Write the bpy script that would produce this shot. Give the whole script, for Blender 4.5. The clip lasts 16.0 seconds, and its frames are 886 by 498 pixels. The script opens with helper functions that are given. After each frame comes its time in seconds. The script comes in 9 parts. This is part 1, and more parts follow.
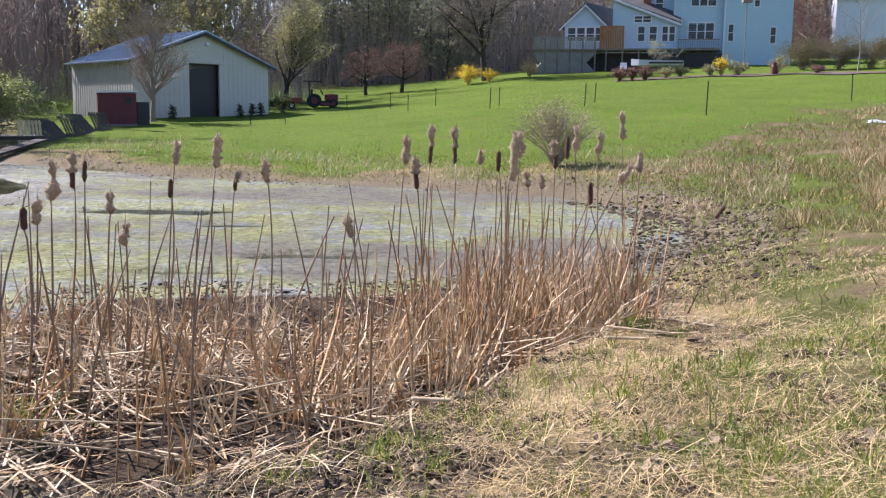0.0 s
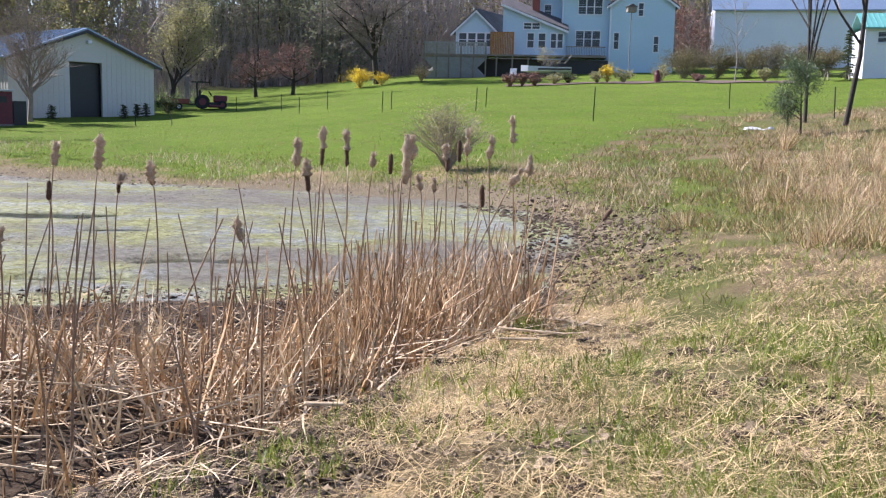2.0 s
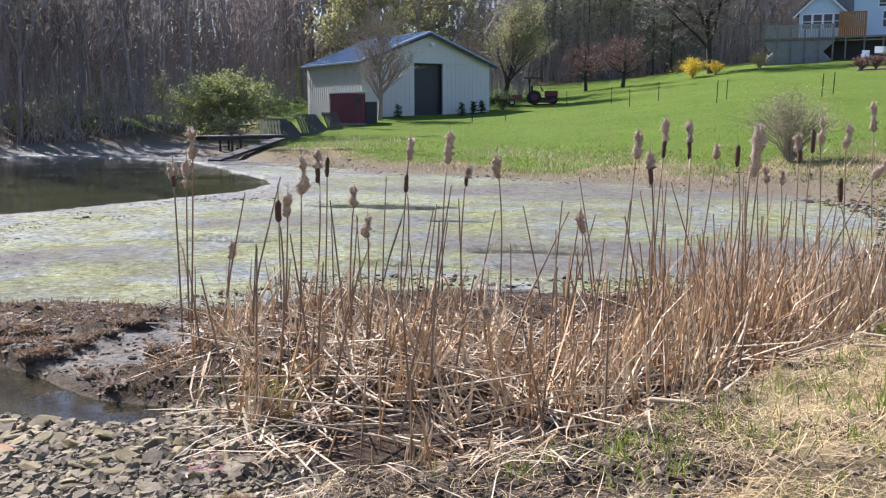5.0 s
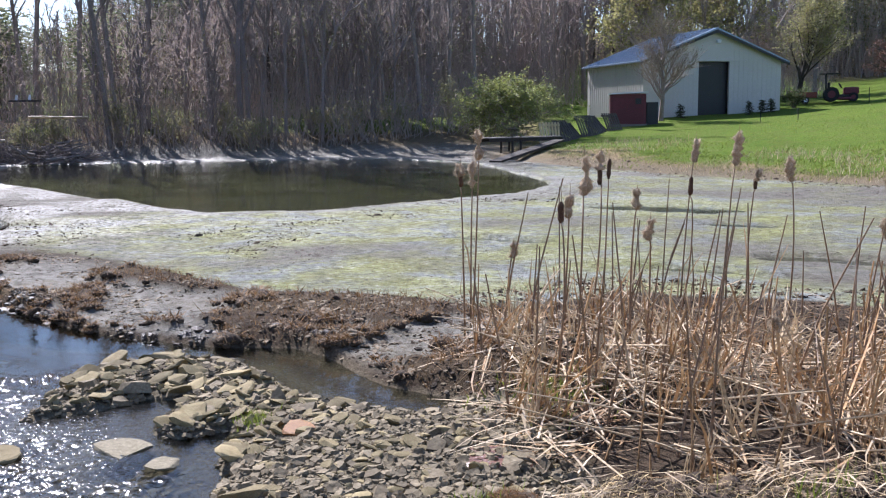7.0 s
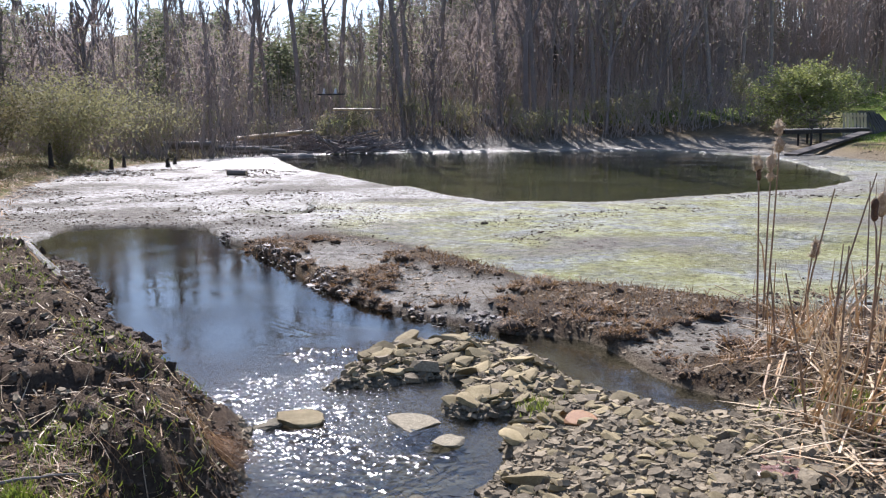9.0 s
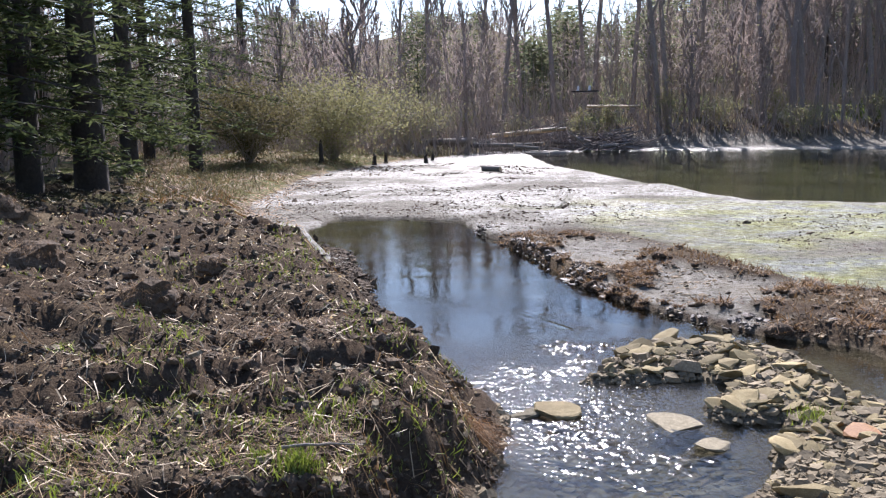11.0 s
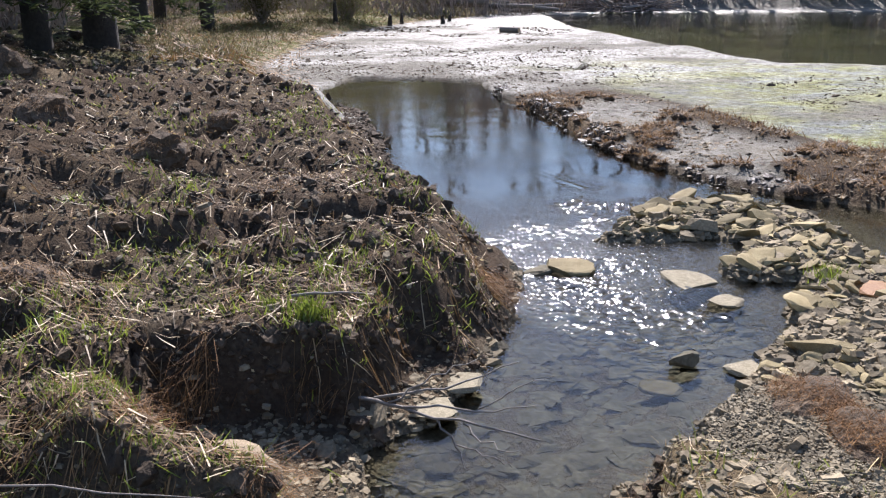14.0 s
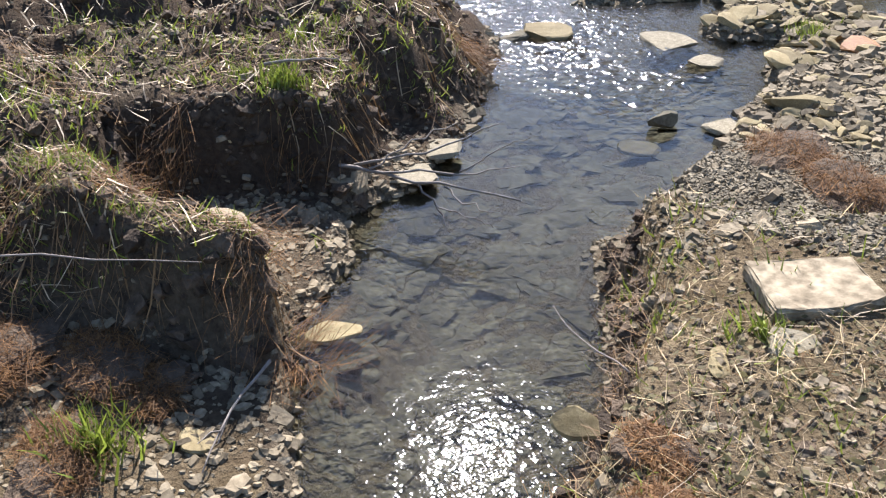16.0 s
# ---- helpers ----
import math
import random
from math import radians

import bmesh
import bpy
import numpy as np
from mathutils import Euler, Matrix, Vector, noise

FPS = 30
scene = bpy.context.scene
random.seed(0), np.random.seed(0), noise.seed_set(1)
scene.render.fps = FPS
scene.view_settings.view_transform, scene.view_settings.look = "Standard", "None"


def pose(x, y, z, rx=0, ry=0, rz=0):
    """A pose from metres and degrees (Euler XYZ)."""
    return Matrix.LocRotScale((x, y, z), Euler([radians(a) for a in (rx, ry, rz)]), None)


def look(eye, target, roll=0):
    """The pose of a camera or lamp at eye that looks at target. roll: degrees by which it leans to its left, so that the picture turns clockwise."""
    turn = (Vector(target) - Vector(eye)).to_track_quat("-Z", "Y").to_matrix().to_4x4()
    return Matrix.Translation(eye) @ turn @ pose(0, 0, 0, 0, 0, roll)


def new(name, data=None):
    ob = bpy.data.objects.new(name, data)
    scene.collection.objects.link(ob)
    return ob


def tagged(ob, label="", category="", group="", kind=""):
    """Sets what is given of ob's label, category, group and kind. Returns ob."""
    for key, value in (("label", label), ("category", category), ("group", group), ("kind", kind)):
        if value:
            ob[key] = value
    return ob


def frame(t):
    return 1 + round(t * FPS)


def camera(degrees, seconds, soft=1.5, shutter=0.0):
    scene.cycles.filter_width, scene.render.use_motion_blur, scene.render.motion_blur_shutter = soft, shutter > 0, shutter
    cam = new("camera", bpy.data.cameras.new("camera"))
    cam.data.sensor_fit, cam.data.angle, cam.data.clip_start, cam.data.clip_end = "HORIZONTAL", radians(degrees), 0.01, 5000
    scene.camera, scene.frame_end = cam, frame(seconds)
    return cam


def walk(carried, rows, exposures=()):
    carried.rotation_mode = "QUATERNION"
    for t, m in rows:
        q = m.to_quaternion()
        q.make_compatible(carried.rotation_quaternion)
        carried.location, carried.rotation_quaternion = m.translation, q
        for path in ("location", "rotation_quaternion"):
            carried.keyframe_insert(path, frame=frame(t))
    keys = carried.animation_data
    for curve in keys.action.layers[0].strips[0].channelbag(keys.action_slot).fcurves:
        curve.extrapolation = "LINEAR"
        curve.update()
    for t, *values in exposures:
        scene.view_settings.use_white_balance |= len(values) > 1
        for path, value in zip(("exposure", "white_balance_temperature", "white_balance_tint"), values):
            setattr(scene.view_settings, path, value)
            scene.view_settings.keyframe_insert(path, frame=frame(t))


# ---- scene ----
# ---- camera: seconds, place, heading clockwise from +y, tilt, roll
cam = camera(50.17, 16.0, 1.25)
WAY = [
    (0.0, 0.001, 0.000, 1.756, 0.00, -7.79, 0.79),
    (0.5, 0.004, 0.015, 1.751, 4.50, -7.34, 1.44),
    (1.0, 0.024, 0.023, 1.746, 8.13, -7.22, 1.69),
    (1.5, 0.010, 0.015, 1.746, 8.63, -7.42, 1.61),
    (2.0, 0.003, 0.019, 1.747, 6.53, -7.45, 1.36),
    (2.5, -0.010, 0.014, 1.745, 4.11, -7.66, 0.79),
    (3.0, -0.024, 0.022, 1.745, 1.26, -7.67, 0.68),
    (3.5, -0.047, 0.011, 1.748, -2.08, -7.18, 0.73),
    (3.7, -0.061, 0.025, 1.751, -3.65, -7.46, 0.72),
    (6.0, -0.126, -0.001, 1.740, -20.61, -7.82, -0.42),
    (6.5, -0.136, -0.004, 1.741, -24.99, -7.79, -0.40),
    (7.0, -0.138, -0.021, 1.748, -29.81, -7.89, -0.72),
    (7.5, -0.152, -0.025, 1.743, -34.20, -7.88, -0.78),
    (8.0, -0.167, -0.040, 1.746, -37.66, -8.06, -1.01),
    (8.5, -0.179, -0.040, 1.740, -42.04, -8.06, -0.80),
    (9.0, -0.193, -0.041, 1.740, -46.71, -8.16, -0.90),
    (9.5, -0.207, -0.053, 1.736, -50.25, -8.33, -0.85),
    (10.0, -0.203, -0.082, 1.747, -54.16, -8.24, -1.06),
    (10.2, -0.209, -0.087, 1.740, -55.51, -7.97, -1.16),
    (12.3, -0.352, -0.072, 1.647, -69.76, -10.59, -1.35),
    (12.5, -0.348, -0.067, 1.643, -69.73, -11.19, -1.24),
    (13.0, -0.341, -0.055, 1.639, -67.90, -12.59, -0.71),
    (13.5, -0.339, -0.044, 1.633, -64.70, -13.68, -0.70),
    (14.0, -0.334, -0.036, 1.611, -62.94, -16.00, -1.10),
    (14.5, -0.328, -0.029, 1.599, -61.71, -19.55, -1.55),
    (15.0, -0.334, -0.031, 1.581, -59.53, -23.13, -1.43),
    (15.5, -0.336, -0.041, 1.565, -60.02, -26.14, -1.89),
    (16.0, -0.347, -0.054, 1.547, -61.66, -29.24, -2.33),
]


def aim(heading, tilt):
    h, e = radians(heading), radians(tilt)
    return Vector((math.sin(h) * math.cos(e), math.cos(h) * math.cos(e), math.sin(e)))


walk(cam, [(t, look(Vector((x, y, z)), Vector((x, y, z)) + aim(h, e), r)) for t, x, y, z, h, e, r in WAY],
     exposures=[(0.0, 1.2, 5900, 22), (3.5, 1.36, 5800, 22), (6.0, 1.18, 5650, 20), (6.5, 1.15, 5650, 20), (8.0, 1.08, 5800, 20), (9.5, 1.16, 5850, 20), (13.0, 1.3, 6000, 21), (14.0, 1.24, 6000, 19), (16.0, 1.5, 6000, 17)])

# ---- light: a spring sun over the pond, clear sky
SUN_AZ, SUN_EL = -60.0, 42.5
world = bpy.data.worlds.new("sky")
scene.world = world
world.use_nodes = True
wn = world.node_tree
sky = wn.nodes.new("ShaderNodeTexSky")
sky.sky_type, sky.sun_disc = "NISHITA", False
sky.sun_elevation, sky.sun_rotation = radians(SUN_EL), radians(SUN_AZ)
sky.air_density, sky.dust_density, sky.ozone_density = 1.0, 0.3, 1.5
wn.links.new(sky.outputs[0], wn.nodes["Background"].inputs[0])
wn.nodes["Background"].inputs[1].default_value = 0.085
sun = new("sun", bpy.data.lights.new("sun", "SUN"))
sun.data.energy, sun.data.angle, sun.data.color = 5.0, radians(0.55), (1.0, 0.94, 0.85)
sun.matrix_world = look(aim(SUN_AZ, SUN_EL) * 80, (0, 0, 0))


# ---- materials
def nodes_of(name):
    m = bpy.data.materials.new(name)
    m.use_nodes = True
    return m, m.node_tree.nodes, m.node_tree.links, m.node_tree.nodes["Principled BSDF"]


def noise_node(n, l, scale, detail=4.0, rough=0.55, coord="Object"):
    tc = n.new("ShaderNodeTexCoord")
    t = n.new("ShaderNodeTexNoise")
    t.inputs["Scale"].default_value, t.inputs["Detail"].default_value = scale, detail
    t.inputs["Roughness"].default_value = rough
    l.new(tc.outputs[coord], t.inputs["Vector"])
    return t


def mixed(n, l, fac, a, b):
    x = n.new("ShaderNodeMix")
    x.data_type = "RGBA"
    for socket, value in ((x.inputs[0], fac), (x.inputs[6], a), (x.inputs[7], b)):
        if isinstance(value, (tuple, list)):
            socket.default_value = (*value[:3], 1)
        elif isinstance(value, (int, float)):
            socket.default_value = value
        else:
            l.new(value, socket)
    return x.outputs[2]


def ramped(n, l, fac, lo, hi):
    r = n.new("ShaderNodeMapRange")
    r.inputs[1].default_value, r.inputs[2].default_value = lo, hi
    l.new(fac, r.inputs[0])
    return r.outputs[0]


def bumped(n, l, bsdf, height, strength, distance=0.02):
    b = n.new("ShaderNodeBump")
    b.inputs["Strength"].default_value, b.inputs["Distance"].default_value = strength, distance
    l.new(height, b.inputs["Height"])
    l.new(b.outputs[0], bsdf.inputs["Normal"])


def surface(name, a, b, scale=3.0, fine=40.0, rough=0.8, bump=0.3, metal=0.0, vary="", glow=0.0, spec=0.5, dist=0.02, grain=0.72):
    """Two tones in large patches and fine grain. vary: piece (per object) or island (per joined piece). glow: light let through thin leaves."""
    m, n, l, p = nodes_of(name)
    big, small = noise_node(n, l, scale), noise_node(n, l, fine, 6.0)
    c = mixed(n, l, ramped(n, l, big.outputs[0], 0.35, 0.65), a, b)
    c = mixed(n, l, ramped(n, l, small.outputs[0], 0.3, 0.75), [v * grain for v in a], c)
    if vary:
        if vary == "piece":
            rnd = n.new("ShaderNodeObjectInfo").outputs["Random"]
        else:
            rnd = n.new("ShaderNodeNewGeometry").outputs["Random Per Island"]
        h = n.new("ShaderNodeHueSaturation")
        l.new(c, h.inputs["Color"])
        mr = n.new("ShaderNodeMapRange")
        mr.inputs[3].default_value, mr.inputs[4].default_value = 0.55, 1.4
        l.new(rnd, mr.inputs[0])
        l.new(mr.outputs[0], h.inputs["Value"])
        c = h.outputs[0]
    l.new(c, p.inputs["Base Color"])
    p.inputs["Roughness"].default_value, p.inputs["Metallic"].default_value = rough, metal
    p.inputs["Specular IOR Level"].default_value = spec
    if bump:
        bumped(n, l, p, small.outputs[0], bump, dist)
    if glow:
        t = n.new("ShaderNodeBsdfTranslucent")
        l.new(c, t.inputs[0])
        x = n.new("ShaderNodeMixShader")
        x.inputs[0].default_value = glow
        l.new(p.outputs[0], x.inputs[1])
        l.new(t.outputs[0], x.inputs[2])
        l.new(x.outputs[0], n["Material Output"].inputs[0])
    return m


REED = surface("dry_reed", (0.37, 0.215, 0.095), (0.61, 0.41, 0.205), 2.0, 25.0, 0.6, 0.2, vary="island", glow=0.12)
STALK = surface("reed_stalk", (0.25, 0.15, 0.08), (0.36, 0.24, 0.14), 4.0, 60.0, 0.6, 0.2)
STRAW = surface("straw", (0.52, 0.385, 0.22), (0.82, 0.66, 0.44), 2.0, 30.0, 0.6, 0.1, vary="island", glow=0.15)
DRYGRASS = surface("dry_grass", (0.62, 0.455, 0.215), (0.88, 0.71, 0.39), 0.6, 20.0, 0.7, 0.0, vary="island", glow=0.3)
GRASS = surface("green_grass", (0.18, 0.235, 0.03), (0.31, 0.355, 0.06), 0.5, 12.0, 0.55, 0.0, vary="island", glow=0.4)
FLUFF = surface("seed_fluff", (0.52, 0.4, 0.27), (0.9, 0.79, 0.62), 34.0, 140.0, 0.95, 0.8, glow=0.4)
SEED = surface("seed_head_brown", (0.1, 0.05, 0.025), (0.2, 0.11, 0.06), 30.0, 140.0, 0.9, 0.8)
BARK = surface("grey_bark", (0.27, 0.22, 0.19), (0.44, 0.37, 0.325), 1.5, 18.0, 0.9, 0.6)
DARKBARK = surface("dark_bark", (0.035, 0.028, 0.022), (0.08, 0.065, 0.05), 1.5, 18.0, 0.9, 0.6)
TWIG = surface("twigs", (0.33, 0.265, 0.22), (0.47, 0.385, 0.32), 1.0, 9.0, 0.9, 0.0)
SEEP = surface("iron_stained_mud", (0.15, 0.065, 0.04), (0.27, 0.135, 0.09), 12.0, 60.0, 0.3, 0.6, dist=0.01, spec=0.5)
RUST = surface("rusty_roots", (0.2, 0.1, 0.034), (0.4, 0.215, 0.075), 3.0, 30.0, 0.8, 0.0, vary="island", glow=0.3)
REDTWIG = surface("red_twigs", (0.26, 0.14, 0.105), (0.35, 0.2, 0.15), 1.0, 9.0, 0.9, 0.0, vary="island")
BUD = surface("spring_buds", (0.34, 0.33, 0.13), (0.47, 0.44, 0.2), 0.5, 6.0, 0.7, 0.0, vary="island", glow=0.5)
RUSSET = surface("russet_buds", (0.33, 0.25, 0.2), (0.43, 0.34, 0.27), 0.3, 6.0, 0.7, 0.0, vary="island", glow=0.5)
STEMBARK = surface("brown_bark", (0.22, 0.18, 0.155), (0.34, 0.285, 0.25), 1.5, 18.0, 0.9, 0.6)
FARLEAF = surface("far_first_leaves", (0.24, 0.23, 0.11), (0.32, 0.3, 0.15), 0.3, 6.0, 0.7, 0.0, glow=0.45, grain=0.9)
# haze over the far woods is put into this pale, translucent twig colour
HAZETWIG = surface("haze_paled_twigs", (0.36, 0.295, 0.26), (0.44, 0.365, 0.325), 0.2, 3.0, 0.8, 0.0, glow=0.5, grain=0.9)
# paler than NEEDLE: haze before the far evergreens, put into their colour
HAZENEEDLE = surface("haze_paled_needles", (0.17, 0.19, 0.11), (0.25, 0.27, 0.16), 0.3, 6.0, 0.7, 0.0, glow=0.55, spec=0.12)
LEAF = surface("spring_leaves", (0.28, 0.28, 0.11), (0.4, 0.38, 0.18), 0.5, 6.0, 0.6, 0.0, vary="island", glow=0.45)
WILLOW = surface("willow_leaves", (0.29, 0.32, 0.1), (0.39, 0.41, 0.16), 0.5, 6.0, 0.6, 0.0, vary="island", glow=0.55)
NEEDLE = surface("needles", (0.075, 0.095, 0.04), (0.14, 0.165, 0.06), 0.4, 6.0, 0.7, 0.0, vary="island", glow=0.42, spec=0.12)
YELLOW = surface("yellow_blossom", (0.75, 0.55, 0.02), (0.85, 0.68, 0.05), 2.0, 20.0, 0.6, 0.0, vary="island", glow=0.4)
STONE = surface("creek_stone", (0.225, 0.178, 0.088), (0.4, 0.33, 0.182), 3.0, 45.0, 0.85, 0.3, dist=0.008, vary="piece", spec=0.2)
BEDSTONE = surface("wet_bed_stone", (0.12, 0.108, 0.078), (0.26, 0.238, 0.175), 9.0, 60.0, 0.9, 0.3, spec=0.05)
DEADGRASS = surface("dead_grass", (0.22, 0.125, 0.05), (0.37, 0.23, 0.1), 1.0, 20.0, 0.7, 0.0, vary="island", glow=0.25)
FINEGRAVEL = surface("fine_dark_gravel", (0.17, 0.142, 0.095), (0.31, 0.265, 0.18), 6.0, 60.0, 0.85, 0.3, vary="island", spec=0.2)
PEBBLE = surface("pebbles", (0.2, 0.16, 0.1), (0.33, 0.275, 0.18), 6.0, 60.0, 0.85, 0.3, vary="island", spec=0.2)
ROCKTAN = surface("tan_rock", (0.27, 0.235, 0.155), (0.47, 0.41, 0.29), 9.0, 50.0, 0.9, 0.35, dist=0.008, spec=0.2, grain=0.55)
SLAB = surface("sandstone", (0.27, 0.215, 0.135), (0.5, 0.415, 0.28), 9.0, 34.0, 0.9, 0.3, dist=0.006, spec=0.2, grain=0.5)
WETMUD = surface("wet_mud", (0.07, 0.053, 0.037), (0.14, 0.108, 0.075), 6.0, 40.0, 0.5, 0.8, dist=0.02, vary="island", spec=0.4)
SOIL = surface("clod_soil", (0.075, 0.054, 0.036), (0.15, 0.11, 0.073), 4.0, 40.0, 0.85, 0.9, dist=0.03, vary="island", spec=0.15)
DUST = surface("dry_soil", (0.2, 0.15, 0.09), (0.34, 0.268, 0.17), 4.0, 40.0, 0.9, 0.9, dist=0.02, vary="island")
WOODGREY = surface("weathered_wood", (0.2, 0.17, 0.14), (0.34, 0.3, 0.25), 2.0, 40.0, 0.85, 0.4)
SIDING = surface("beige_steel_siding", (0.47, 0.455, 0.42), (0.53, 0.51, 0.47), 0.4, 8.0, 0.45, 0.05, grain=0.95)
ROOFBLUE = surface("steel_roof", (0.2, 0.27, 0.36), (0.25, 0.32, 0.42), 0.4, 8.0, 0.3, 0.05, metal=0.3)
DARK = surface("dark_door_steel", (0.012, 0.012, 0.016), (0.022, 0.02, 0.024), 1.0, 20.0, 0.5, 0.1)
REDPAINT = surface("red_paint", (0.125, 0.024, 0.032), (0.175, 0.036, 0.045), 1.0, 20.0, 0.7, 0.2)
BLUEWALL = surface("pale_blue_clapboard", (0.4, 0.54, 0.65), (0.46, 0.6, 0.71), 0.4, 8.0, 0.6, 0.05, grain=0.95)
WHITE = surface("white_paint", (0.62, 0.64, 0.69), (0.7, 0.71, 0.75), 0.5, 10.0, 0.6, 0.1, grain=0.95)
SHINGLE = surface("grey_shingles", (0.08, 0.075, 0.075), (0.14, 0.13, 0.13), 1.0, 12.0, 0.9, 0.4)
TEAL = surface("green_steel_roof", (0.12, 0.36, 0.33), (0.17, 0.42, 0.38), 0.5, 8.0, 0.4, 0.05)
BRICKRED = surface("red_brick", (0.24, 0.07, 0.05), (0.32, 0.1, 0.07), 2.0, 20.0, 0.9, 0.3)
TYRE = surface("black_rubber", (0.012, 0.012, 0.012), (0.02, 0.02, 0.02), 4.0, 30.0, 0.8, 0.2)
IRON = surface("green_steel_post", (0.02, 0.025, 0.02), (0.045, 0.045, 0.035), 3.0, 30.0, 0.6, 0.2)
PALEWOOD = surface("pale_deck_wood", (0.3, 0.3, 0.29), (0.4, 0.4, 0.39), 2.0, 30.0, 0.8, 0.2)
CEDAR = surface("orange_wood", (0.3, 0.13, 0.035), (0.44, 0.22, 0.07), 2.0, 20.0, 0.7, 0.2)
HEDGE = surface("hedge_twigs", (0.16, 0.14, 0.065), (0.26, 0.225, 0.11), 0.6, 8.0, 0.9, 0.0, vary="island", glow=0.3)
PINE = surface("pine_needles", (0.1, 0.15, 0.06), (0.17, 0.22, 0.09), 0.6, 8.0, 0.6, 0.0, vary="island", glow=0.3)
MULCH = surface("bark_mulch", (0.1, 0.065, 0.045), (0.17, 0.115, 0.08), 1.0, 9.0, 0.95, 0.8)


def glassy(name, tint):
    m, n, l, p = nodes_of(name)
    p.inputs["Base Color"].default_value = (*tint, 1)
    p.inputs["Roughness"].default_value, p.inputs["Specular IOR Level"].default_value = 0.1, 0.3
    return m


GLASS = glassy("window_glass", (0.03, 0.04, 0.05))


# ---- mesh helpers
def mesh_np(name, verts, faces, mat, smooth=False):
    """One mesh from arrays of corners and of equal-sided faces."""
    verts, faces = np.asarray(verts, dtype=np.float32), np.asarray(faces, dtype=np.int32)
    me = bpy.data.meshes.new(name)
    k = faces.shape[1]
    me.vertices.add(len(verts))
    me.vertices.foreach_set("co", verts.ravel())
    me.loops.add(faces.size)
    me.loops.foreach_set("vertex_index", faces.ravel())
    me.polygons.add(len(faces))
    me.polygons.foreach_set("loop_start", np.arange(0, faces.size, k, dtype=np.int32))
    me.polygons.foreach_set("loop_total", np.full(len(faces), k, dtype=np.int32))
    me.polygons.foreach_set("use_smooth", np.full(len(faces), smooth, dtype=bool))
    me.update(calc_edges=True)
    me.materials.append(mat)
    return me


def part(name, bm, material, parent, label=""):
    me = bpy.data.meshes.new(name)
    bm.to_mesh(me)
    bm.free()
    me.materials.append(material)
    ob = new(name, me)
    ob.parent = parent
    return tagged(ob, label)


def part_np(name, data, material, parent, label="", smooth=False):
    ob = new(name, mesh_np(name, data[0], data[1], material, smooth))
    ob.parent = parent
    return tagged(ob, label)


def thing(name, m, label, category, group=""):
    ob = new(name)
    ob.empty_display_size = 0.2
    ob.matrix_world = m
    return tagged(ob, label, category, group)


def box(bm, x0, x1, y0, y1, z0, z1, bevel=0.0, m=None):
    made = bmesh.ops.create_cube(bm, size=1.0)["verts"]
    s = Matrix.Translation(((x0 + x1) / 2, (y0 + y1) / 2, (z0 + z1) / 2)) @ Matrix.Diagonal((x1 - x0, y1 - y0, z1 - z0, 1))
    bmesh.ops.transform(bm, matrix=(m @ s if m else s), verts=made)
    if bevel:
        edges = list({e for v in made for e in v.link_edges})
        bmesh.ops.bevel(bm, geom=edges, offset=bevel, segments=1, affect="EDGES")
    return bm


def boxes(*rows, bevel=0.0):
    bm = bmesh.new()
    for r in rows:
        box(bm, *r, bevel=bevel)
    return bm


def prism(bm, outline, thick, m=None):
    """An outline (x, z) pushed along y by thick."""
    a = [bm.verts.new((x, 0, z)) for x, z in outline]
    b = [bm.verts.new((x, thick, z)) for x, z in outline]
    k = len(a)
    bm.faces.new(a)
    bm.faces.new(b[::-1])
    for i in range(k):
        bm.faces.new((a[i], b[i], b[(i + 1) % k], a[(i + 1) % k]))
    if m:
        bmesh.ops.transform(bm, matrix=m, verts=a + b)
    bmesh.ops.recalc_face_normals(bm, faces=bm.faces)
    return bm


def beam(bm, p, q, r0, r1=None, sides=8):
    """A tapered rod from p to q."""
    p, q = Vector(p), Vector(q)
    d = q - p
    m = Matrix.Translation((p + q) / 2) @ d.to_track_quat("Z", "Y").to_matrix().to_4x4()
    bmesh.ops.create_cone(bm, cap_ends=True, segments=sides, radius1=r0, radius2=r0 if r1 is None else r1, depth=d.length, matrix=m)
    return bm


def frusta(p0, p1, r0, r1, sides=4):
    """Many tapered rods at once."""
    p0, p1 = np.asarray(p0, float), np.asarray(p1, float)
    r0, r1 = np.asarray(r0, float), np.asarray(r1, float)
    d = p1 - p0
    d = d / np.maximum(np.linalg.norm(d, axis=1, keepdims=True), 1e-9)
    ref = np.where(np.abs(d[:, 2:3]) > 0.9, np.array([[1.0, 0, 0]]), np.array([[0, 0, 1.0]]))
    u = np.cross(d, ref)
    u /= np.linalg.norm(u, axis=1, keepdims=True)
    v = np.cross(d, u)
    a = np.arange(sides) * 2 * np.pi / sides
    ring = u[:, None, :] * np.cos(a)[None, :, None] + v[:, None, :] * np.sin(a)[None, :, None]
    verts = np.concatenate([p0[:, None] + ring * r0[:, None, None], p1[:, None] + ring * r1[:, None, None]], axis=1)
    i = np.arange(sides)
    j = (i + 1) % sides
    quad = np.stack([i, j, j + sides, i + sides], axis=1)
    faces = (np.arange(len(p0)) * 2 * sides)[:, None, None] + quad[None]
    return verts.reshape(-1, 3), faces.reshape(-1, 4)


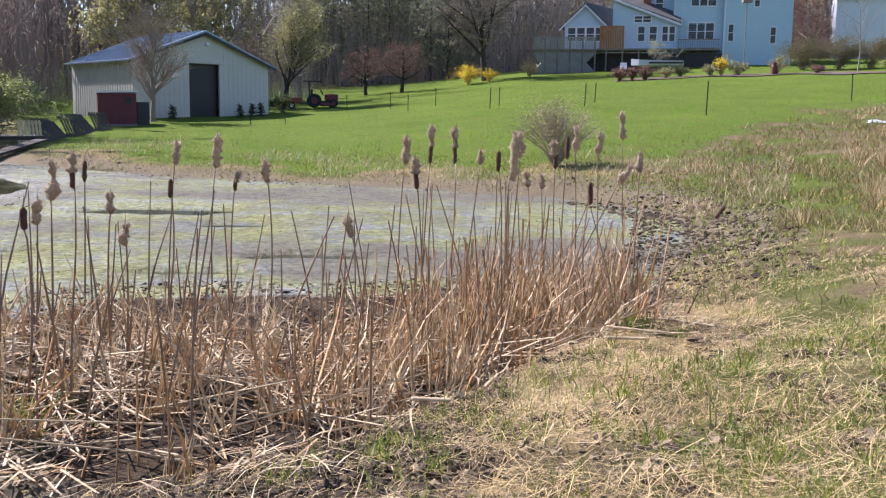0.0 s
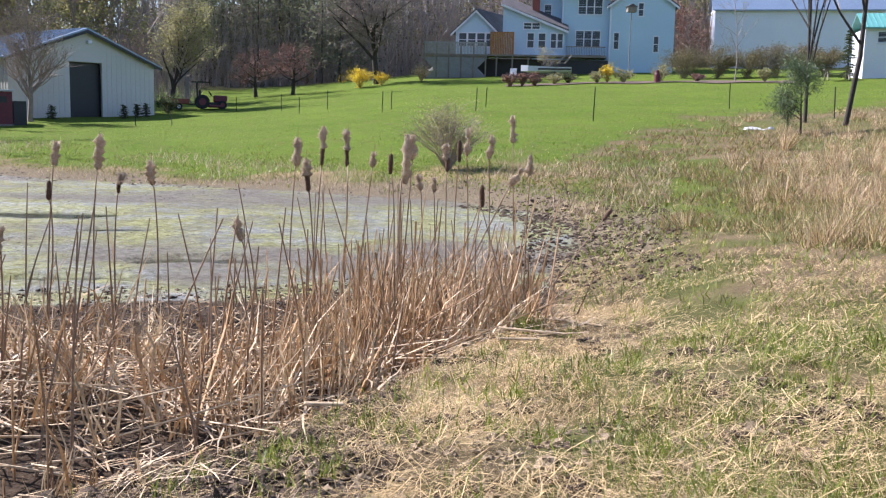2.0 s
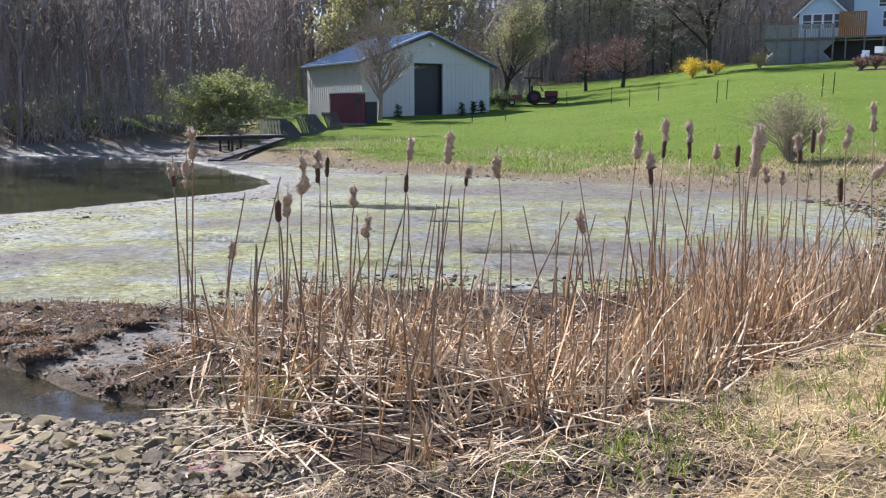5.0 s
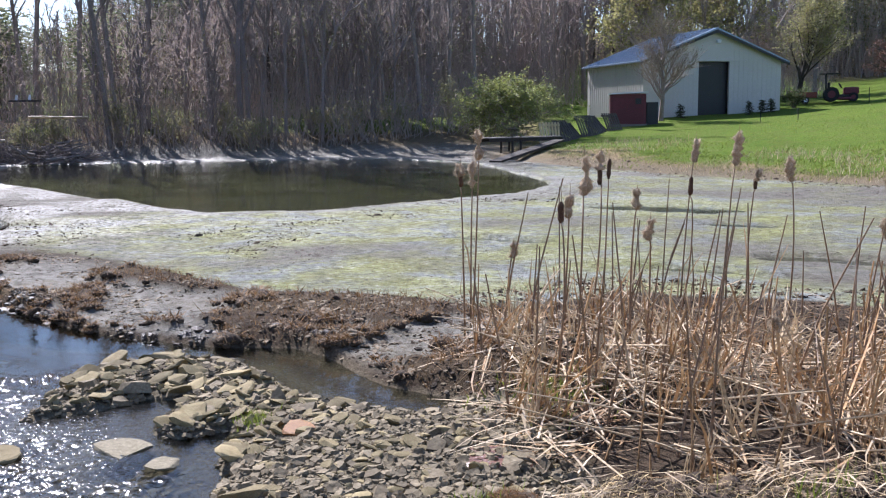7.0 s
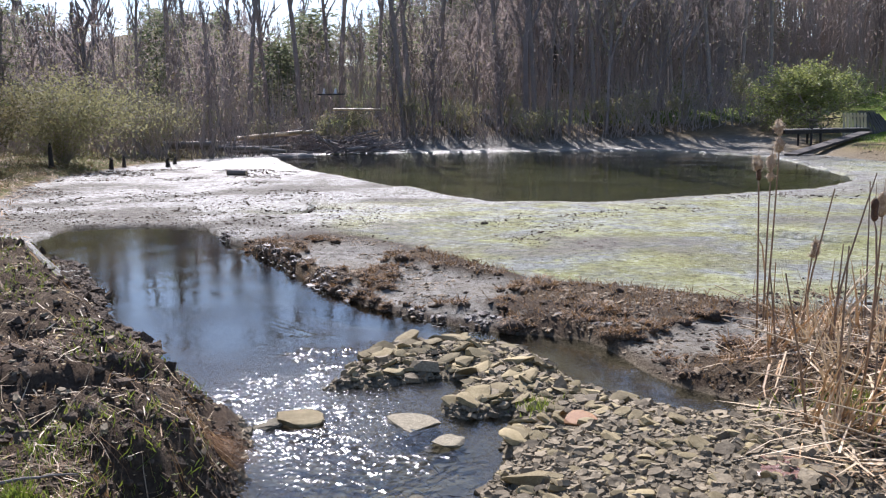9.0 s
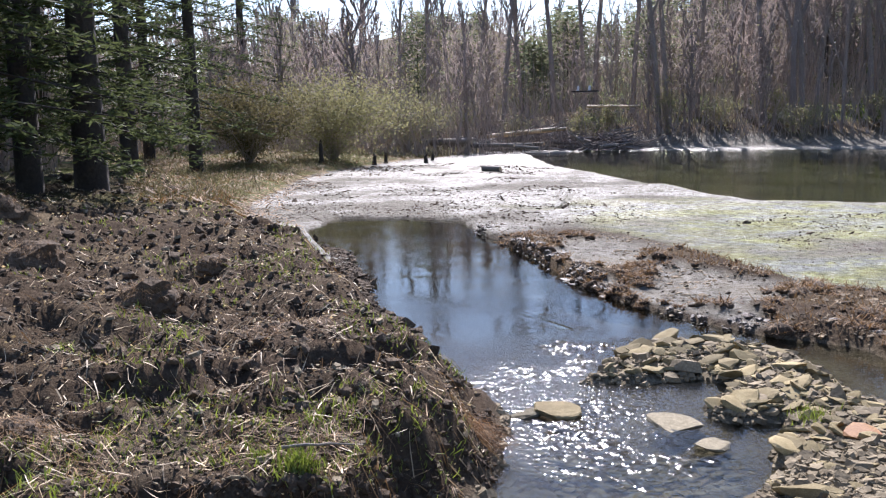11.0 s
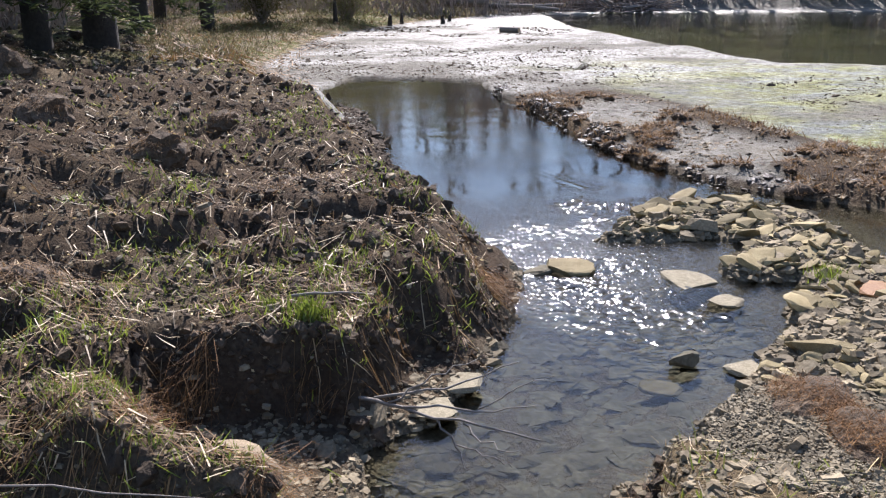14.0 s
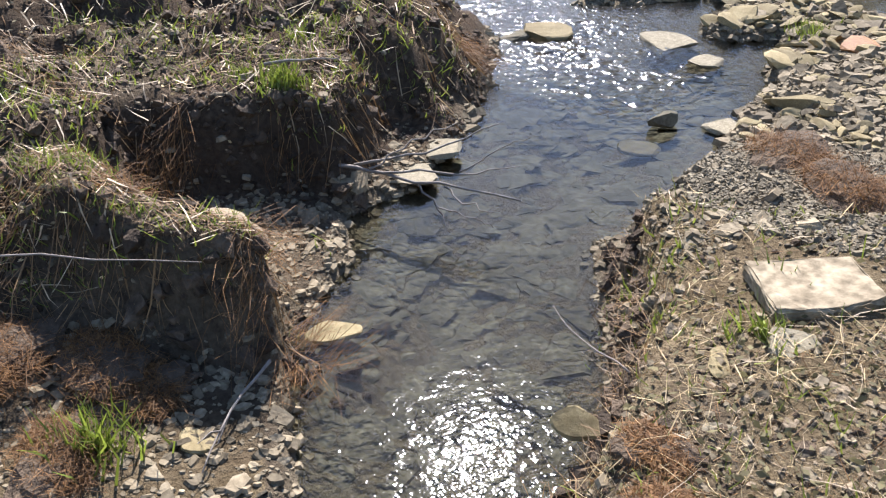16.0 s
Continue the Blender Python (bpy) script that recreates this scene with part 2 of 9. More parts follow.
def tube(pts, r, sides=6):
    """One bent rod through all the points, closed at both ends."""
    pts, r = np.asarray(pts, float), np.asarray(r, float)
    d = np.gradient(pts, axis=0)
    d /= np.maximum(np.linalg.norm(d, axis=1, keepdims=True), 1e-9)
    ref = np.array([1.0, 0, 0]) if abs(d[0, 2]) > 0.7 else np.array([0, 0, 1.0])
    u = np.cross(d, ref)
    u /= np.linalg.norm(u, axis=1, keepdims=True)
    v = np.cross(d, u)
    a = np.arange(sides) * 2 * np.pi / sides
    ring = u[:, None] * np.cos(a)[None, :, None] + v[:, None] * np.sin(a)[None, :, None]
    verts = np.concatenate([(pts[:, None] + ring * r[:, None, None]).reshape(-1, 3), pts[:1], pts[-1:]])
    k, f = len(pts), []
    for i in range(k - 1):
        f += [[i * sides + j, i * sides + (j + 1) % sides, (i + 1) * sides + (j + 1) % sides] for j in range(sides)]
        f += [[i * sides + j, (i + 1) * sides + (j + 1) % sides, (i + 1) * sides + j] for j in range(sides)]
    f += [[k * sides, (j + 1) % sides, j] for j in range(sides)]
    f += [[k * sides + 1, (k - 1) * sides + j, (k - 1) * sides + (j + 1) % sides] for j in range(sides)]
    return verts, np.array(f)


def blades(base, tip, width, rng, bend=0.25):
    """Thin blades of two quads, each from base to tip, tapering, bent sideways."""
    base, tip, width = np.asarray(base, float), np.asarray(tip, float), np.asarray(width, float)
    k = len(base)
    a = rng.uniform(0, np.pi, k)
    side = np.stack([np.cos(a), np.sin(a), np.zeros(k)], 1) * width[:, None]
    d = tip - base
    length = np.linalg.norm(d, axis=1, keepdims=True)
    off = rng.normal(0, 1, (k, 3)) * length * bend * 0.3
    mid = base + d * 0.55 + off
    verts = np.stack([base - side, base + side, mid + side * 0.8, mid - side * 0.8, tip + side * 0.15, tip - side * 0.15], axis=1)
    quads = np.array([[0, 1, 2, 3], [3, 2, 4, 5]])
    return verts.reshape(-1, 3), ((np.arange(k) * 6)[:, None, None] + quads[None]).reshape(-1, 4)


def leaves(at, size, rng, flat=0.0, slim=0.55):
    """Small rhombic leaves turned at random."""
    at = np.asarray(at, float)
    k = len(at)
    u = rng.normal(0, 1, (k, 3))
    u[:, 2] *= 1 - flat
    u /= np.linalg.norm(u, axis=1, keepdims=True)
    w = rng.normal(0, 1, (k, 3))
    v = np.cross(u, w)
    v /= np.linalg.norm(v, axis=1, keepdims=True)
    s = (np.asarray(size) * rng.uniform(0.6, 1.4, k))[:, None]
    verts = np.stack([at - u * s, at + v * s * slim, at + u * s, at - v * s * slim], axis=1)
    return verts.reshape(-1, 3), (np.arange(k) * 4)[:, None] + np.arange(4)[None]


def ico(sub):
    bm = bmesh.new()
    bmesh.ops.create_icosphere(bm, subdivisions=sub, radius=1.0)
    v, f = np.array([q.co[:] for q in bm.verts]), np.array([[q.index for q in t.verts] for t in bm.faces])
    bm.free()
    return v, f


ICO1, ICO2 = ico(1), ico(2)


def lumps(at, size, rng, shape=ICO1, jag=0.22, tilt=0.3):
    """Uneven lumps: centres, half sizes (k, 3)."""
    v, f = shape
    at, size = np.asarray(at, float), np.asarray(size, float)
    k = len(at)
    p = v[None] * (1 + rng.normal(0, jag, (k, len(v), 1))) * size[:, None, :]
    a, b = rng.uniform(0, 6.283, k), rng.normal(0, tilt, k)
    c, s = np.cos(b)[:, None], np.sin(b)[:, None]
    p = np.stack([p[..., 0] * c - p[..., 2] * s, p[..., 1], p[..., 0] * s + p[..., 2] * c], -1)
    c, s = np.cos(a)[:, None], np.sin(a)[:, None]
    p = np.stack([p[..., 0] * c - p[..., 1] * s, p[..., 0] * s + p[..., 1] * c, p[..., 2]], -1)
    return (p + at[:, None]).reshape(-1, 3), (f[None] + (np.arange(k) * len(v))[:, None, None]).reshape(-1, 3)


def shard_shape(k=7):
    """A flat-topped shard: two rings and fans over them."""
    a = np.arange(k) * 2 * np.pi / k
    ring = np.stack([np.cos(a), np.sin(a)], 1)
    v = np.concatenate([np.c_[ring, -np.ones(k)], np.c_[ring * 0.86, np.ones(k)], [[0, 0, 1.0]]])
    f = []
    for i in range(k):
        j = (i + 1) % k
        f += [[i, j, k + j], [i, k + j, k + i], [k + i, k + j, 2 * k]]
    return v, np.array(f), k


def shards(at, size, rng, k=6, tilt=0.25):
    """Angular flat stones: centres, half sizes (n, 3)."""
    v, f, k = shard_shape(k)
    at, size = np.asarray(at, float), np.asarray(size, float)
    n = len(at)
    p = np.repeat(v[None], n, 0)
    grow = rng.uniform(0.55, 1.25, (n, k))
    p[:, :k, :2] *= grow[..., None]
    p[:, k:2 * k, :2] *= (grow * rng.uniform(0.8, 1.08, (n, k)))[..., None]
    p[:, k:, 2] += rng.normal(0, 0.16, (n, k + 1))
    p = p * size[:, None, :]
    for i, j, g in ((0, 2, rng.normal(0, tilt, n)), (1, 2, rng.normal(0, tilt, n)), (0, 1, rng.uniform(0, 6.283, n))):
        c, s = np.cos(g)[:, None], np.sin(g)[:, None]
        u, w = p[..., i] * c - p[..., j] * s, p[..., i] * s + p[..., j] * c
        p[..., i], p[..., j] = u, w
    return (p + at[:, None]).reshape(-1, 3), (f[None] + (np.arange(n) * len(v))[:, None, None]).reshape(-1, 3)


def joined(*sets):
    vs, fs, base = [], [], 0
    for v, f in sets:
        vs.append(np.asarray(v))
        fs.append(np.asarray(f) + base)
        base += len(v)
    return np.concatenate(vs), np.concatenate(fs)


def stuff(name, data, material, label, category, smooth=False):
    return tagged(new(name, mesh_np(name, data[0], data[1], material, smooth)), label, category, kind="stuff")


def each(name, pieces, material, label, category, group, smooth=False):
    """One object for each piece, standing at its own foot."""
    for v, f in pieces:
        v = np.asarray(v)
        foot = v[np.argmin(v[:, 2])].copy()
        ob = tagged(new(name, mesh_np(name, v - foot, f, material, smooth)), label, category, group)
        ob.location = foot


# ---- the lie of the land
def vnoise(x, y, seed=0):
    xi, yi = np.floor(x).astype(np.int64), np.floor(y).astype(np.int64)
    fx, fy = x - xi, y - yi
    fx, fy = fx * fx * (3 - 2 * fx), fy * fy * (3 - 2 * fy)

    def h(a, b):
        k = (a * 374761393 + b * 668265263 + seed * 974634777) & 0x7FFFFFFF
        k = ((k ^ (k >> 13)) * 1274126177) & 0x7FFFFFFF
        return ((k ^ (k >> 16)) & 0xFFFF) / 65535.0
    return (h(xi, yi) * (1 - fx) + h(xi + 1, yi) * fx) * (1 - fy) + (h(xi, yi + 1) * (1 - fx) + h(xi + 1, yi + 1) * fx) * fy - 0.5


def fbm(x, y, scale, seed=0, octaves=4):
    z, a = 0.0, 1.0
    for i in range(octaves):
        z = z + a * vnoise(x / scale, y / scale, seed + i)
        scale, a = scale * 0.5, a * 0.5
    return z


def inside_distance(x, y, outline):
    """Distance to an outline, positive inside it."""
    p = np.asarray(outline, float)
    q = np.roll(p, -1, axis=0)
    best, odd = np.full(x.shape, 1e9), np.zeros(x.shape, bool)
    for (ax, ay), (bx, by) in zip(p, q):
        dx, dy = bx - ax, by - ay
        t = np.clip(((x - ax) * dx + (y - ay) * dy) / (dx * dx + dy * dy + 1e-12), 0, 1)
        best = np.minimum(best, (x - ax - t * dx) ** 2 + (y - ay - t * dy) ** 2)
        cross = (ay > y) != (by > y)
        odd ^= cross & (x < (bx - ax) * (y - ay) / (by - ay + 1e-12) + ax)
    return np.where(odd, 1, -1) * np.sqrt(best)


def step(v, a, b):
    t = np.clip((v - a) / (b - a), 0, 1)
    return t * t * (3 - 2 * t)


BANK_LEFT = [(-15.5, 4.4), (-12.4, 4.25), (-11.3, 4.5), (-10.0, 4.05), (-8.2, 3.45), (-6.8, 3.1), (-5.7, 2.72), (-4.75, 2.65),
             (-4.1, 2.22), (-3.65, 1.78), (-3.24, 1.36), (-3.17, 1.05), (-2.85, 0.97), (-2.62, 0.65), (-2.35, 0.5), (-1.98, 0.33), (-1.6, -0.3)]
LEFT_BANK = [(-40.0, -30.0), (-40.0, 4.0), (-19.0, 5.2), (-15.5, 4.1), (-12.4, 4.0), (-11.3, 4.2), (-10.0, 3.75), (-8.2, 3.2), (-6.8, 2.95), (-5.7, 2.6), (-4.8, 2.55),
             (-4.2, 2.2), (-3.7, 1.82), (-3.53, 1.71), (-3.75, 1.54), (-3.62, 1.38), (-3.36, 1.19), (-3.2, 1.08), (-3.45, 0.98), (-3.55, 0.86), (-3.6, 0.66), (-3.75, 0.5),
             (-3.5, 0.36), (-3.06, 0.37), (-2.89, 0.45), (-2.72, 0.6), (-2.45, 0.74), (-2.32, 0.7), (-2.38, 0.58), (-2.44, 0.46), (-2.56, 0.27), (-2.75, 0.05), (-2.85, -0.3), (-2.6, -1.5), (-2.4, -30.0)]
BASIN = [(-0.8, -4.0), (-0.85, -0.5), (-1.2, 0.3), (-1.64, 0.9), (-1.9, 1.26), (-2.45, 1.75), (-2.1, 2.0), (-1.6, 2.6), (-1.5, 3.6), (-0.5, 4.2), (0.0, 4.9),
         (0.9, 6.4), (1.6, 7.5), (2.2, 9.5), (2.7, 11.6), (3.4, 13.2), (4.1, 16.2), (3.9, 18.7), (2.7, 21.1), (0.6, 22.4),
         (-1.2, 23.9), (-4.3, 25.3), (-7.8, 27.0), (-12.5, 30.5), (-16.5, 34.0), (-22.0, 36.8), (-28.0, 35.0), (-35.0, 29.5),
         (-38.0, 23.8), (-33.0, 15.5), (-27.0, 9.8), (-22.0, 7.2), (-19.0, 5.6)] + BANK_LEFT + [(-1.7, -4.0)]
STREAM = [(-0.9, -4.0), (-0.95, -0.5), (-1.25, 0.3), (-1.66, 0.9), (-1.92, 1.28), (-2.5, 1.76), (-2.42, 1.97), (-2.73, 2.3), (-2.84, 2.6), (-3.1, 3.0),
          (-3.2, 3.32), (-3.45, 3.45), (-3.58, 3.75), (-3.75, 3.92), (-3.92, 3.62), (-4.08, 3.6), (-4.2, 3.9), (-4.42, 4.25), (-4.68, 4.15), (-4.75, 3.75), (-5.0, 3.42), (-5.4, 4.1), (-5.5, 4.6), (-5.2, 4.92),
          (-4.65, 5.02), (-4.2, 4.82), (-3.7, 4.56), (-3.0, 4.55), (-2.74, 4.6), (-2.95, 4.98), (-3.45, 5.1), (-3.9, 5.28), (-4.35, 5.5),
          (-4.7, 5.58), (-5.2, 5.42), (-6.0, 5.27), (-6.8, 5.27), (-8.0, 5.54), (-9.1, 5.92), (-10.6, 6.37), (-11.2, 6.55), (-13.5, 7.4),
          (-14.6, 6.8), (-15.2, 5.9), (-13.9, 4.95)] + BANK_LEFT[1:] + [(-1.65, -4.0)]
POND = [(-36.0, 23.2), (-26.0, 17.8), (-17.0, 14.35), (-14.2, 13.4), (-12.7, 13.0), (-11.4, 14.0), (-10.6, 16.0), (-10.0, 17.8), (-9.3, 19.5),
        (-9.6, 22.2), (-10.4, 23.8), (-14.4, 29.0), (-17.0, 32.3), (-23.0, 35.0), (-28.5, 31.5), (-34.5, 26.3)]
BAR = [(-2.45, 1.85), (-1.8, 2.2), (-1.6, 3.0), (-1.75, 4.0), (-2.4, 4.75), (-3.4, 4.75), (-4.2, 5.05), (-4.7, 5.25), (-5.3, 5.1), (-5.6, 4.6), (-5.4, 4.0), (-5.0, 3.3),
       (-4.7, 3.5), (-4.3, 3.2), (-3.6, 2.9), (-3.1, 2.6), (-2.9, 2.2)]
REEDS = [(-2.3, 4.3), (-1.2, 3.9), (-0.45, 4.25), (0.0, 4.95), (0.9, 6.4), (1.7, 7.2), (2.0, 9.5), (0.7, 9.6), (-0.7, 8.8), (-3.0, 8.6), (-3.6, 7.4), (-3.2, 5.4)]
PUDDLES = [(-5.6, 17.3, 1.7, 0.7), (-3.7, 15.0, 0.9, 0.36), (-1.6, 11.8, 0.9, 0.34), (-2.7, 10.4, 0.9, 0.36), (-6.2, 11.9, 1.2, 0.34)]
SLOPE_AZ = [-180, -100, -75, -62, -57, -30, -23, -20, -6, 5, 15, 25, 40, 70, 180]
SLOPE_K = [0.03, 0.03, 0.035, 0.1, 0.1, 0.03, 0.055, 0.07, 0.071, 0.097, 0.1, 0.097, 0.1, 0.05, 0.03]


def sods(x, y):
    """Islands of grassy sod, sharp-edged, on the bare mud."""
    return step(fbm(x * 0.8 + y * 0.25, y * 1.25, 1.15, 21, 5), -0.1, 0.02)


RILL = [(-12.3, 6.9), (-13.15, 8.05), (-13.5, 9.2), (-15.5, 10.9), (-17.1, 11.7), (-16.7, 13.2), (-16.8, 14.3)]


def rill(x, y):
    """A low eroded ledge across the flats: 1 along its upper edge, falling away behind it, 0 before it."""
    best, side = np.full(np.shape(x), 1e9), np.zeros(np.shape(x))
    wx, wy = x + 0.3 * fbm(x, y, 0.8, 29, 3), y + 0.3 * fbm(x, y, 0.8, 33, 3)
    for (ax, ay), (bx, by) in zip(RILL[:-1], RILL[1:]):
        dx, dy = bx - ax, by - ay
        t = np.clip(((wx - ax) * dx + (wy - ay) * dy) / (dx * dx + dy * dy), 0, 1)
        q = np.hypot(wx - ax - t * dx, wy - ay - t * dy)
        side = np.where(q < best, np.sign(dx * (wy - ay) - dy * (wx - ax)), side)
        best = np.minimum(best, q)
    return np.where(side < 0, 0.6 * step(best, 0.0, 0.12) * (1 - step(best, 0.3, 2.5)), 0.0) - 0.45 * (1 - step(best, 0.05, 0.2))


def spit(x, y):
    """A tongue of wet mud reaching into the pool from the dug bank."""
    return 1 - ((x + 10.9) / 0.9) ** 2 - ((y - 4.0) / 0.45) ** 2 + 1.1 * fbm(x, y, 0.7, 37, 3)


def lie(x, y):
    """Height of the ground and the distances that tell its kinds apart."""
    x, y = np.asarray(x, float), np.asarray(y, float)
    wx, wy = x + 0.12 * fbm(x, y, 0.9, 5, 3), y + 0.12 * fbm(x, y, 0.9, 9, 3)
    far = np.hypot(x, y)
    b, s, p = inside_distance(wx, wy, BASIN), inside_distance(wx, wy, STREAM), inside_distance(wx, wy, POND)
    bar, reeds = inside_distance(wx, wy, BAR), inside_distance(wx, wy, REEDS)
    out = np.maximum(-b, 0)
    az = np.degrees(np.arctan2(x, y))
    k = np.interp(az, SLOPE_AZ, SLOPE_K)
    rise = k * out
    hill = np.maximum(far - np.interp(az, [-180, -110, -84, -60, -52, -27, -10, 0, 40, 180], [60, 45, 45, 60, 56, 62, 96, 106, 112, 90]), 0)
    dam = step(az, -60, -52) * (1 - step(az, -29, -24)) * step(far, 12, 18)
    rise = rise * (1 - dam) + dam * np.minimum(0.27 * out, 1.7 + 0.012 * out)
    left = (1 - step(az, -66, -56)) * step(az, -150, -130)
    near = 1 - step(far, 5.0, 9.0)
    bank = inside_distance(wx, wy, LEFT_BANK) + 0.11 * fbm(x, y, 0.4, 151, 4)
    lip = 0.33 * step(bank, -0.05, 0.07 + 0.3 * np.maximum(step(far, 5, 8), np.maximum(step(y, 1.3, 1.9), step(-y, -0.35, 0.1))) + 0.12 * fbm(x, y, 0.7, 161, 2)) + 0.14 * step(bank, 0.6, 4.0)
    lip = np.maximum(lip, (1 - left) * near * (0.24 * step(out, 0.02, 0.13)))
    lip = np.maximum(lip, (1 - left) * 0.22 * step(out, 0.1, 2.0))
    z = 0.04 + rise + lip * (1 - dam) + np.interp(az, [-180, -58, -48, -12, 0, 40], [0.085, 0.085, 0.14, 0.14, 0.085, 0.085]) * hill * np.exp(-hill / 160)
    # flats, hummocks, bar, water
    inb = b > 0
    hummock = inb * (s < 0) * (p < 0) * step(x, -12.0, -9.5) * (1 - step(-s, 1.1, 2.3)) * step(-bar, 0.0, 0.2) * step(y, 4.6, 5.4)
    z = z + hummock * (0.03 * step(-s, 0.0, 0.25) + 0.07 * sods(x, y) * step(-s + 0.2 * fbm(x, y, 0.5, 23, 3), 0.02, 0.1) + 0.05 * fbm(x, y, 0.3, 27, 3) * step(-s, 0.0, 0.2))
    z = z + step(reeds, -0.3, 0.6) * (0.07 + 0.05 * fbm(x, y, 0.6, 31, 3))
    z = z + step(bar, -0.15, 0.35) * step(-s, 0.0, 0.5) * (0.05 + 0.05 * fbm(x, y, 0.8, 41, 3))
    z = z + step(b, 0.5, 1.6) * (1 - step(hummock, 0.0, 0.3)) * step(-reeds, 0.0, 0.4) * step(-bar, 0.1, 0.4) * (0.04 * fbm(x * 0.7 + y * 0.2, y, 1.7, 51, 5) + 0.002 + 0.1 * rill(x, y))
    bed = -0.03 - 0.1 * step(s, 0.05, 0.7) + 0.02 * fbm(x, y, 0.35, 61, 3) - 0.25 * step(far, 7, 10)
    sunk = step(s, -0.04, 0.07)
    z = np.where(s > -0.04, np.where(s > 0, np.minimum(z, 0.04), z) * (1 - sunk) + bed * sunk, z)
    for px0, py0, rx0, ry0 in PUDDLES:
        q = ((wx - px0) / rx0) ** 2 + ((wy - py0) / ry0) ** 2 + 0.9 * fbm(x, y, 0.8, 171, 3)
        m = 1 - step(q, 0.5, 1.1)
        z = z * (1 - m) - 0.035 * m
    z = np.where(p > 0, z * (1 - step(p, 0, 0.8)) + (-0.5) * step(p, 0, 0.8), z)
    z = np.maximum(z, np.where(spit(wx, wy) > 0, 0.02 * step(spit(wx, wy), 0.0, 0.4), -9.0))
    rough = step(out, 0.1, 0.6)
    z = z + rough * (0.10 * left * fbm(x, y, 0.8, 71, 5) + 0.05 * fbm(x, y, 1.6, 81, 4)) * (0.4 + 0.6 * (1 - step(far, 15, 30)))
    clod = 1 - 2 * np.abs(fbm(x, y, 0.42, 131, 4))
    z = z + step(bank, 0.05, 0.5) * 0.17 * (clod - 0.55) * (1 - step(far, 18, 30))
    z = z + step(out, 0.2, 0.8) * (1 - left) * 0.05 * fbm(x, y, 0.3, 141, 3) * (1 - step(far, 10, 20))
    z = z + rough * 0.25 * fbm(x, y, 9.0, 91, 2) * step(far, 10, 30)
    return z, dict(b=b, s=s, p=p, bar=bar, reeds=reeds, out=out, az=az, far=far, left=left, dam=dam, bank=bank, hummock=hummock)


def height(x, y):
    return float(lie(np.array([x]), np.array([y]))[0][0])


def P(az, d):
    return d * math.sin(radians(az)), d * math.cos(radians(az))


def spot(az, d, dz=0.0):
    x, y = P(az, d)
    return x, y, height(x, y) + dz


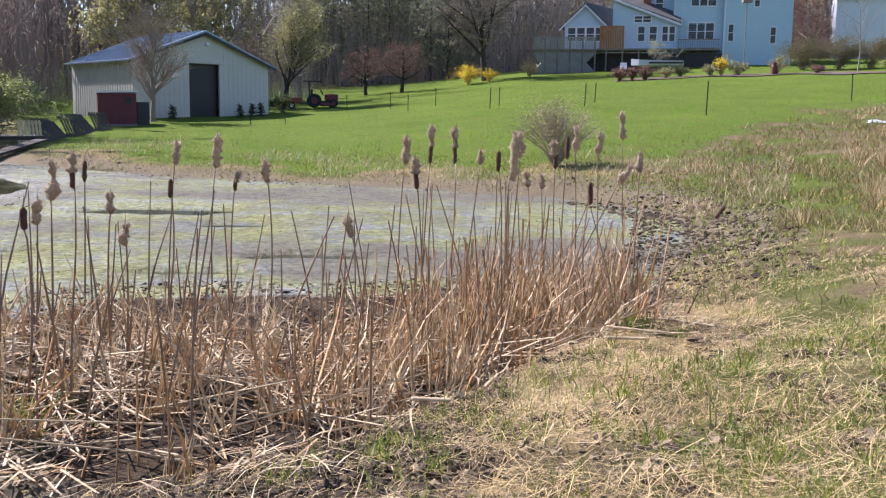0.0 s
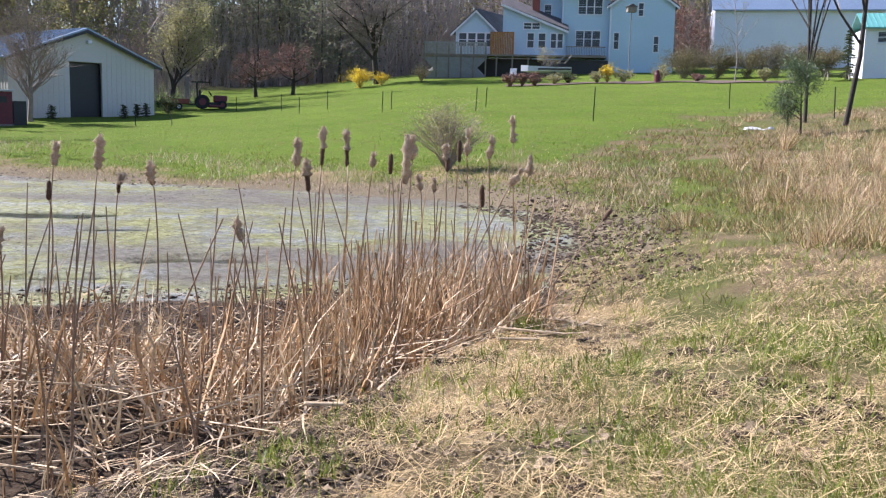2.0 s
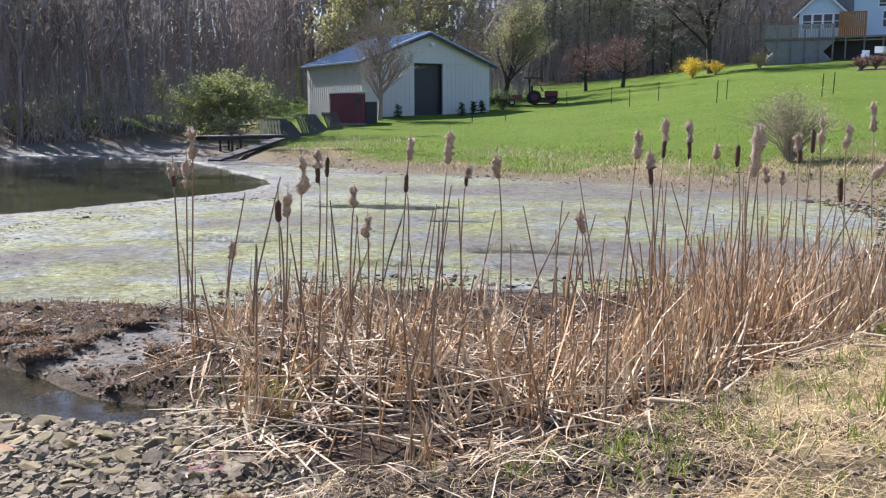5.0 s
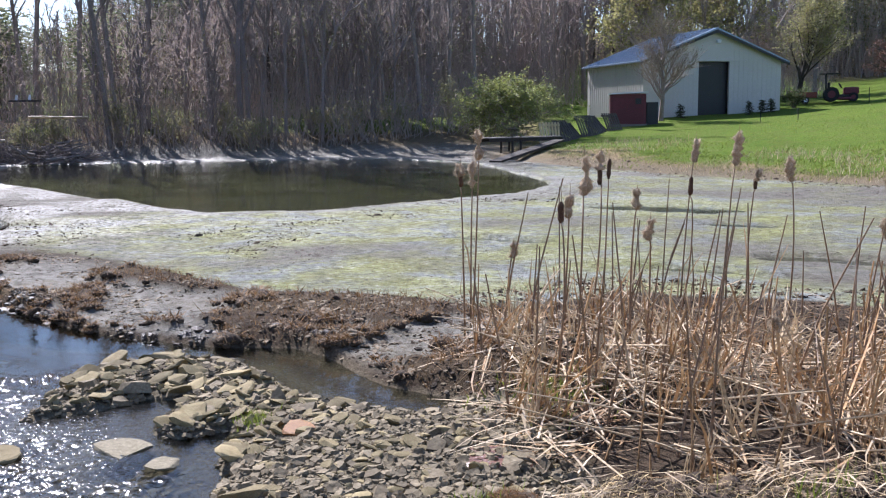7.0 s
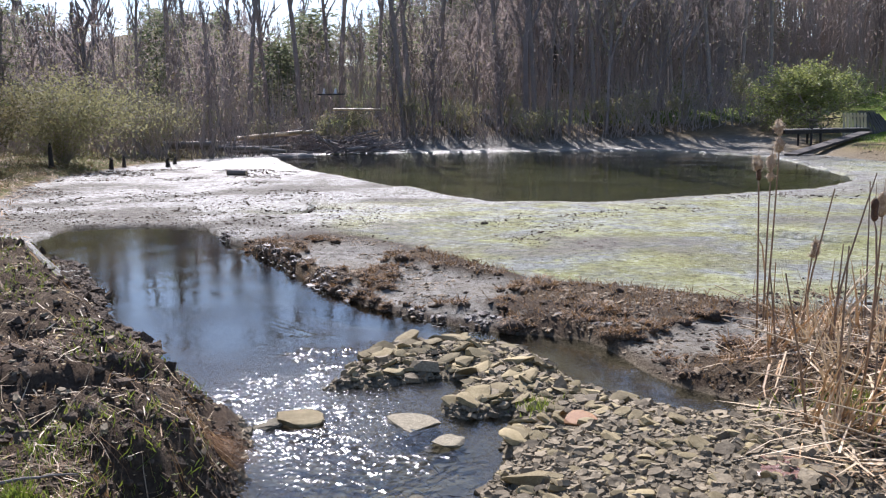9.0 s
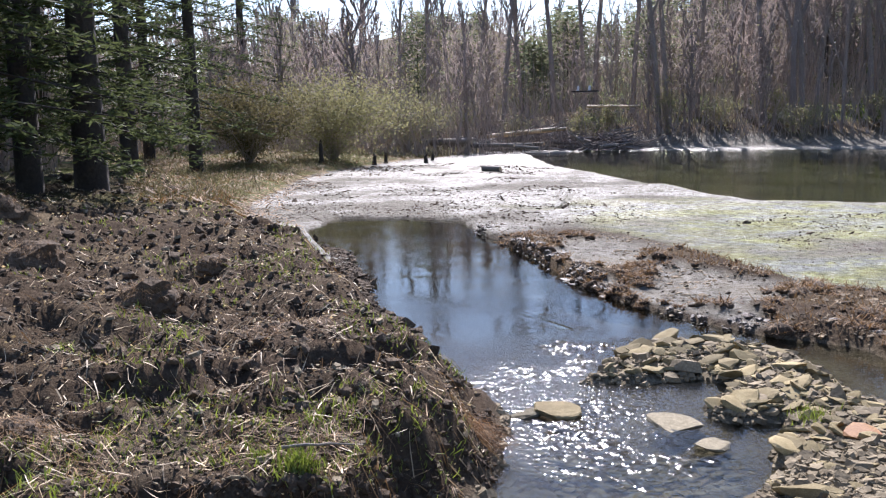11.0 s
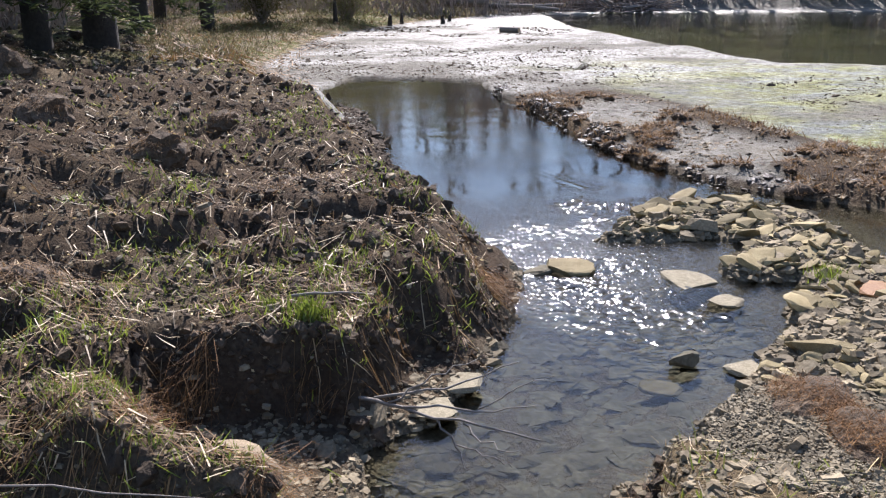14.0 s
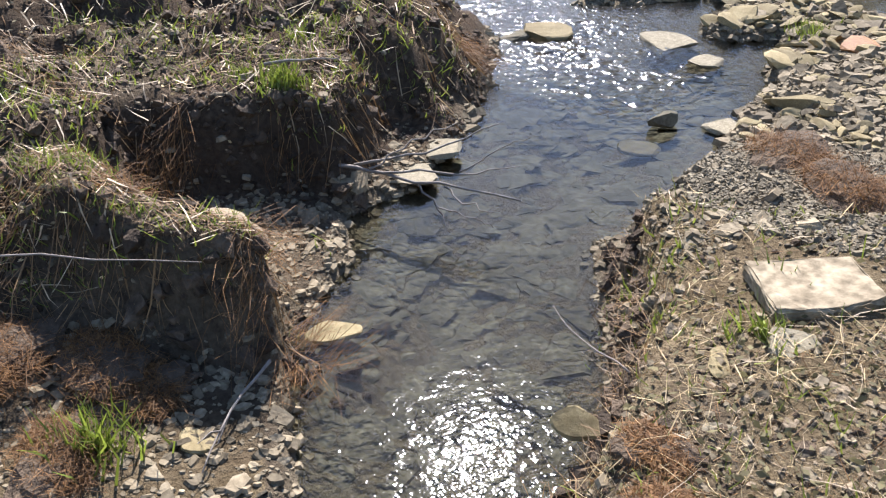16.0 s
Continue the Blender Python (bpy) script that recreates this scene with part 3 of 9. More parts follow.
# ---- ground: one sheet to the horizon, finest by the stream
def build_ground():
    rings = np.concatenate([[0.02, 0.4, 0.8], 1.1 * 1.0118 ** np.arange(400)])
    rings = np.concatenate([rings, rings[-1] * 1.16 ** np.arange(1, 22)])
    angles = np.concatenate([np.linspace(-112, 48, 441), np.linspace(48, 248, 81)[1:-1]])
    r, a = np.meshgrid(rings, np.radians(angles), indexing="ij")
    x, y = r * np.sin(a), r * np.cos(a)
    z, d = lie(x.ravel(), y.ravel())
    far = d["far"]
    z = np.where(far > 140, z * (1 - step(far, 140, 400)) + 12 * step(far, 140, 400), z)
    verts = np.stack([x.ravel(), y.ravel(), z], 1)
    nr, na = r.shape
    i, j = np.meshgrid(np.arange(nr - 1), np.arange(na), indexing="ij")
    i, j = i.ravel(), j.ravel()
    k = (j + 1) % na
    faces = np.stack([i * na + j, i * na + k, (i + 1) * na + k, (i + 1) * na + j], 1)[:, ::-1]
    xs, ys = x.ravel(), y.ravel()
    n1, n2 = fbm(xs, ys, 3.0, 101, 4), fbm(xs, ys, 0.7, 111, 4)
    out, az, inb = d["out"], d["az"], d["b"] > 0
    lawn = step(out, 0.3, 1.2) * step(out + 3.0 * n1 + 1.5 * n2, 0.9, 2.8) * step(az, -26, -22) * step(far, 14, 20)
    lawn = lawn * step(far + 7 * n1 + 4 * n2 - np.interp(az, [-20, 0, 5, 15, 18, 25, 40], [0, 18, 23, 27, 36, 44, 48]), -4, 4)
    lawn = np.maximum(lawn, 0.38 * step(n1 + 0.6 * n2, -0.1, 0.4) * (out > 0.3) * step(az, -30, 10) * (0.1 + 0.9 * step(far, 7, 14)))
    lawn = np.maximum(lawn, 0.75 * d["dam"] * step(out, 3.4, 5.0) * step(n1, -0.4, 0.2))
    lawn = lawn * (1 - step(far, 95, 104))
    rise = step(az, 8, 16) * (1 - step(far, 44, 50)) * (out > 1.0)
    lawn = np.maximum(lawn, (0.4 + 0.35 * (1 - step(az, 20, 26)) * step(far, 11, 15)) * rise * step(n1 + 0.7 * n2, -0.15 - 0.15 * (1 - step(az, 20, 26)), 0.25))
    dry = (out > 0.05) * (1 - lawn) * (1 - step(d["bank"], -0.5, -0.05) * (1 - 0.14 * step(n2, 0.0, 0.3))) * (1 - 0.55 * d["dam"])
    flat = inb * (d["hummock"] < 0.25) * (d["reeds"] < -0.2) * (d["bar"] < -0.1) * (d["s"] < -0.02)
    algae = flat * step(-d["s"], 1.2, 2.4) * step(xs, -17, -11) * step(n1 + 0.4 * n2 + 0.25, -0.25, 0.35) * (1 - step(d["p"], -0.6, 0.0))
    algae = np.maximum(algae, 0.75 * (d["p"] > 0))
    gravel = np.maximum(step(d["bar"], -0.25, 0.05), step(d["s"], -0.1, 0.1) * (1 - step(far, 8, 11)) * (d["hummock"] < 0.05) * (1 - (0.2 + 0.5 * step(far, 3.6, 4.6)) * step(d["s"], 0.03, 0.2)))
    gravel = np.maximum(gravel, 0.3 * (out > 0) * step(n2, 0.2, 0.5) * d["left"])
    wet = np.maximum(flat * (0.55 + 0.45 * (1 - step(xs, -14, -8))), step(d["p"], -3.0, -0.2)) * (1 - 0.5 * gravel)
    wet = wet * (1 - 0.9 * step(d["hummock"], 0.05, 0.3))
    strand = d["dam"] * (1 - step(out + 0.8 * n1, 1.2, 2.8)) * (out > 0)
    wet = np.maximum(wet, 0.8 * strand)
    dry = dry * (1 - 0.8 * strand)
    bare = d["hummock"] * (1 - sods(xs, ys)) * step(-d["s"], 0.0, 0.15)
    wet = np.maximum(wet, 0.75 * bare)
    film = 0.55 * step(xs, -11, -7) * flat * step(n1 + 0.3 * n2, -0.05, 0.3) * (1 - step(d["p"], -0.4, 0.0)) * step(-d["s"], 1.5, 3.0)
    tongue = step(spit(xs, ys), 0.0, 0.3)
    wet = np.maximum(wet, tongue)
    film_tongue = 0.3 * tongue
    streaks = 0.6 * fbm(xs, ys, 0.9, 121, 5) + 0.5 * fbm(xs * 0.8 + ys * 0.4, ys * 1.4 - xs * 0.7, 2.6, 123, 4)
    film = np.maximum(film, flat * (xs < -8) * 0.3 * step(0.2 * n1 + 0.9 * streaks + 0.15, -0.1, 0.35) * (d["s"] < -0.1))
    film = np.maximum(film, 0.9 * step(far, 24, 30) * inb * step(d["p"], -4.0, -2.5) * (d["p"] < 0.2) * step(n2 + 0.5, 0.1, 0.5))
    film = np.maximum(film, film_tongue)
    wet = np.where(inb & (xs < -9) & (tongue < 0.1), wet * (1 - 0.45 * step(-xs, 9, 12) * (1 - step(0.3 * n1 + 0.9 * streaks + 0.16, -0.12, 0.2))), wet)
    dry = dry * (0.6 + 0.4 * step(far + n2, 2.4, 3.6)) * (1 - 0.5 * (1 - step(az, -44, -32)) * (1 - step(far, 3.5, 5.0)))
    gravel = np.maximum(gravel, 0.3 * (out > 0.05) * (1 - step(far, 2.2, 3.4)) * step(n2, -0.2, 0.2))
    turf = sods(xs, ys)
    gravel = np.maximum(gravel, 0.4 * d["hummock"] * (1 - turf) * step(n2 + 0.4 * n1, 0.0, 0.3))
    dry = np.maximum(dry, 0.35 * d["hummock"] * turf * step(n2, -0.2, 0.3))
    floor = step(far, 44, 50) * (1 - step(az, -30, -24)) + step(far, 98, 106) * step(az, -24, -20)
    dry = dry * (1 - 0.85 * np.minimum(floor, 1))
    dry = dry * (1 - 0.65 * (1 - step(az, -8, 2)) * step(az, -42, -36) * (1 - step(far, 4.6, 5.4)))
    brush = (1 - step(az, -62, -57)) * step(far, 13, 18) * (out > 0.1)
    dry = dry * (1 - 0.75 * brush)
    lawn = np.maximum(lawn, 0.4 * brush * step(n1, -0.2, 0.3))
    dry = dry * (1 - 0.55 * rise) * (1 - 0.8 * (1 - step(far, 8, 14)) * step(n2 + 0.3 * n1, -0.05, 0.2))
    shore = step(far, 9, 13) * (1 - step(out + 1.2 * n1, 0.7, 1.9)) * (out > 0) * step(az, -30, -24)
    dry = dry * (1 - 0.85 * shore)
    lawn = lawn * (1 - shore)
    gravel = np.maximum(gravel, 0.8 * shore)
    me = mesh_np("ground", verts, faces, ground_material(), smooth=True)
    for name, cols in (("kinds", (lawn, dry, algae)), ("soils", (gravel, wet, film))):
        att = me.color_attributes.new(name, "FLOAT_COLOR", "POINT")
        att.data.foreach_set("color", np.stack([*cols, np.ones(len(xs))], 1).astype(np.float32).ravel())
    return tagged(new("ground", me), "muddy pond basin and grassy banks in spring", "ground", kind="structure")


def ground_material():
    m, n, l, p = nodes_of("ground")
    k, s = n.new("ShaderNodeVertexColor"), n.new("ShaderNodeVertexColor")
    k.layer_name, s.layer_name = "kinds", "soils"
    ks, ss = n.new("ShaderNodeSeparateColor"), n.new("ShaderNodeSeparateColor")
    l.new(k.outputs[0], ks.inputs[0])
    l.new(s.outputs[0], ss.inputs[0])
    big, mid, fine = noise_node(n, l, 0.35, 5), noise_node(n, l, 4.0, 6, 0.65), noise_node(n, l, 38.0, 5, 0.7)
    mid_f, fine_f, big_f = ramped(n, l, mid.outputs[0], 0.32, 0.68), ramped(n, l, fine.outputs[0], 0.3, 0.7), ramped(n, l, big.outputs[0], 0.35, 0.65)
    mud = mixed(n, l, mid_f, (0.062, 0.045, 0.03), (0.135, 0.101, 0.069))
    mud = mixed(n, l, fine_f, (0.045, 0.032, 0.022), mud)
    silt = mixed(n, l, mid_f, (0.145, 0.138, 0.11), (0.27, 0.26, 0.215))
    c = mixed(n, l, ss.outputs[1], mud, silt)
    alg = mixed(n, l, mid_f, (0.19, 0.205, 0.04), (0.29, 0.285, 0.09))
    alg = mixed(n, l, fine_f, (0.15, 0.15, 0.07), alg)
    pale = mixed(n, l, fine_f, (0.12, 0.132, 0.118), (0.25, 0.265, 0.235))
    streak = noise_node(n, l, 0.9, 5, 0.6)
    alg = mixed(n, l, ramped(n, l, streak.outputs[0], 0.42, 0.6), alg, pale)
    fleck, scum = noise_node(n, l, 11.0, 8, 0.75), noise_node(n, l, 2.6, 6, 0.7)
    alg = mixed(n, l, ramped(n, l, scum.outputs[0], 0.5, 0.66), alg, (0.27, 0.285, 0.1))
    alg = mixed(n, l, ramped(n, l, fleck.outputs[0], 0.56, 0.68), alg, (0.42, 0.42, 0.34))
    alg = mixed(n, l, ramped(n, l, fleck.outputs[0], 0.42, 0.34), alg, (0.09, 0.09, 0.06))
    c = mixed(n, l, ks.outputs[2], c, alg)
    speck = n.new("ShaderNodeMath")
    speck.operation = "MULTIPLY"
    l.new(ss.outputs[1], speck.inputs[0])
    l.new(ramped(n, l, fleck.outputs[0], 0.5, 0.4), speck.inputs[1])
    c = mixed(n, l, speck.outputs[0], c, (0.07, 0.055, 0.04))
    grav = mixed(n, l, fine_f, (0.1, 0.082, 0.055), (0.26, 0.22, 0.15))
    c = mixed(n, l, ss.outputs[0], c, grav)
    dry = mixed(n, l, fine_f, (0.19, 0.13, 0.065), (0.5, 0.39, 0.22))
    dry = mixed(n, l, mid_f, mixed(n, l, 0.5, dry, (0.14, 0.12, 0.05)), dry)
    c = mixed(n, l, ks.outputs[1], c, dry)
    lawn = mixed(n, l, mid_f, (0.06, 0.108, 0.012), (0.155, 0.235, 0.025))
    lawn = mixed(n, l, big_f, lawn, (0.165, 0.23, 0.03))
    patch = noise_node(n, l, 1.4, 6, 0.7)
    lawn = mixed(n, l, ramped(n, l, patch.outputs[0], 0.46, 0.66), lawn, (0.17, 0.165, 0.05))
    lawn = mixed(n, l, fine_f, (0.06, 0.1, 0.013), lawn)
    c = mixed(n, l, ks.outputs[0], c, lawn)
    l.new(c, p.inputs["Base Color"])
    wetness = n.new("ShaderNodeMath")
    wetness.operation = "MULTIPLY"
    l.new(ss.outputs[1], wetness.inputs[0])
    l.new(ramped(n, l, fine.outputs[0], 0.25, 0.6), wetness.inputs[1])
    mr = n.new("ShaderNodeMapRange")
    mr.inputs[3].default_value, mr.inputs[4].default_value = 0.95, 0.52
    l.new(wetness.outputs[0], mr.inputs[0])
    slick = n.new("ShaderNodeMix")
    l.new(ss.outputs[2], slick.inputs[0])
    l.new(mr.outputs[0], slick.inputs[2])
    slick.inputs[3].default_value = 0.16
    grit = n.new("ShaderNodeMath")
    grit.operation, grit.use_clamp = "MULTIPLY_ADD", True
    l.new(ramped(n, l, fleck.outputs[0], 0.55, 0.38), grit.inputs[0])
    grit.inputs[1].default_value = 0.45
    l.new(slick.outputs[0], grit.inputs[2])
    l.new(grit.outputs[0], p.inputs["Roughness"])
    dull = n.new("ShaderNodeMath")
    dull.operation = "MULTIPLY_ADD"
    l.new(ss.outputs[2], dull.inputs[0])
    dull.inputs[1].default_value, dull.inputs[2].default_value = -0.5, 1.0
    shine = n.new("ShaderNodeMath")
    shine.operation = "MULTIPLY_ADD"
    l.new(ss.outputs[1], shine.inputs[0])
    shine.inputs[1].default_value, shine.inputs[2].default_value = 0.3, 0.06
    l.new(shine.outputs[0], p.inputs["Specular IOR Level"])
    add = n.new("ShaderNodeMath")
    add.operation = "ADD"
    l.new(mid.outputs[0], add.inputs[0])
    l.new(fine.outputs[0], add.inputs[1])
    rough = n.new("ShaderNodeMath")
    rough.operation = "ADD"
    l.new(add.outputs[0], rough.inputs[0])
    l.new(fleck.outputs[0], rough.inputs[1])
    add = rough
    calm = n.new("ShaderNodeMath")
    calm.operation = "MULTIPLY"
    l.new(add.outputs[0], calm.inputs[0])
    l.new(dull.outputs[0], calm.inputs[1])
    bumped(n, l, p, calm.outputs[0], 0.7, 0.06)
    return m


ground = build_ground()


# races of quick water: from, to, half width, strength
RACES = [(-5.75, 3.98, -5.2, 3.1, 0.42, 1.0), (-5.1, 2.95, -4.5, 2.75, 0.6, 1.0), (-4.5, 2.95, -3.85, 3.0, 0.5, 0.85), (-4.3, 2.65, -3.55, 2.65, 0.35, 0.5), (-6.2, 4.35, -5.7, 4.3, 0.25, 0.5)]


def water_material():
    m, n, l, p = nodes_of("pond_water")
    n.remove(p)
    out = n["Material Output"]
    big, ripple = noise_node(n, l, 2.2, 3.0), noise_node(n, l, 26.0, 2.0)
    patch = noise_node(n, l, 0.55, 2.0)
    h = n.new("ShaderNodeMath")
    h.operation = "MULTIPLY"
    l.new(ripple.outputs[0], h.inputs[0])
    l.new(ramped(n, l, patch.outputs[0], 0.4, 0.7), h.inputs[1])
    add = n.new("ShaderNodeMath")
    add.operation = "MULTIPLY_ADD"
    l.new(h.outputs[0], add.inputs[0])
    add.inputs[1].default_value = 0.9
    l.new(big.outputs[0], add.inputs[2])
    # the riffle where the creek spills past the bar
    tc, dist = n.new("ShaderNodeTexCoord"), n.new("ShaderNodeVectorMath")
    dist.operation = "DISTANCE"
    l.new(tc.outputs["Object"], dist.inputs[0])
    dist.inputs[1].default_value = (-4.8, 3.05, 0.0)
    rapid = noise_node(n, l, 24.0, 3.0)
    fast = n.new("ShaderNodeMapRange")
    fast.inputs[1].default_value, fast.inputs[2].default_value, fast.inputs[3].default_value, fast.inputs[4].default_value = 0.5, 1.9, 2.5, 0.0
    l.new(dist.outputs["Value"], fast.inputs[0])
    add2 = n.new("ShaderNodeMath")
    add2.operation = "MULTIPLY_ADD"
    l.new(rapid.outputs[0], add2.inputs[0])
    l.new(fast.outputs[0], add2.inputs[1])
    l.new(add.outputs[0], add2.inputs[2])
    # brisk ripples where the creek runs on past the slab
    near, run = n.new("ShaderNodeVectorMath"), noise_node(n, l, 15.0, 3.0)
    near.operation = "DISTANCE"
    l.new(tc.outputs["Object"], near.inputs[0])
    near.inputs[1].default_value = (-1.7, 0.3, 0.0)
    calm = n.new("ShaderNodeMapRange")
    calm.inputs[1].default_value, calm.inputs[2].default_value, calm.inputs[3].default_value, calm.inputs[4].default_value = 0.5, 1.6, 0.55, 0.0
    l.new(near.outputs["Value"], calm.inputs[0])
    add3 = n.new("ShaderNodeMath")
    add3.operation = "MULTIPLY_ADD"
    l.new(run.outputs[0], add3.inputs[0])
    l.new(calm.outputs[0], add3.inputs[1])
    l.new(add2.outputs[0], add3.inputs[2])
    add2 = add3
    b = n.new("ShaderNodeBump")
    b.inputs["Strength"].default_value, b.inputs["Distance"].default_value = 1.0, 0.0037
    add = add2
    l.new(add.outputs[0], b.inputs["Height"])
    gloss, clear, fres, mix = n.new("ShaderNodeBsdfGlossy"), n.new("ShaderNodeBsdfTransparent"), n.new("ShaderNodeFresnel"), n.new("ShaderNodeMixShader")
    rub = n.new("ShaderNodeMapRange")
    rub.inputs[1].default_value, rub.inputs[2].default_value, rub.inputs[3].default_value, rub.inputs[4].default_value = 0.8, 1.9, 0.13, 0.045
    l.new(dist.outputs["Value"], rub.inputs[0])
    l.new(rub.outputs[0], gloss.inputs["Roughness"])
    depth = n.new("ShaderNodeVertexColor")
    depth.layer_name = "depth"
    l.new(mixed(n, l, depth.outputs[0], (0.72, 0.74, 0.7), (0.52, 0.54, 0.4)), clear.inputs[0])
    fres.inputs[0].default_value = 1.33
    l.new(b.outputs[0], gloss.inputs["Normal"])
    l.new(b.outputs[0], fres.inputs["Normal"])
    l.new(fres.outputs[0], mix.inputs[0])
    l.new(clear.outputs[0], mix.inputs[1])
    l.new(gloss.outputs[0], mix.inputs[2])
    l.new(mix.outputs[0], out.inputs[0])
    return m


def chop(x, y):
    """Little standing waves where the creek spills over stones."""
    race = np.zeros(x.shape)
    for ax, ay, bx, by, w, k in RACES:
        dx, dy = bx - ax, by - ay
        t = np.clip(((x - ax) * dx + (y - ay) * dy) / (dx * dx + dy * dy), 0, 1)
        race = np.maximum(race, k * (1 - step(np.hypot(x - ax - t * dx, y - ay - t * dy) + 0.12 * fbm(x, y, 0.3, 181, 2), 0.3 * w, w)))
    race = race * step(fbm(x, y, 0.35, 183, 3) + 0.3, 0.0, 0.4)
    return race * (0.012 * vnoise(x / 0.06, y / 0.06, 191) + 0.017 * vnoise(x / 0.03, y / 0.03, 193))


def build_water():
    gx = np.concatenate([np.linspace(-44, -6.3, 90)[:-1], np.linspace(-6.3, -3.3, 250), np.linspace(-3.3, 6, 26)[1:]])
    gy = np.concatenate([np.linspace(-6, 2.2, 20)[:-1], np.linspace(2.2, 4.6, 200), np.linspace(4.6, 40, 85)[1:]])
    nx, ny = len(gx), len(gy)
    xs, ys = np.meshgrid(gx, gy, indexing="ij")
    i, j = np.meshgrid(np.arange(nx - 1), np.arange(ny - 1), indexing="ij")
    i, j = i.ravel(), j.ravel()
    f = np.stack([i * ny + j, (i + 1) * ny + j, (i + 1) * ny + j + 1, i * ny + j + 1], 1)
    x, y = xs.ravel(), ys.ravel()
    me = mesh_np("water", np.stack([x, y, chop(x, y)], 1), f, water_material(), smooth=True)
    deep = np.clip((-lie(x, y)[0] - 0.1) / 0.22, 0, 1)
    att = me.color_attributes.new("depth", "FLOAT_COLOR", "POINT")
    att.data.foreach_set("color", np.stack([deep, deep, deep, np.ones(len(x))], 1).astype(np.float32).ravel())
    return tagged(new("water", me), "shallow brown pond and creek water", "water", kind="structure")


water = build_water()


# ---- trees
def skeleton_of(seed, tall, trunk_r, levels, limbs, spread, first=0.25, up=0.5, wiggle=0.12, length=0.45, least=0.004):
    """Rods of a bare tree: from, to, radii, level. The trunk rises from the origin."""
    rng = np.random.default_rng(seed)
    rods, tips = [], []

    def grow(p, d, ln, r, lv):
        steps = 5 if lv == 0 else 3
        pts = [p]
        for i in range(steps):
            d = d + rng.normal(0, wiggle * (0.35 if lv == 0 else 1), 3) + np.array([0, 0, 0.06 * up * lv])
            d = d / np.linalg.norm(d)
            q = pts[-1] + d * ln / steps
            r0, r1 = r * (1 - 0.75 * i / steps), r * (1 - 0.75 * (i + 1) / steps)
            rods.append((pts[-1], q, r0, r1, lv))
            pts.append(q)
        if lv >= levels:
            tips.append(pts[-1])
            return
        k = limbs[lv]
        for i in range(k):
            t = first + (1 - first) * (i + rng.uniform(0, 0.9)) / k if lv == 0 else rng.uniform(0.2, 1.0)
            t = min(t, 0.999)
            f = t * steps
            j = int(f)
            q = pts[j] + (pts[j + 1] - pts[j]) * (f - j)
            a = rng.uniform(0, 2 * np.pi)
            u = np.cross(d, np.array([math.cos(a), math.sin(a), 0.3]))
            u /= np.linalg.norm(u) + 1e-9
            e = d * up + u * spread
            e[2] += 0.25 * up
            e /= np.linalg.norm(e)
            rr = r * (1 - 0.75 * t) * 0.62
            shrink = (1.0 - 0.45 * t) if lv == 0 else rng.uniform(0.7, 1.1)
            grow(q, e, ln * length * shrink, max(rr, least), lv + 1)
    grow(np.zeros(3), np.array([0.0, 0, 1]), tall, trunk_r, 0)
    a = np.array([r[0] for r in rods])
    b = np.array([r[1] for r in rods])
    return a, b, np.array([r[2] for r in rods]), np.array([r[3] for r in rods]), np.array([r[4] for r in rods]), np.array(tips)


def tree(name, m, sk, bark, twig, leaf, leaf_n, leaf_size, label, category, group="", seed=1, thin=1, slim=0.55):
    """A tree as a thing: trunk and limbs, twigs, leaves."""
    a, b, r0, r1, lv, tips = sk
    t = thing(name, m, label, category, group)
    big = lv <= thin
    part_np("trunk", frusta(a[big], b[big], r0[big], r1[big], 7), bark, t, smooth=True)
    part_np("branchwork", frusta(a[~big], b[~big], r0[~big], r1[~big], 3), twig, t)
    if leaf_n:
        rng = np.random.default_rng(seed)
        ends = np.concatenate([b[lv == lv.max()], a[lv == lv.max()]])
        pick = ends[rng.integers(0, len(ends), leaf_n)] + rng.normal(0, leaf_size * 1.6, (leaf_n, 3))
        part_np("crown", leaves(pick, leaf_size, rng, 0.0, slim), leaf, t)
    return t


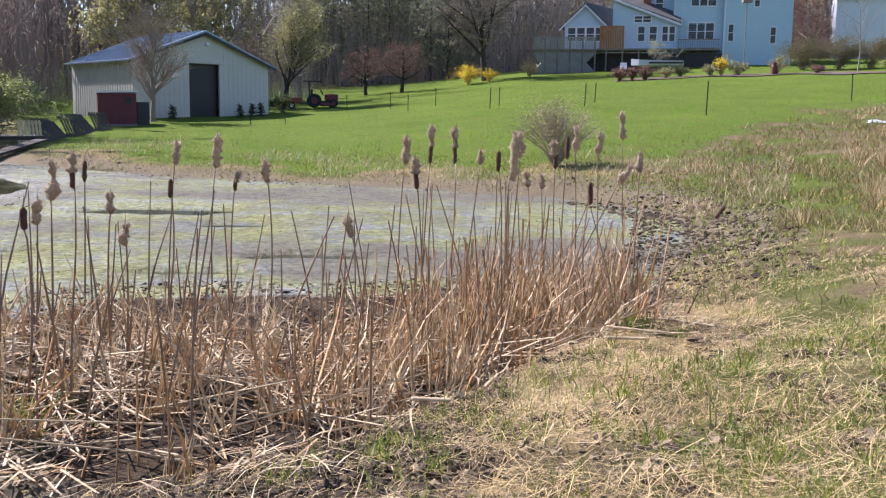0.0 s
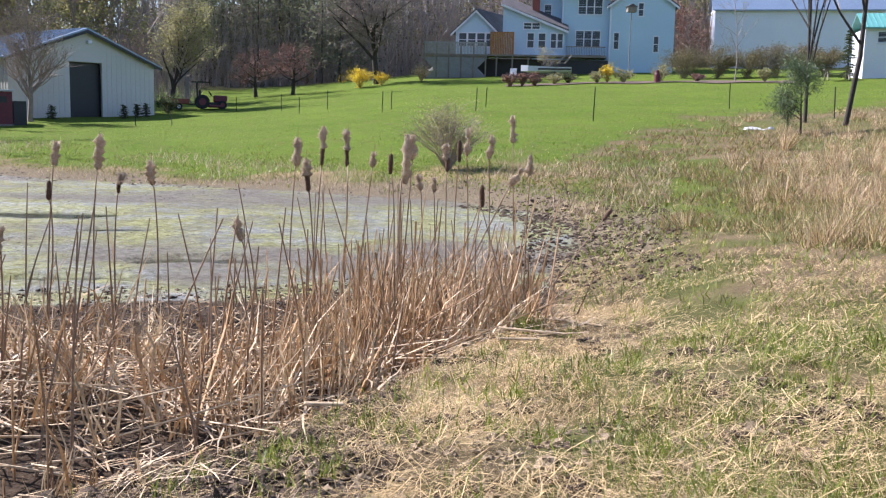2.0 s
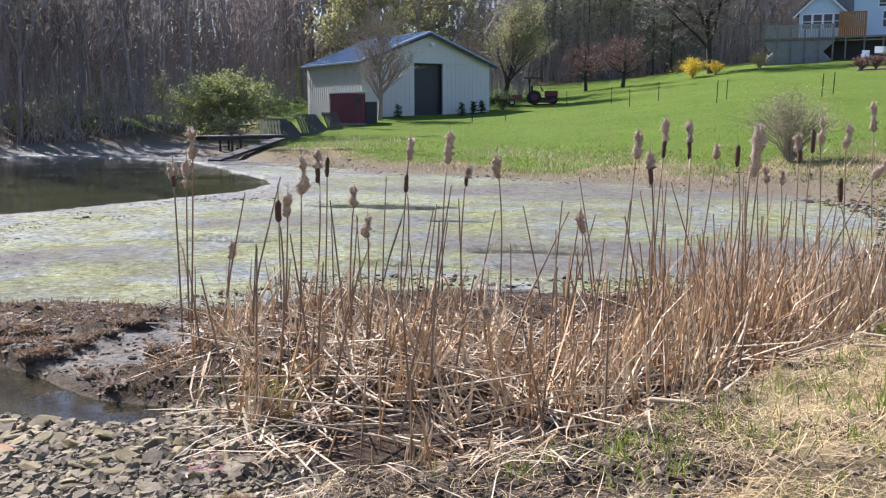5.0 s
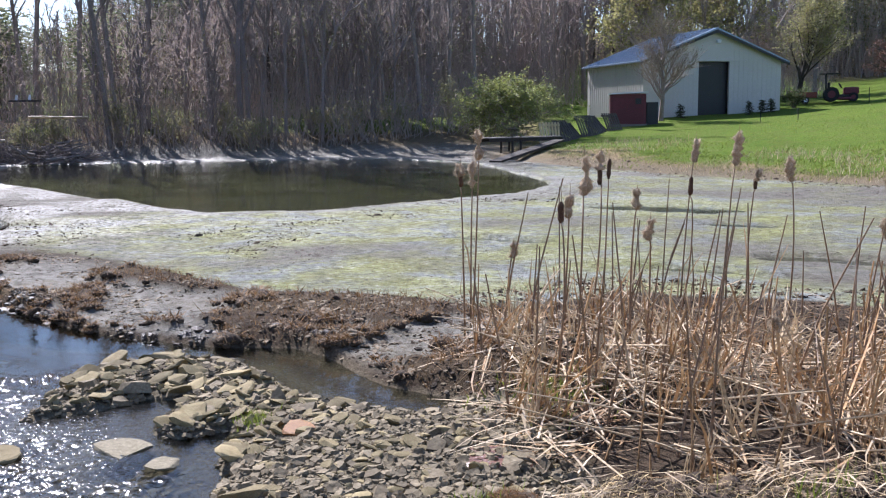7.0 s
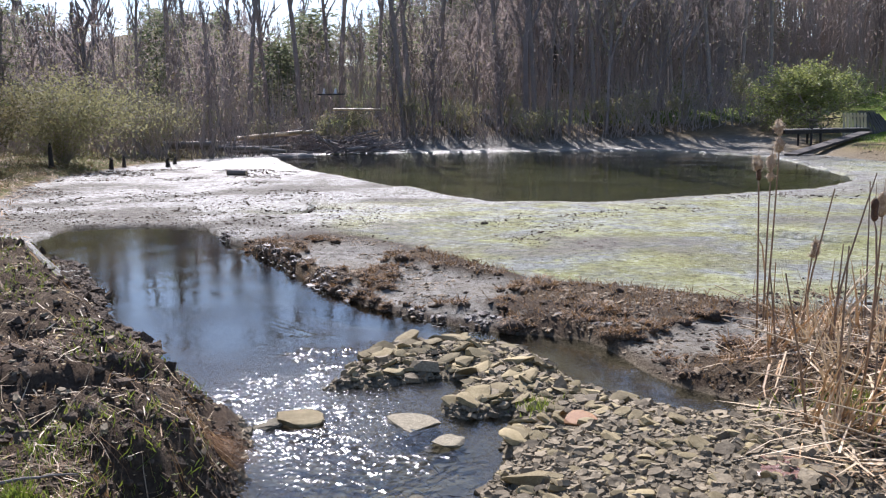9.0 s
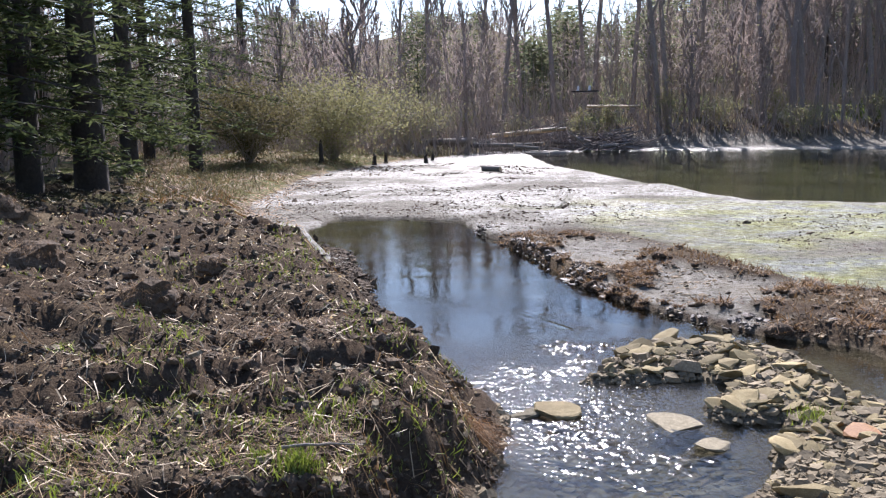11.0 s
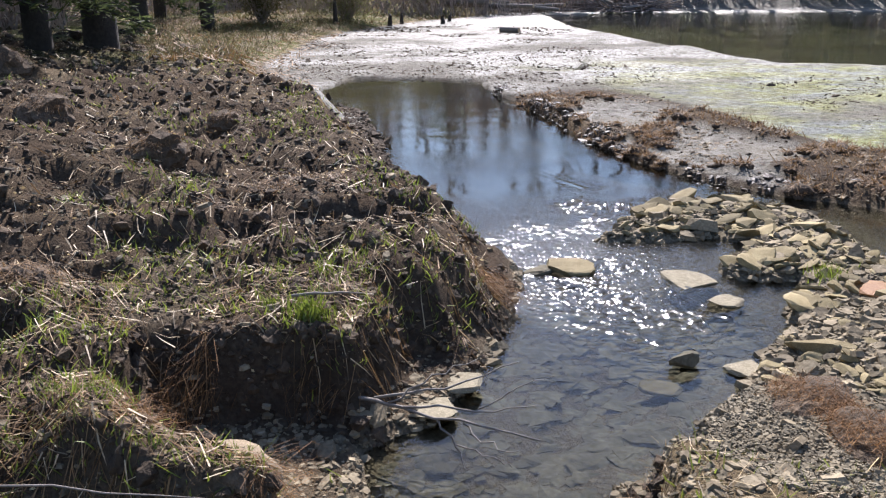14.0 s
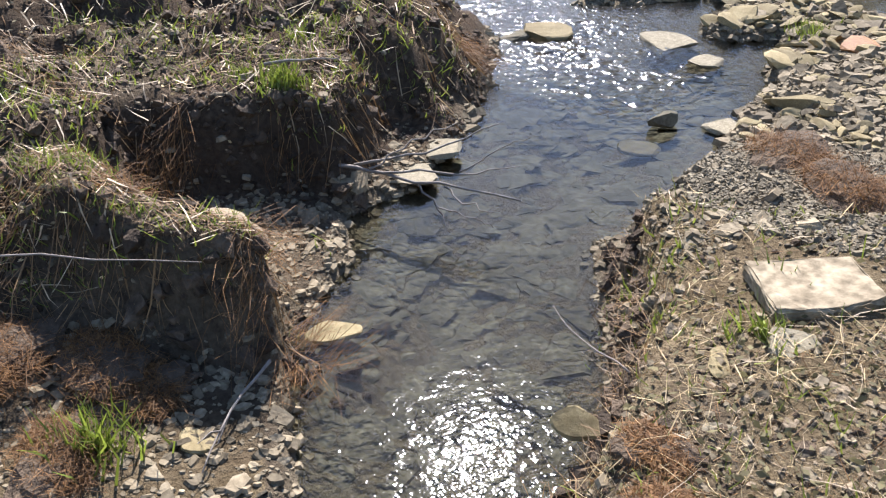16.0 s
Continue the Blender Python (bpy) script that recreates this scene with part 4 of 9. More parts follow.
def woods():
    """The far woods behind pond, barn and house."""
    rng = np.random.default_rng(7)
    kinds = [skeleton_of(20 + i, 1.0, 0.0062, 2, (15, 5), 0.42, first=0.2, up=0.8, wiggle=0.09, length=0.26) for i in range(6)]
    wood, stems, ends, reds, spots = [], [], [], [], []
    for i in range(1000):
        az = -118 + 160 * (i + rng.random()) / 600 if i < 600 else (rng.uniform(-45, -14) if i < 740 else rng.uniform(-6, 26) if i < 850 else rng.uniform(-84, -40))
        if az < -84:
            d = rng.uniform(26, 70)
        elif az < -57:
            d = 42 + 60 * rng.random()
        elif az < -30:
            d = 47 + 65 * rng.random() ** 1.2
        elif az < -8:
            d = rng.uniform(74, 130)
        else:
            d = rng.uniform(104, 170)
        spots.append((az, d))
    xy = np.array([P(a, d) for a, d in spots])
    z = lie(xy[:, 0], xy[:, 1])[0]
    for (x, y), zz, (az, d) in zip(xy, z, spots):
        a, b, r0, r1, lv, tips = kinds[rng.integers(0, 6)]
        h = rng.uniform(9, 22)
        if -84 < az < -42:
            el = rng.uniform(3.6, 6.3) if d < 62 or rng.random() < 0.9 else rng.uniform(8, 14)
            h = max(d * math.tan(radians(el)) + 1.7 - zz, 3.5)
        w = rng.uniform(0.8, 1.3) * h
        s = np.array([w, w, h])
        g = rng.uniform(0, 6.283)
        c, sn = math.cos(g), math.sin(g)
        rot = np.array([[c, -sn, 0], [sn, c, 0], [0, 0, 1]])
        o = np.array([x, y, zz - 0.2])
        keep = (lv == 0) | (a[:, 2] * h < 7) | (rng.random(len(a)) < 0.35)
        q0, q1 = (a[keep] @ rot.T) * s + o, (b[keep] @ rot.T) * s + o
        thick = rng.uniform(0.6, 1.2) if rng.random() < 0.7 else rng.uniform(1.5, 2.2)
        rods = (q0, q1, r0[keep] * h * thick + 0.012, r1[keep] * h * thick + 0.012)
        (stems if thick > 1.0 else wood).append(rods)
        e = q1[lv[keep] == 2]
        e = e[e[:, 2] < max(zz + 6, 1.7 + d * (0.104 if -84 < az < -42 else 0.13))]
        if len(e):
            (ends if rng.random() < 0.2 else reds).append(e[rng.integers(0, len(e), 300)] + rng.normal(0, 0.55, (300, 3)))
    w = [np.concatenate([q[i] for q in stems]) for i in range(4)]
    stuff("far_dark_trees", frusta(*w, 3), STEMBARK, "tall dark-barked trees in the far woods", "trees")
    w = [np.concatenate([q[i] for q in wood]) for i in range(4)]
    stuff("far_woods", frusta(*w, 3), BARK, "bare grey spring woods beyond the pond", "trees")
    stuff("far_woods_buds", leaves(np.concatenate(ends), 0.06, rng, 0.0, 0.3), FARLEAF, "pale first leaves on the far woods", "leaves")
    stuff("far_woods_twigs", leaves(np.concatenate(reds), 0.26, rng, -0.5, 0.034), HAZETWIG, "fine brown twigs of the far woods, paled for haze", "twigs")
    # undergrowth under the trees
    k = 26000
    az = rng.uniform(-110, 40, k)
    near = np.where(az < -84, 24, np.where(az < -27, np.interp(az, [-84, -60, -52], [40, 40, 46]), np.where(az < -8, 74, 102)))
    d = near + rng.uniform(0, 1, k) ** 1.5 * 55
    x, y = d * np.sin(np.radians(az)), d * np.cos(np.radians(az))
    z = lie(x, y)[0]
    base = np.stack([x, y, z - 0.05], 1)
    tip = base + np.stack([rng.normal(0, 0.6, k), rng.normal(0, 0.6, k), rng.uniform(0.6, 4.5, k) * rng.uniform(0.4, 1, k)], 1)
    stuff("undergrowth", frusta(base, tip, np.full(k, 0.02), np.full(k, 0.005), 3), TWIG, "bare brushy undergrowth of the far woods", "brush")
    m = 50000
    clump = rng.integers(0, k, 900)
    pick = base[clump[rng.integers(0, 900, m)]] + np.stack([rng.normal(0, 1.0, m), rng.normal(0, 1.0, m), rng.uniform(0.1, 1.0, m) ** 1.4 * 5.5], 1)
    for name, mat, q in (("undergrowth_leaves", FARLEAF, pick[::3]), ("undergrowth_tan_leaves", HAZETWIG, pick[1::3]), ("undergrowth_brown_leaves", HEDGE, pick[2::3])):
        stuff(name, leaves(q, 0.07, rng, 0.0, 0.35), mat, "twiggy first leaf low in the far woods", "leaves")
    # the thick wood beyond the dam
    k = 3600
    az, d = rng.uniform(-50, -22, k), rng.uniform(72, 118, k)
    x, y = d * np.sin(np.radians(az)), d * np.cos(np.radians(az))
    base = np.stack([x, y, lie(x, y)[0] - 0.05], 1)
    tip = base + np.stack([rng.normal(0, 0.9, k), rng.normal(0, 0.9, k), rng.uniform(2, 11, k)], 1)
    stuff("dam_saplings", frusta(base, tip, np.full(k, 0.05), np.full(k, 0.012), 3), TWIG, "bare saplings beyond the dam", "brush")
    at = base[rng.integers(0, k, 56000)] + np.stack([rng.normal(0, 1.3, 56000), rng.normal(0, 1.3, 56000), rng.uniform(0.2, 12, 56000)], 1)
    stuff("dam_twigs", leaves(at, 0.3, rng, -0.5, 0.05), HAZETWIG, "fine brown twigs of the wood beyond the dam, paled for haze", "twigs")
    # the thick wood behind the house
    k = 9000
    az, d = rng.uniform(-12, 27, k), rng.uniform(101, 135, k)
    x, y = d * np.sin(np.radians(az)), d * np.cos(np.radians(az))
    base = np.stack([x, y, lie(x, y)[0] - 0.05], 1)
    tip = base + np.stack([rng.normal(0, 1.2, k), rng.normal(0, 1.2, k), rng.uniform(2, 9, k)], 1)
    stuff("wood_saplings", frusta(base, tip, np.full(k, 0.05), np.full(k, 0.01), 3), TWIG, "bare saplings behind the house", "brush")
    at = base[rng.integers(0, k, 26000)] + np.stack([rng.normal(0, 1, 26000), rng.normal(0, 1, 26000), rng.uniform(0.2, 7.5, 26000)], 1)
    stuff("sapling_buds", leaves(at, 0.16, rng), HEDGE, "olive-brown buds on the saplings behind the house", "leaves")


def conifer_data(seed, tall, wide, rng_n=900, first=0.12):
    """Needle sprays drooping along whorled boughs, and the rods that bear them."""
    rng = np.random.default_rng(seed)
    a, b, at = [], [], []
    k = max(int(tall * 7), 44)
    for i in range(k):
        t = first + (1 - first) * i / k
        ang = i * 2.4 + rng.normal(0, 0.3)
        ln = wide * (1 - t) ** 0.8 * rng.uniform(0.75, 1.15) + 0.15
        p = np.array([0, 0, t * tall])
        q = p + np.array([math.cos(ang) * ln, math.sin(ang) * ln, -0.22 * ln + rng.normal(0, 0.1)])
        a.append(p)
        b.append(q)
        m = max(4, int(rng_n / k))
        u = rng.uniform(0.15, 1.0, m)[:, None]
        at.append(p + (q - p) * u + rng.normal(0, 0.07, (m, 3)) * np.array([1, 1, 0.5]) * (0.6 + ln * 0.35))
    a, b = np.array(a), np.array(b)
    return a, b, np.concatenate(at)


def conifer(name, m, seed, tall, wide, label, group="", n=2600, size=0.16, first=0.12, trunk=0.13):
    t = thing(name, m, label, "tree", group)
    a, b, at = conifer_data(seed, tall, wide, n, first)
    part_np("trunk", frusta(np.array([[0, 0, -0.1]]), np.array([[0, 0, tall]]), np.array([trunk]), np.array([0.02]), 8), DARKBARK, t, smooth=True)
    part_np("branchwork", frusta(a, b, np.full(len(a), 0.025), np.full(len(a), 0.006), 4), DARKBARK, t)
    part_np("needles", leaves(at, size, np.random.default_rng(seed), 0.6, 0.2), NEEDLE, t)
    return t


def far_conifers():
    rng = np.random.default_rng(17)
    data = [conifer_data(50 + i, 1.0, 0.17 + 0.06 * i, 500, 0.12 + 0.1 * i) for i in range(4)]
    sets, rods = [], []
    rows = [(rng.uniform(-9, 2), rng.uniform(100, 128)) for _ in range(34)] + [(rng.uniform(-84, -30), rng.uniform(58, 105)) for _ in range(40)] + [(rng.uniform(-46, -19), rng.uniform(78, 115)) for _ in range(26)]
    for az, d in rows:
        x, y, z = spot(az, d)
        h = rng.uniform(9, 20) if az > -47 else max(d * rng.uniform(0.07, 0.112) + 1.7 - z, 4)
        a, b, at = data[rng.integers(0, 4)]
        pts = []
        k = 9
        for q in range(k):
            pts.append(at * np.array([h, h, h]) + rng.normal(0, 1, at.shape) * np.array([0.45, 0.45, 0.16]))
        at2 = np.concatenate(pts)[: 1500]
        sets.append(at2 + np.array([x, y, z]))
        rods.append((x, y, z, h))
    stuff("far_conifers", leaves(np.concatenate(sets), 0.24, rng, 0.6, 0.22), HAZENEEDLE, "evergreens among the far woods, needles paled for haze", "trees")
    r = np.array(rods)
    stuff("far_conifer_trunks", frusta(r[:, :3] - np.array([0, 0, 0.2]), r[:, :3] + np.stack([0 * r[:, 3], 0 * r[:, 3], r[:, 3]], 1), r[:, 3] * 0.012, r[:, 3] * 0.002, 5), DARKBARK, "dark trunks of the far evergreens", "trunks")


woods()
far_conifers()

pear = skeleton_of(3, 4.0, 0.1, 3, (30, 11, 6), 0.55, first=0.22, up=0.75, length=0.52)
tree("pear_tree", pose(*spot(-17.01, 54.0)) @ Matrix.Diagonal((1.5, 1.5, 1.12, 1)), pear, BARK, TWIG, HEDGE, 3000, 0.025, "bare young pear tree with grey twigs before the barn", "tree", "yard trees", 4)
tree("pear_tree", pose(*spot(-9.6, 66.0), 0, 0, 70) @ Matrix.Diagonal((1.9, 1.9, 1.36, 1)), pear, DARKBARK, TWIG, BUD, 12000, 0.034, "young pear tree with yellow-green buds on the lawn", "tree", "yard trees", 5)
cherry = skeleton_of(5, 3.0, 0.12, 3, (18, 9, 7), 0.95, first=0.25, up=0.45, length=0.55)
tree("cherry_tree", pose(*spot(-4.74, 80.0)) @ Matrix.Diagonal((1.45, 1.45, 1.1, 1)), cherry, DARKBARK, REDTWIG, REDTWIG, 2600, 0.03, "small spreading tree with reddish buds", "tree", "red trees", 6)
tree("cherry_tree", pose(*spot(-2.59, 78.0), 0, 0, 100) @ Matrix.Diagonal((1.5, 1.5, 1.15, 1)), cherry, DARKBARK, REDTWIG, REDTWIG, 2600, 0.03, "small spreading tree with reddish buds", "tree", "red trees", 7)
maple = skeleton_of(8, 11.0, 0.27, 3, (28, 14, 9), 0.85, first=0.17, up=0.6, length=0.5, least=0.013)
tree("maple_tree", pose(*spot(2.32, 83.0)), maple, DARKBARK, STEMBARK, RUSSET, 6000, 0.06, "large bare maple tree with a broad grey crown", "tree", "", 8)
olive = skeleton_of(9, 5.0, 0.2, 3, (26, 8, 5), 0.7, first=0.12, up=0.5, length=0.5)
tree("yellow_green_tree", pose(*spot(-17.4, 74.0)) @ Matrix.Scale(2.0, 4), olive, BARK, TWIG, BUD, 9000, 0.06, "tall tree in yellow-green first leaf behind the barn", "tree", "budding trees", 9)
tree("yellow_green_tree", pose(*spot(-13.2, 78.0), 0, 0, 50) @ Matrix.Scale(2.0, 4), olive, BARK, TWIG, BUD, 8000, 0.06, "tall tree in yellow-green first leaf behind the barn", "tree", "budding trees", 10)
hemlocks = [(-82.4, 18.0, 15, 2.6, 0.3), (-80.2, 24.0, 14, 2.4, 0.22), (-85.6, 17.0, 15, 2.8, 0.22), (-88.5, 14.5, 15, 3.0, 0.26), (-91.0, 18.0, 14, 2.8, 0.22), (-93.5, 14.0, 15, 3.0, 0.3),
            (-97.0, 17.0, 14, 2.8, 0.25), (-84.5, 27.0, 14, 2.6, 0.2), (-101.0, 14.5, 15, 3.0, 0.26), (-89.5, 25.0, 14, 2.6, 0.2), (-96.0, 26.0, 14, 2.6, 0.22), (-106.0, 17.0, 14, 3.0, 0.25), (-76.5, 30.0, 17, 3.4, 0.22), (-79.0, 36.0, 18, 3.2, 0.22), (-73.5, 48.0, 20, 3.4, 0.25)]
for i, (az, d, tall, wide, trunk) in enumerate(hemlocks):
    conifer("hemlock", pose(*spot(az, d)), 200 + i, tall, wide, "dark drooping hemlock at the edge of the woods", "hemlocks", 18000, 0.085, 0.07, trunk)
slim = [skeleton_of(60 + i, 13.0, 0.15, 2, (15, 6), 0.45, first=0.38, up=0.75, wiggle=0.1, length=0.2) for i in range(3)]
rt = np.random.default_rng(89)
for i in range(26):
    az = -66 + 1.5 * i + rt.normal(0, 0.4)
    d = (47.5 if az > -57 else 52.0) + rt.uniform(0, 9)
    tree("tall_tree", pose(*spot(az, d), 0, rt.normal(0, 1.5), rt.uniform(0, 360)) @ Matrix.Scale(rt.uniform(0.85, 1.15), 4), slim[i % 3], STEMBARK, STEMBARK, BUD, 0, 0.03, "tall straight bare tree on the far bank", "tree", "trees on the far bank", 70 + i)
willow = skeleton_of(10, 1.7, 0.12, 3, (16, 8, 5), 0.95, first=0.15, up=0.4, length=0.85)
tree("willow_bush", pose(*spot(-25.6, 44.0)) @ Matrix.Diagonal((1.65, 1.65, 1.08, 1)), willow, BARK, TWIG, WILLOW, 26000, 0.033, "round willow in fresh green leaf by the dock", "tree", "", 11)


# ---- barn, shed, house
def frame_from(x, y, z, dx, dy):
    """A pose whose x axis runs along (dx, dy)."""
    return pose(x, y, z, 0, 0, math.degrees(math.atan2(dy, dx)))


def ribbed(wall, mat, x0, x1, y, z0, top, pitch=0.3, proud=0.012):
    """Upright ribs on a wall at y; top gives the height of the wall at x."""
    k = int((x1 - x0) / pitch)
    for i in range(1, k):
        x = x0 + (x1 - x0) * i / k
        part("rib", boxes((x - 0.02, x + 0.02, y - proud, y + 0.001, z0, top(x) - 0.03)), mat, wall)


def barn():
    W, S, H, R = 9.06, 7.4, 3.25, 1.74
    t = thing("barn", frame_from(-17.36, 53.24, 1.6, 0.7, 0.714), "beige steel-sided barn with a blue-grey gable roof and open dark door", "barn")
    mid, d0, d1, dh = W / 2, W / 2 - 0.98, W / 2 + 1.05, 3.2
    top = lambda x: H + R * (1 - abs(x - mid) / mid)
    bm = bmesh.new()
    prism(bm, [(0, -0.6), (d0, -0.6), (d0, dh), (d1, dh), (d1, -0.6), (W, -0.6), (W, H), (mid, H + R), (0, H)], 0.15)
    wall = part("gable_wall", bm, SIDING, t)
    ribbed(wall, SIDING, 0, d0, 0, 0, top)
    ribbed(wall, SIDING, d1, W, 0, 0, top)
    wall = part("side_wall", boxes((0, 0.15, 0.15, S, -0.6, H)), SIDING, t)
    for i in range(1, 25):
        part("rib", boxes((-0.025, 0.001, S * i / 25 - 0.02, S * i / 25 + 0.02, -0.3, H - 0.02)), SIDING, wall)
    part("side_wall", boxes((W - 0.15, W, 0.15, S, -0.6, H)), SIDING, t)
    part("gable_wall", prism(bmesh.new(), [(0, -0.6), (W, -0.6), (W, H), (mid, H + R), (0, H)], 0.15, Matrix.Translation((0, S, 0))), SIDING, t)
    part("floor", boxes((0.15, W - 0.15, 0.15, S, -0.5, 0.02)), SOIL, t)
    for s in (-1, 1):
        bm = bmesh.new()
        x_out, z_out = mid + s * (mid + 0.35), H - 0.35 * R / mid
        prism(bm, [(mid, H + R + 0.02), (x_out, z_out + 0.02), (x_out, z_out + 0.1), (mid, H + R + 0.12)], S + 0.7, Matrix.Translation((0, -0.35, 0)))
        roof = part("roof", bm, ROOFBLUE, t, "blue-grey ribbed steel roof")
        for i in range(1, 20):
            y = -0.35 + (S + 0.7) * i / 20
            part("rib", prism(bmesh.new(), [(mid, H + R + 0.12), (x_out, z_out + 0.1), (x_out, z_out + 0.14), (mid, H + R + 0.16)], 0.05, Matrix.Translation((0, y, 0))), ROOFBLUE, roof)
        bm = prism(bmesh.new(), [(mid, H + R - 0.16), (x_out, z_out - 0.12), (x_out, z_out + 0.015), (mid, H + R + 0.015)], 0.04, Matrix.Translation((0, -0.37, 0)))
        part("fascia", bm, DARK, t)
    part("sliding_door", boxes((d0 - 0.03, d1 + 0.03, 0.3, 0.36, 0, dh + 0.05)), DARK, t, "black sliding barn door")
    part("door_track", boxes((d0 - 0.2, d1 + 1.6, -0.06, 0.0, dh + 0.02, dh + 0.1)), SIDING, t)
    part("lamp", boxes((mid + 0.1, mid + 0.35, -0.2, 0.0, H + R - 0.75, H + R - 0.55), bevel=0.03), WHITE, t, "small white floodlight under the peak")
    return t


barn()


def shed():
    x, y = P(-19.95, 51.0)
    z = 1.75 - 51 * math.tan(radians(0.3))
    t = thing("garden_shed", frame_from(x, y, z, 0.93, 0.36), "small red wooden shed with a pale flat roof", "shed")
    body = part("body", boxes((0, 1.85, 0, 1.6, -0.3, 1.38)), REDPAINT, t)
    for i in range(12):
        part("board", boxes((1.85 * i / 12 + 0.008, 1.85 * (i + 1) / 12 - 0.008, -0.014, 0.001, -0.2, 1.36)), REDPAINT, body)
    part("roof", prism(bmesh.new(), [(-0.1, 1.36), (1.95, 1.44), (1.95, 1.5), (-0.1, 1.42)], 1.8, Matrix.Translation((0, -0.1, 0))), WHITE, t, "pale sloping roof sheet")
    part("window", boxes((1.3, 1.6, -0.026, 0.01, 0.85, 1.15)), DARK, t)
    part("skid", boxes((-0.05, 1.9, -0.05, 0.1, -0.32, -0.18)), WOODGREY, t)
    part("lean_to", boxes((1.9, 2.5, 0.4, 1.5, -0.3, 0.95)), DARK, t)


shed()


def window(parent, x, y, z, w, h, panes=2, axis="x", frame=WHITE):
    """A window standing proud of a wall that faces -y (axis x) or -x (axis y)."""
    def put(u0, u1, d0, d1, z0, z1):
        return (u0, u1, y + d0, y + d1, z0, z1) if axis == "x" else (x + d0, x + d1, u0, u1, z0, z1)
    u = x if axis == "x" else y
    bm = boxes(put(u - 0.08, u, -0.06, 0.02, z - 0.08, z + h + 0.1), put(u + w, u + w + 0.08, -0.06, 0.02, z - 0.08, z + h + 0.1),
               put(u, u + w, -0.06, 0.02, z + h, z + h + 0.1), put(u, u + w, -0.08, 0.02, z - 0.08, z), put(u, u + w, -0.05, 0.02, z + h / 2 - 0.03, z + h / 2 + 0.03))
    for i in range(1, panes):
        v = u + w * i / panes
        box(bm, *put(v - 0.05, v + 0.05, -0.055, 0.02, z, z + h))
    win = part("window", bm, frame, parent)
    for i in range(panes):
        for k in range(2):
            part("pane", boxes(put(u + w * i / panes + 0.01, u + w * (i + 1) / panes - 0.01, -0.02, 0.01, z + k * h / 2 + 0.01, z + (k + 1) * h / 2 - 0.01)), GLASS, win)


def clapboards(wall, mat, x0, x1, y, z0, z1, pitch=0.2):
    k = int((z1 - z0) / pitch)
    for i in range(k):
        z = z0 + (z1 - z0) * i / k
        part("board", prism(bmesh.new(), [(x0, z), (x1, z), (x1, z + 0.02), (x0, z + 0.02)], 0.02, Matrix.Translation((0, y - 0.02, 0))), mat, wall)


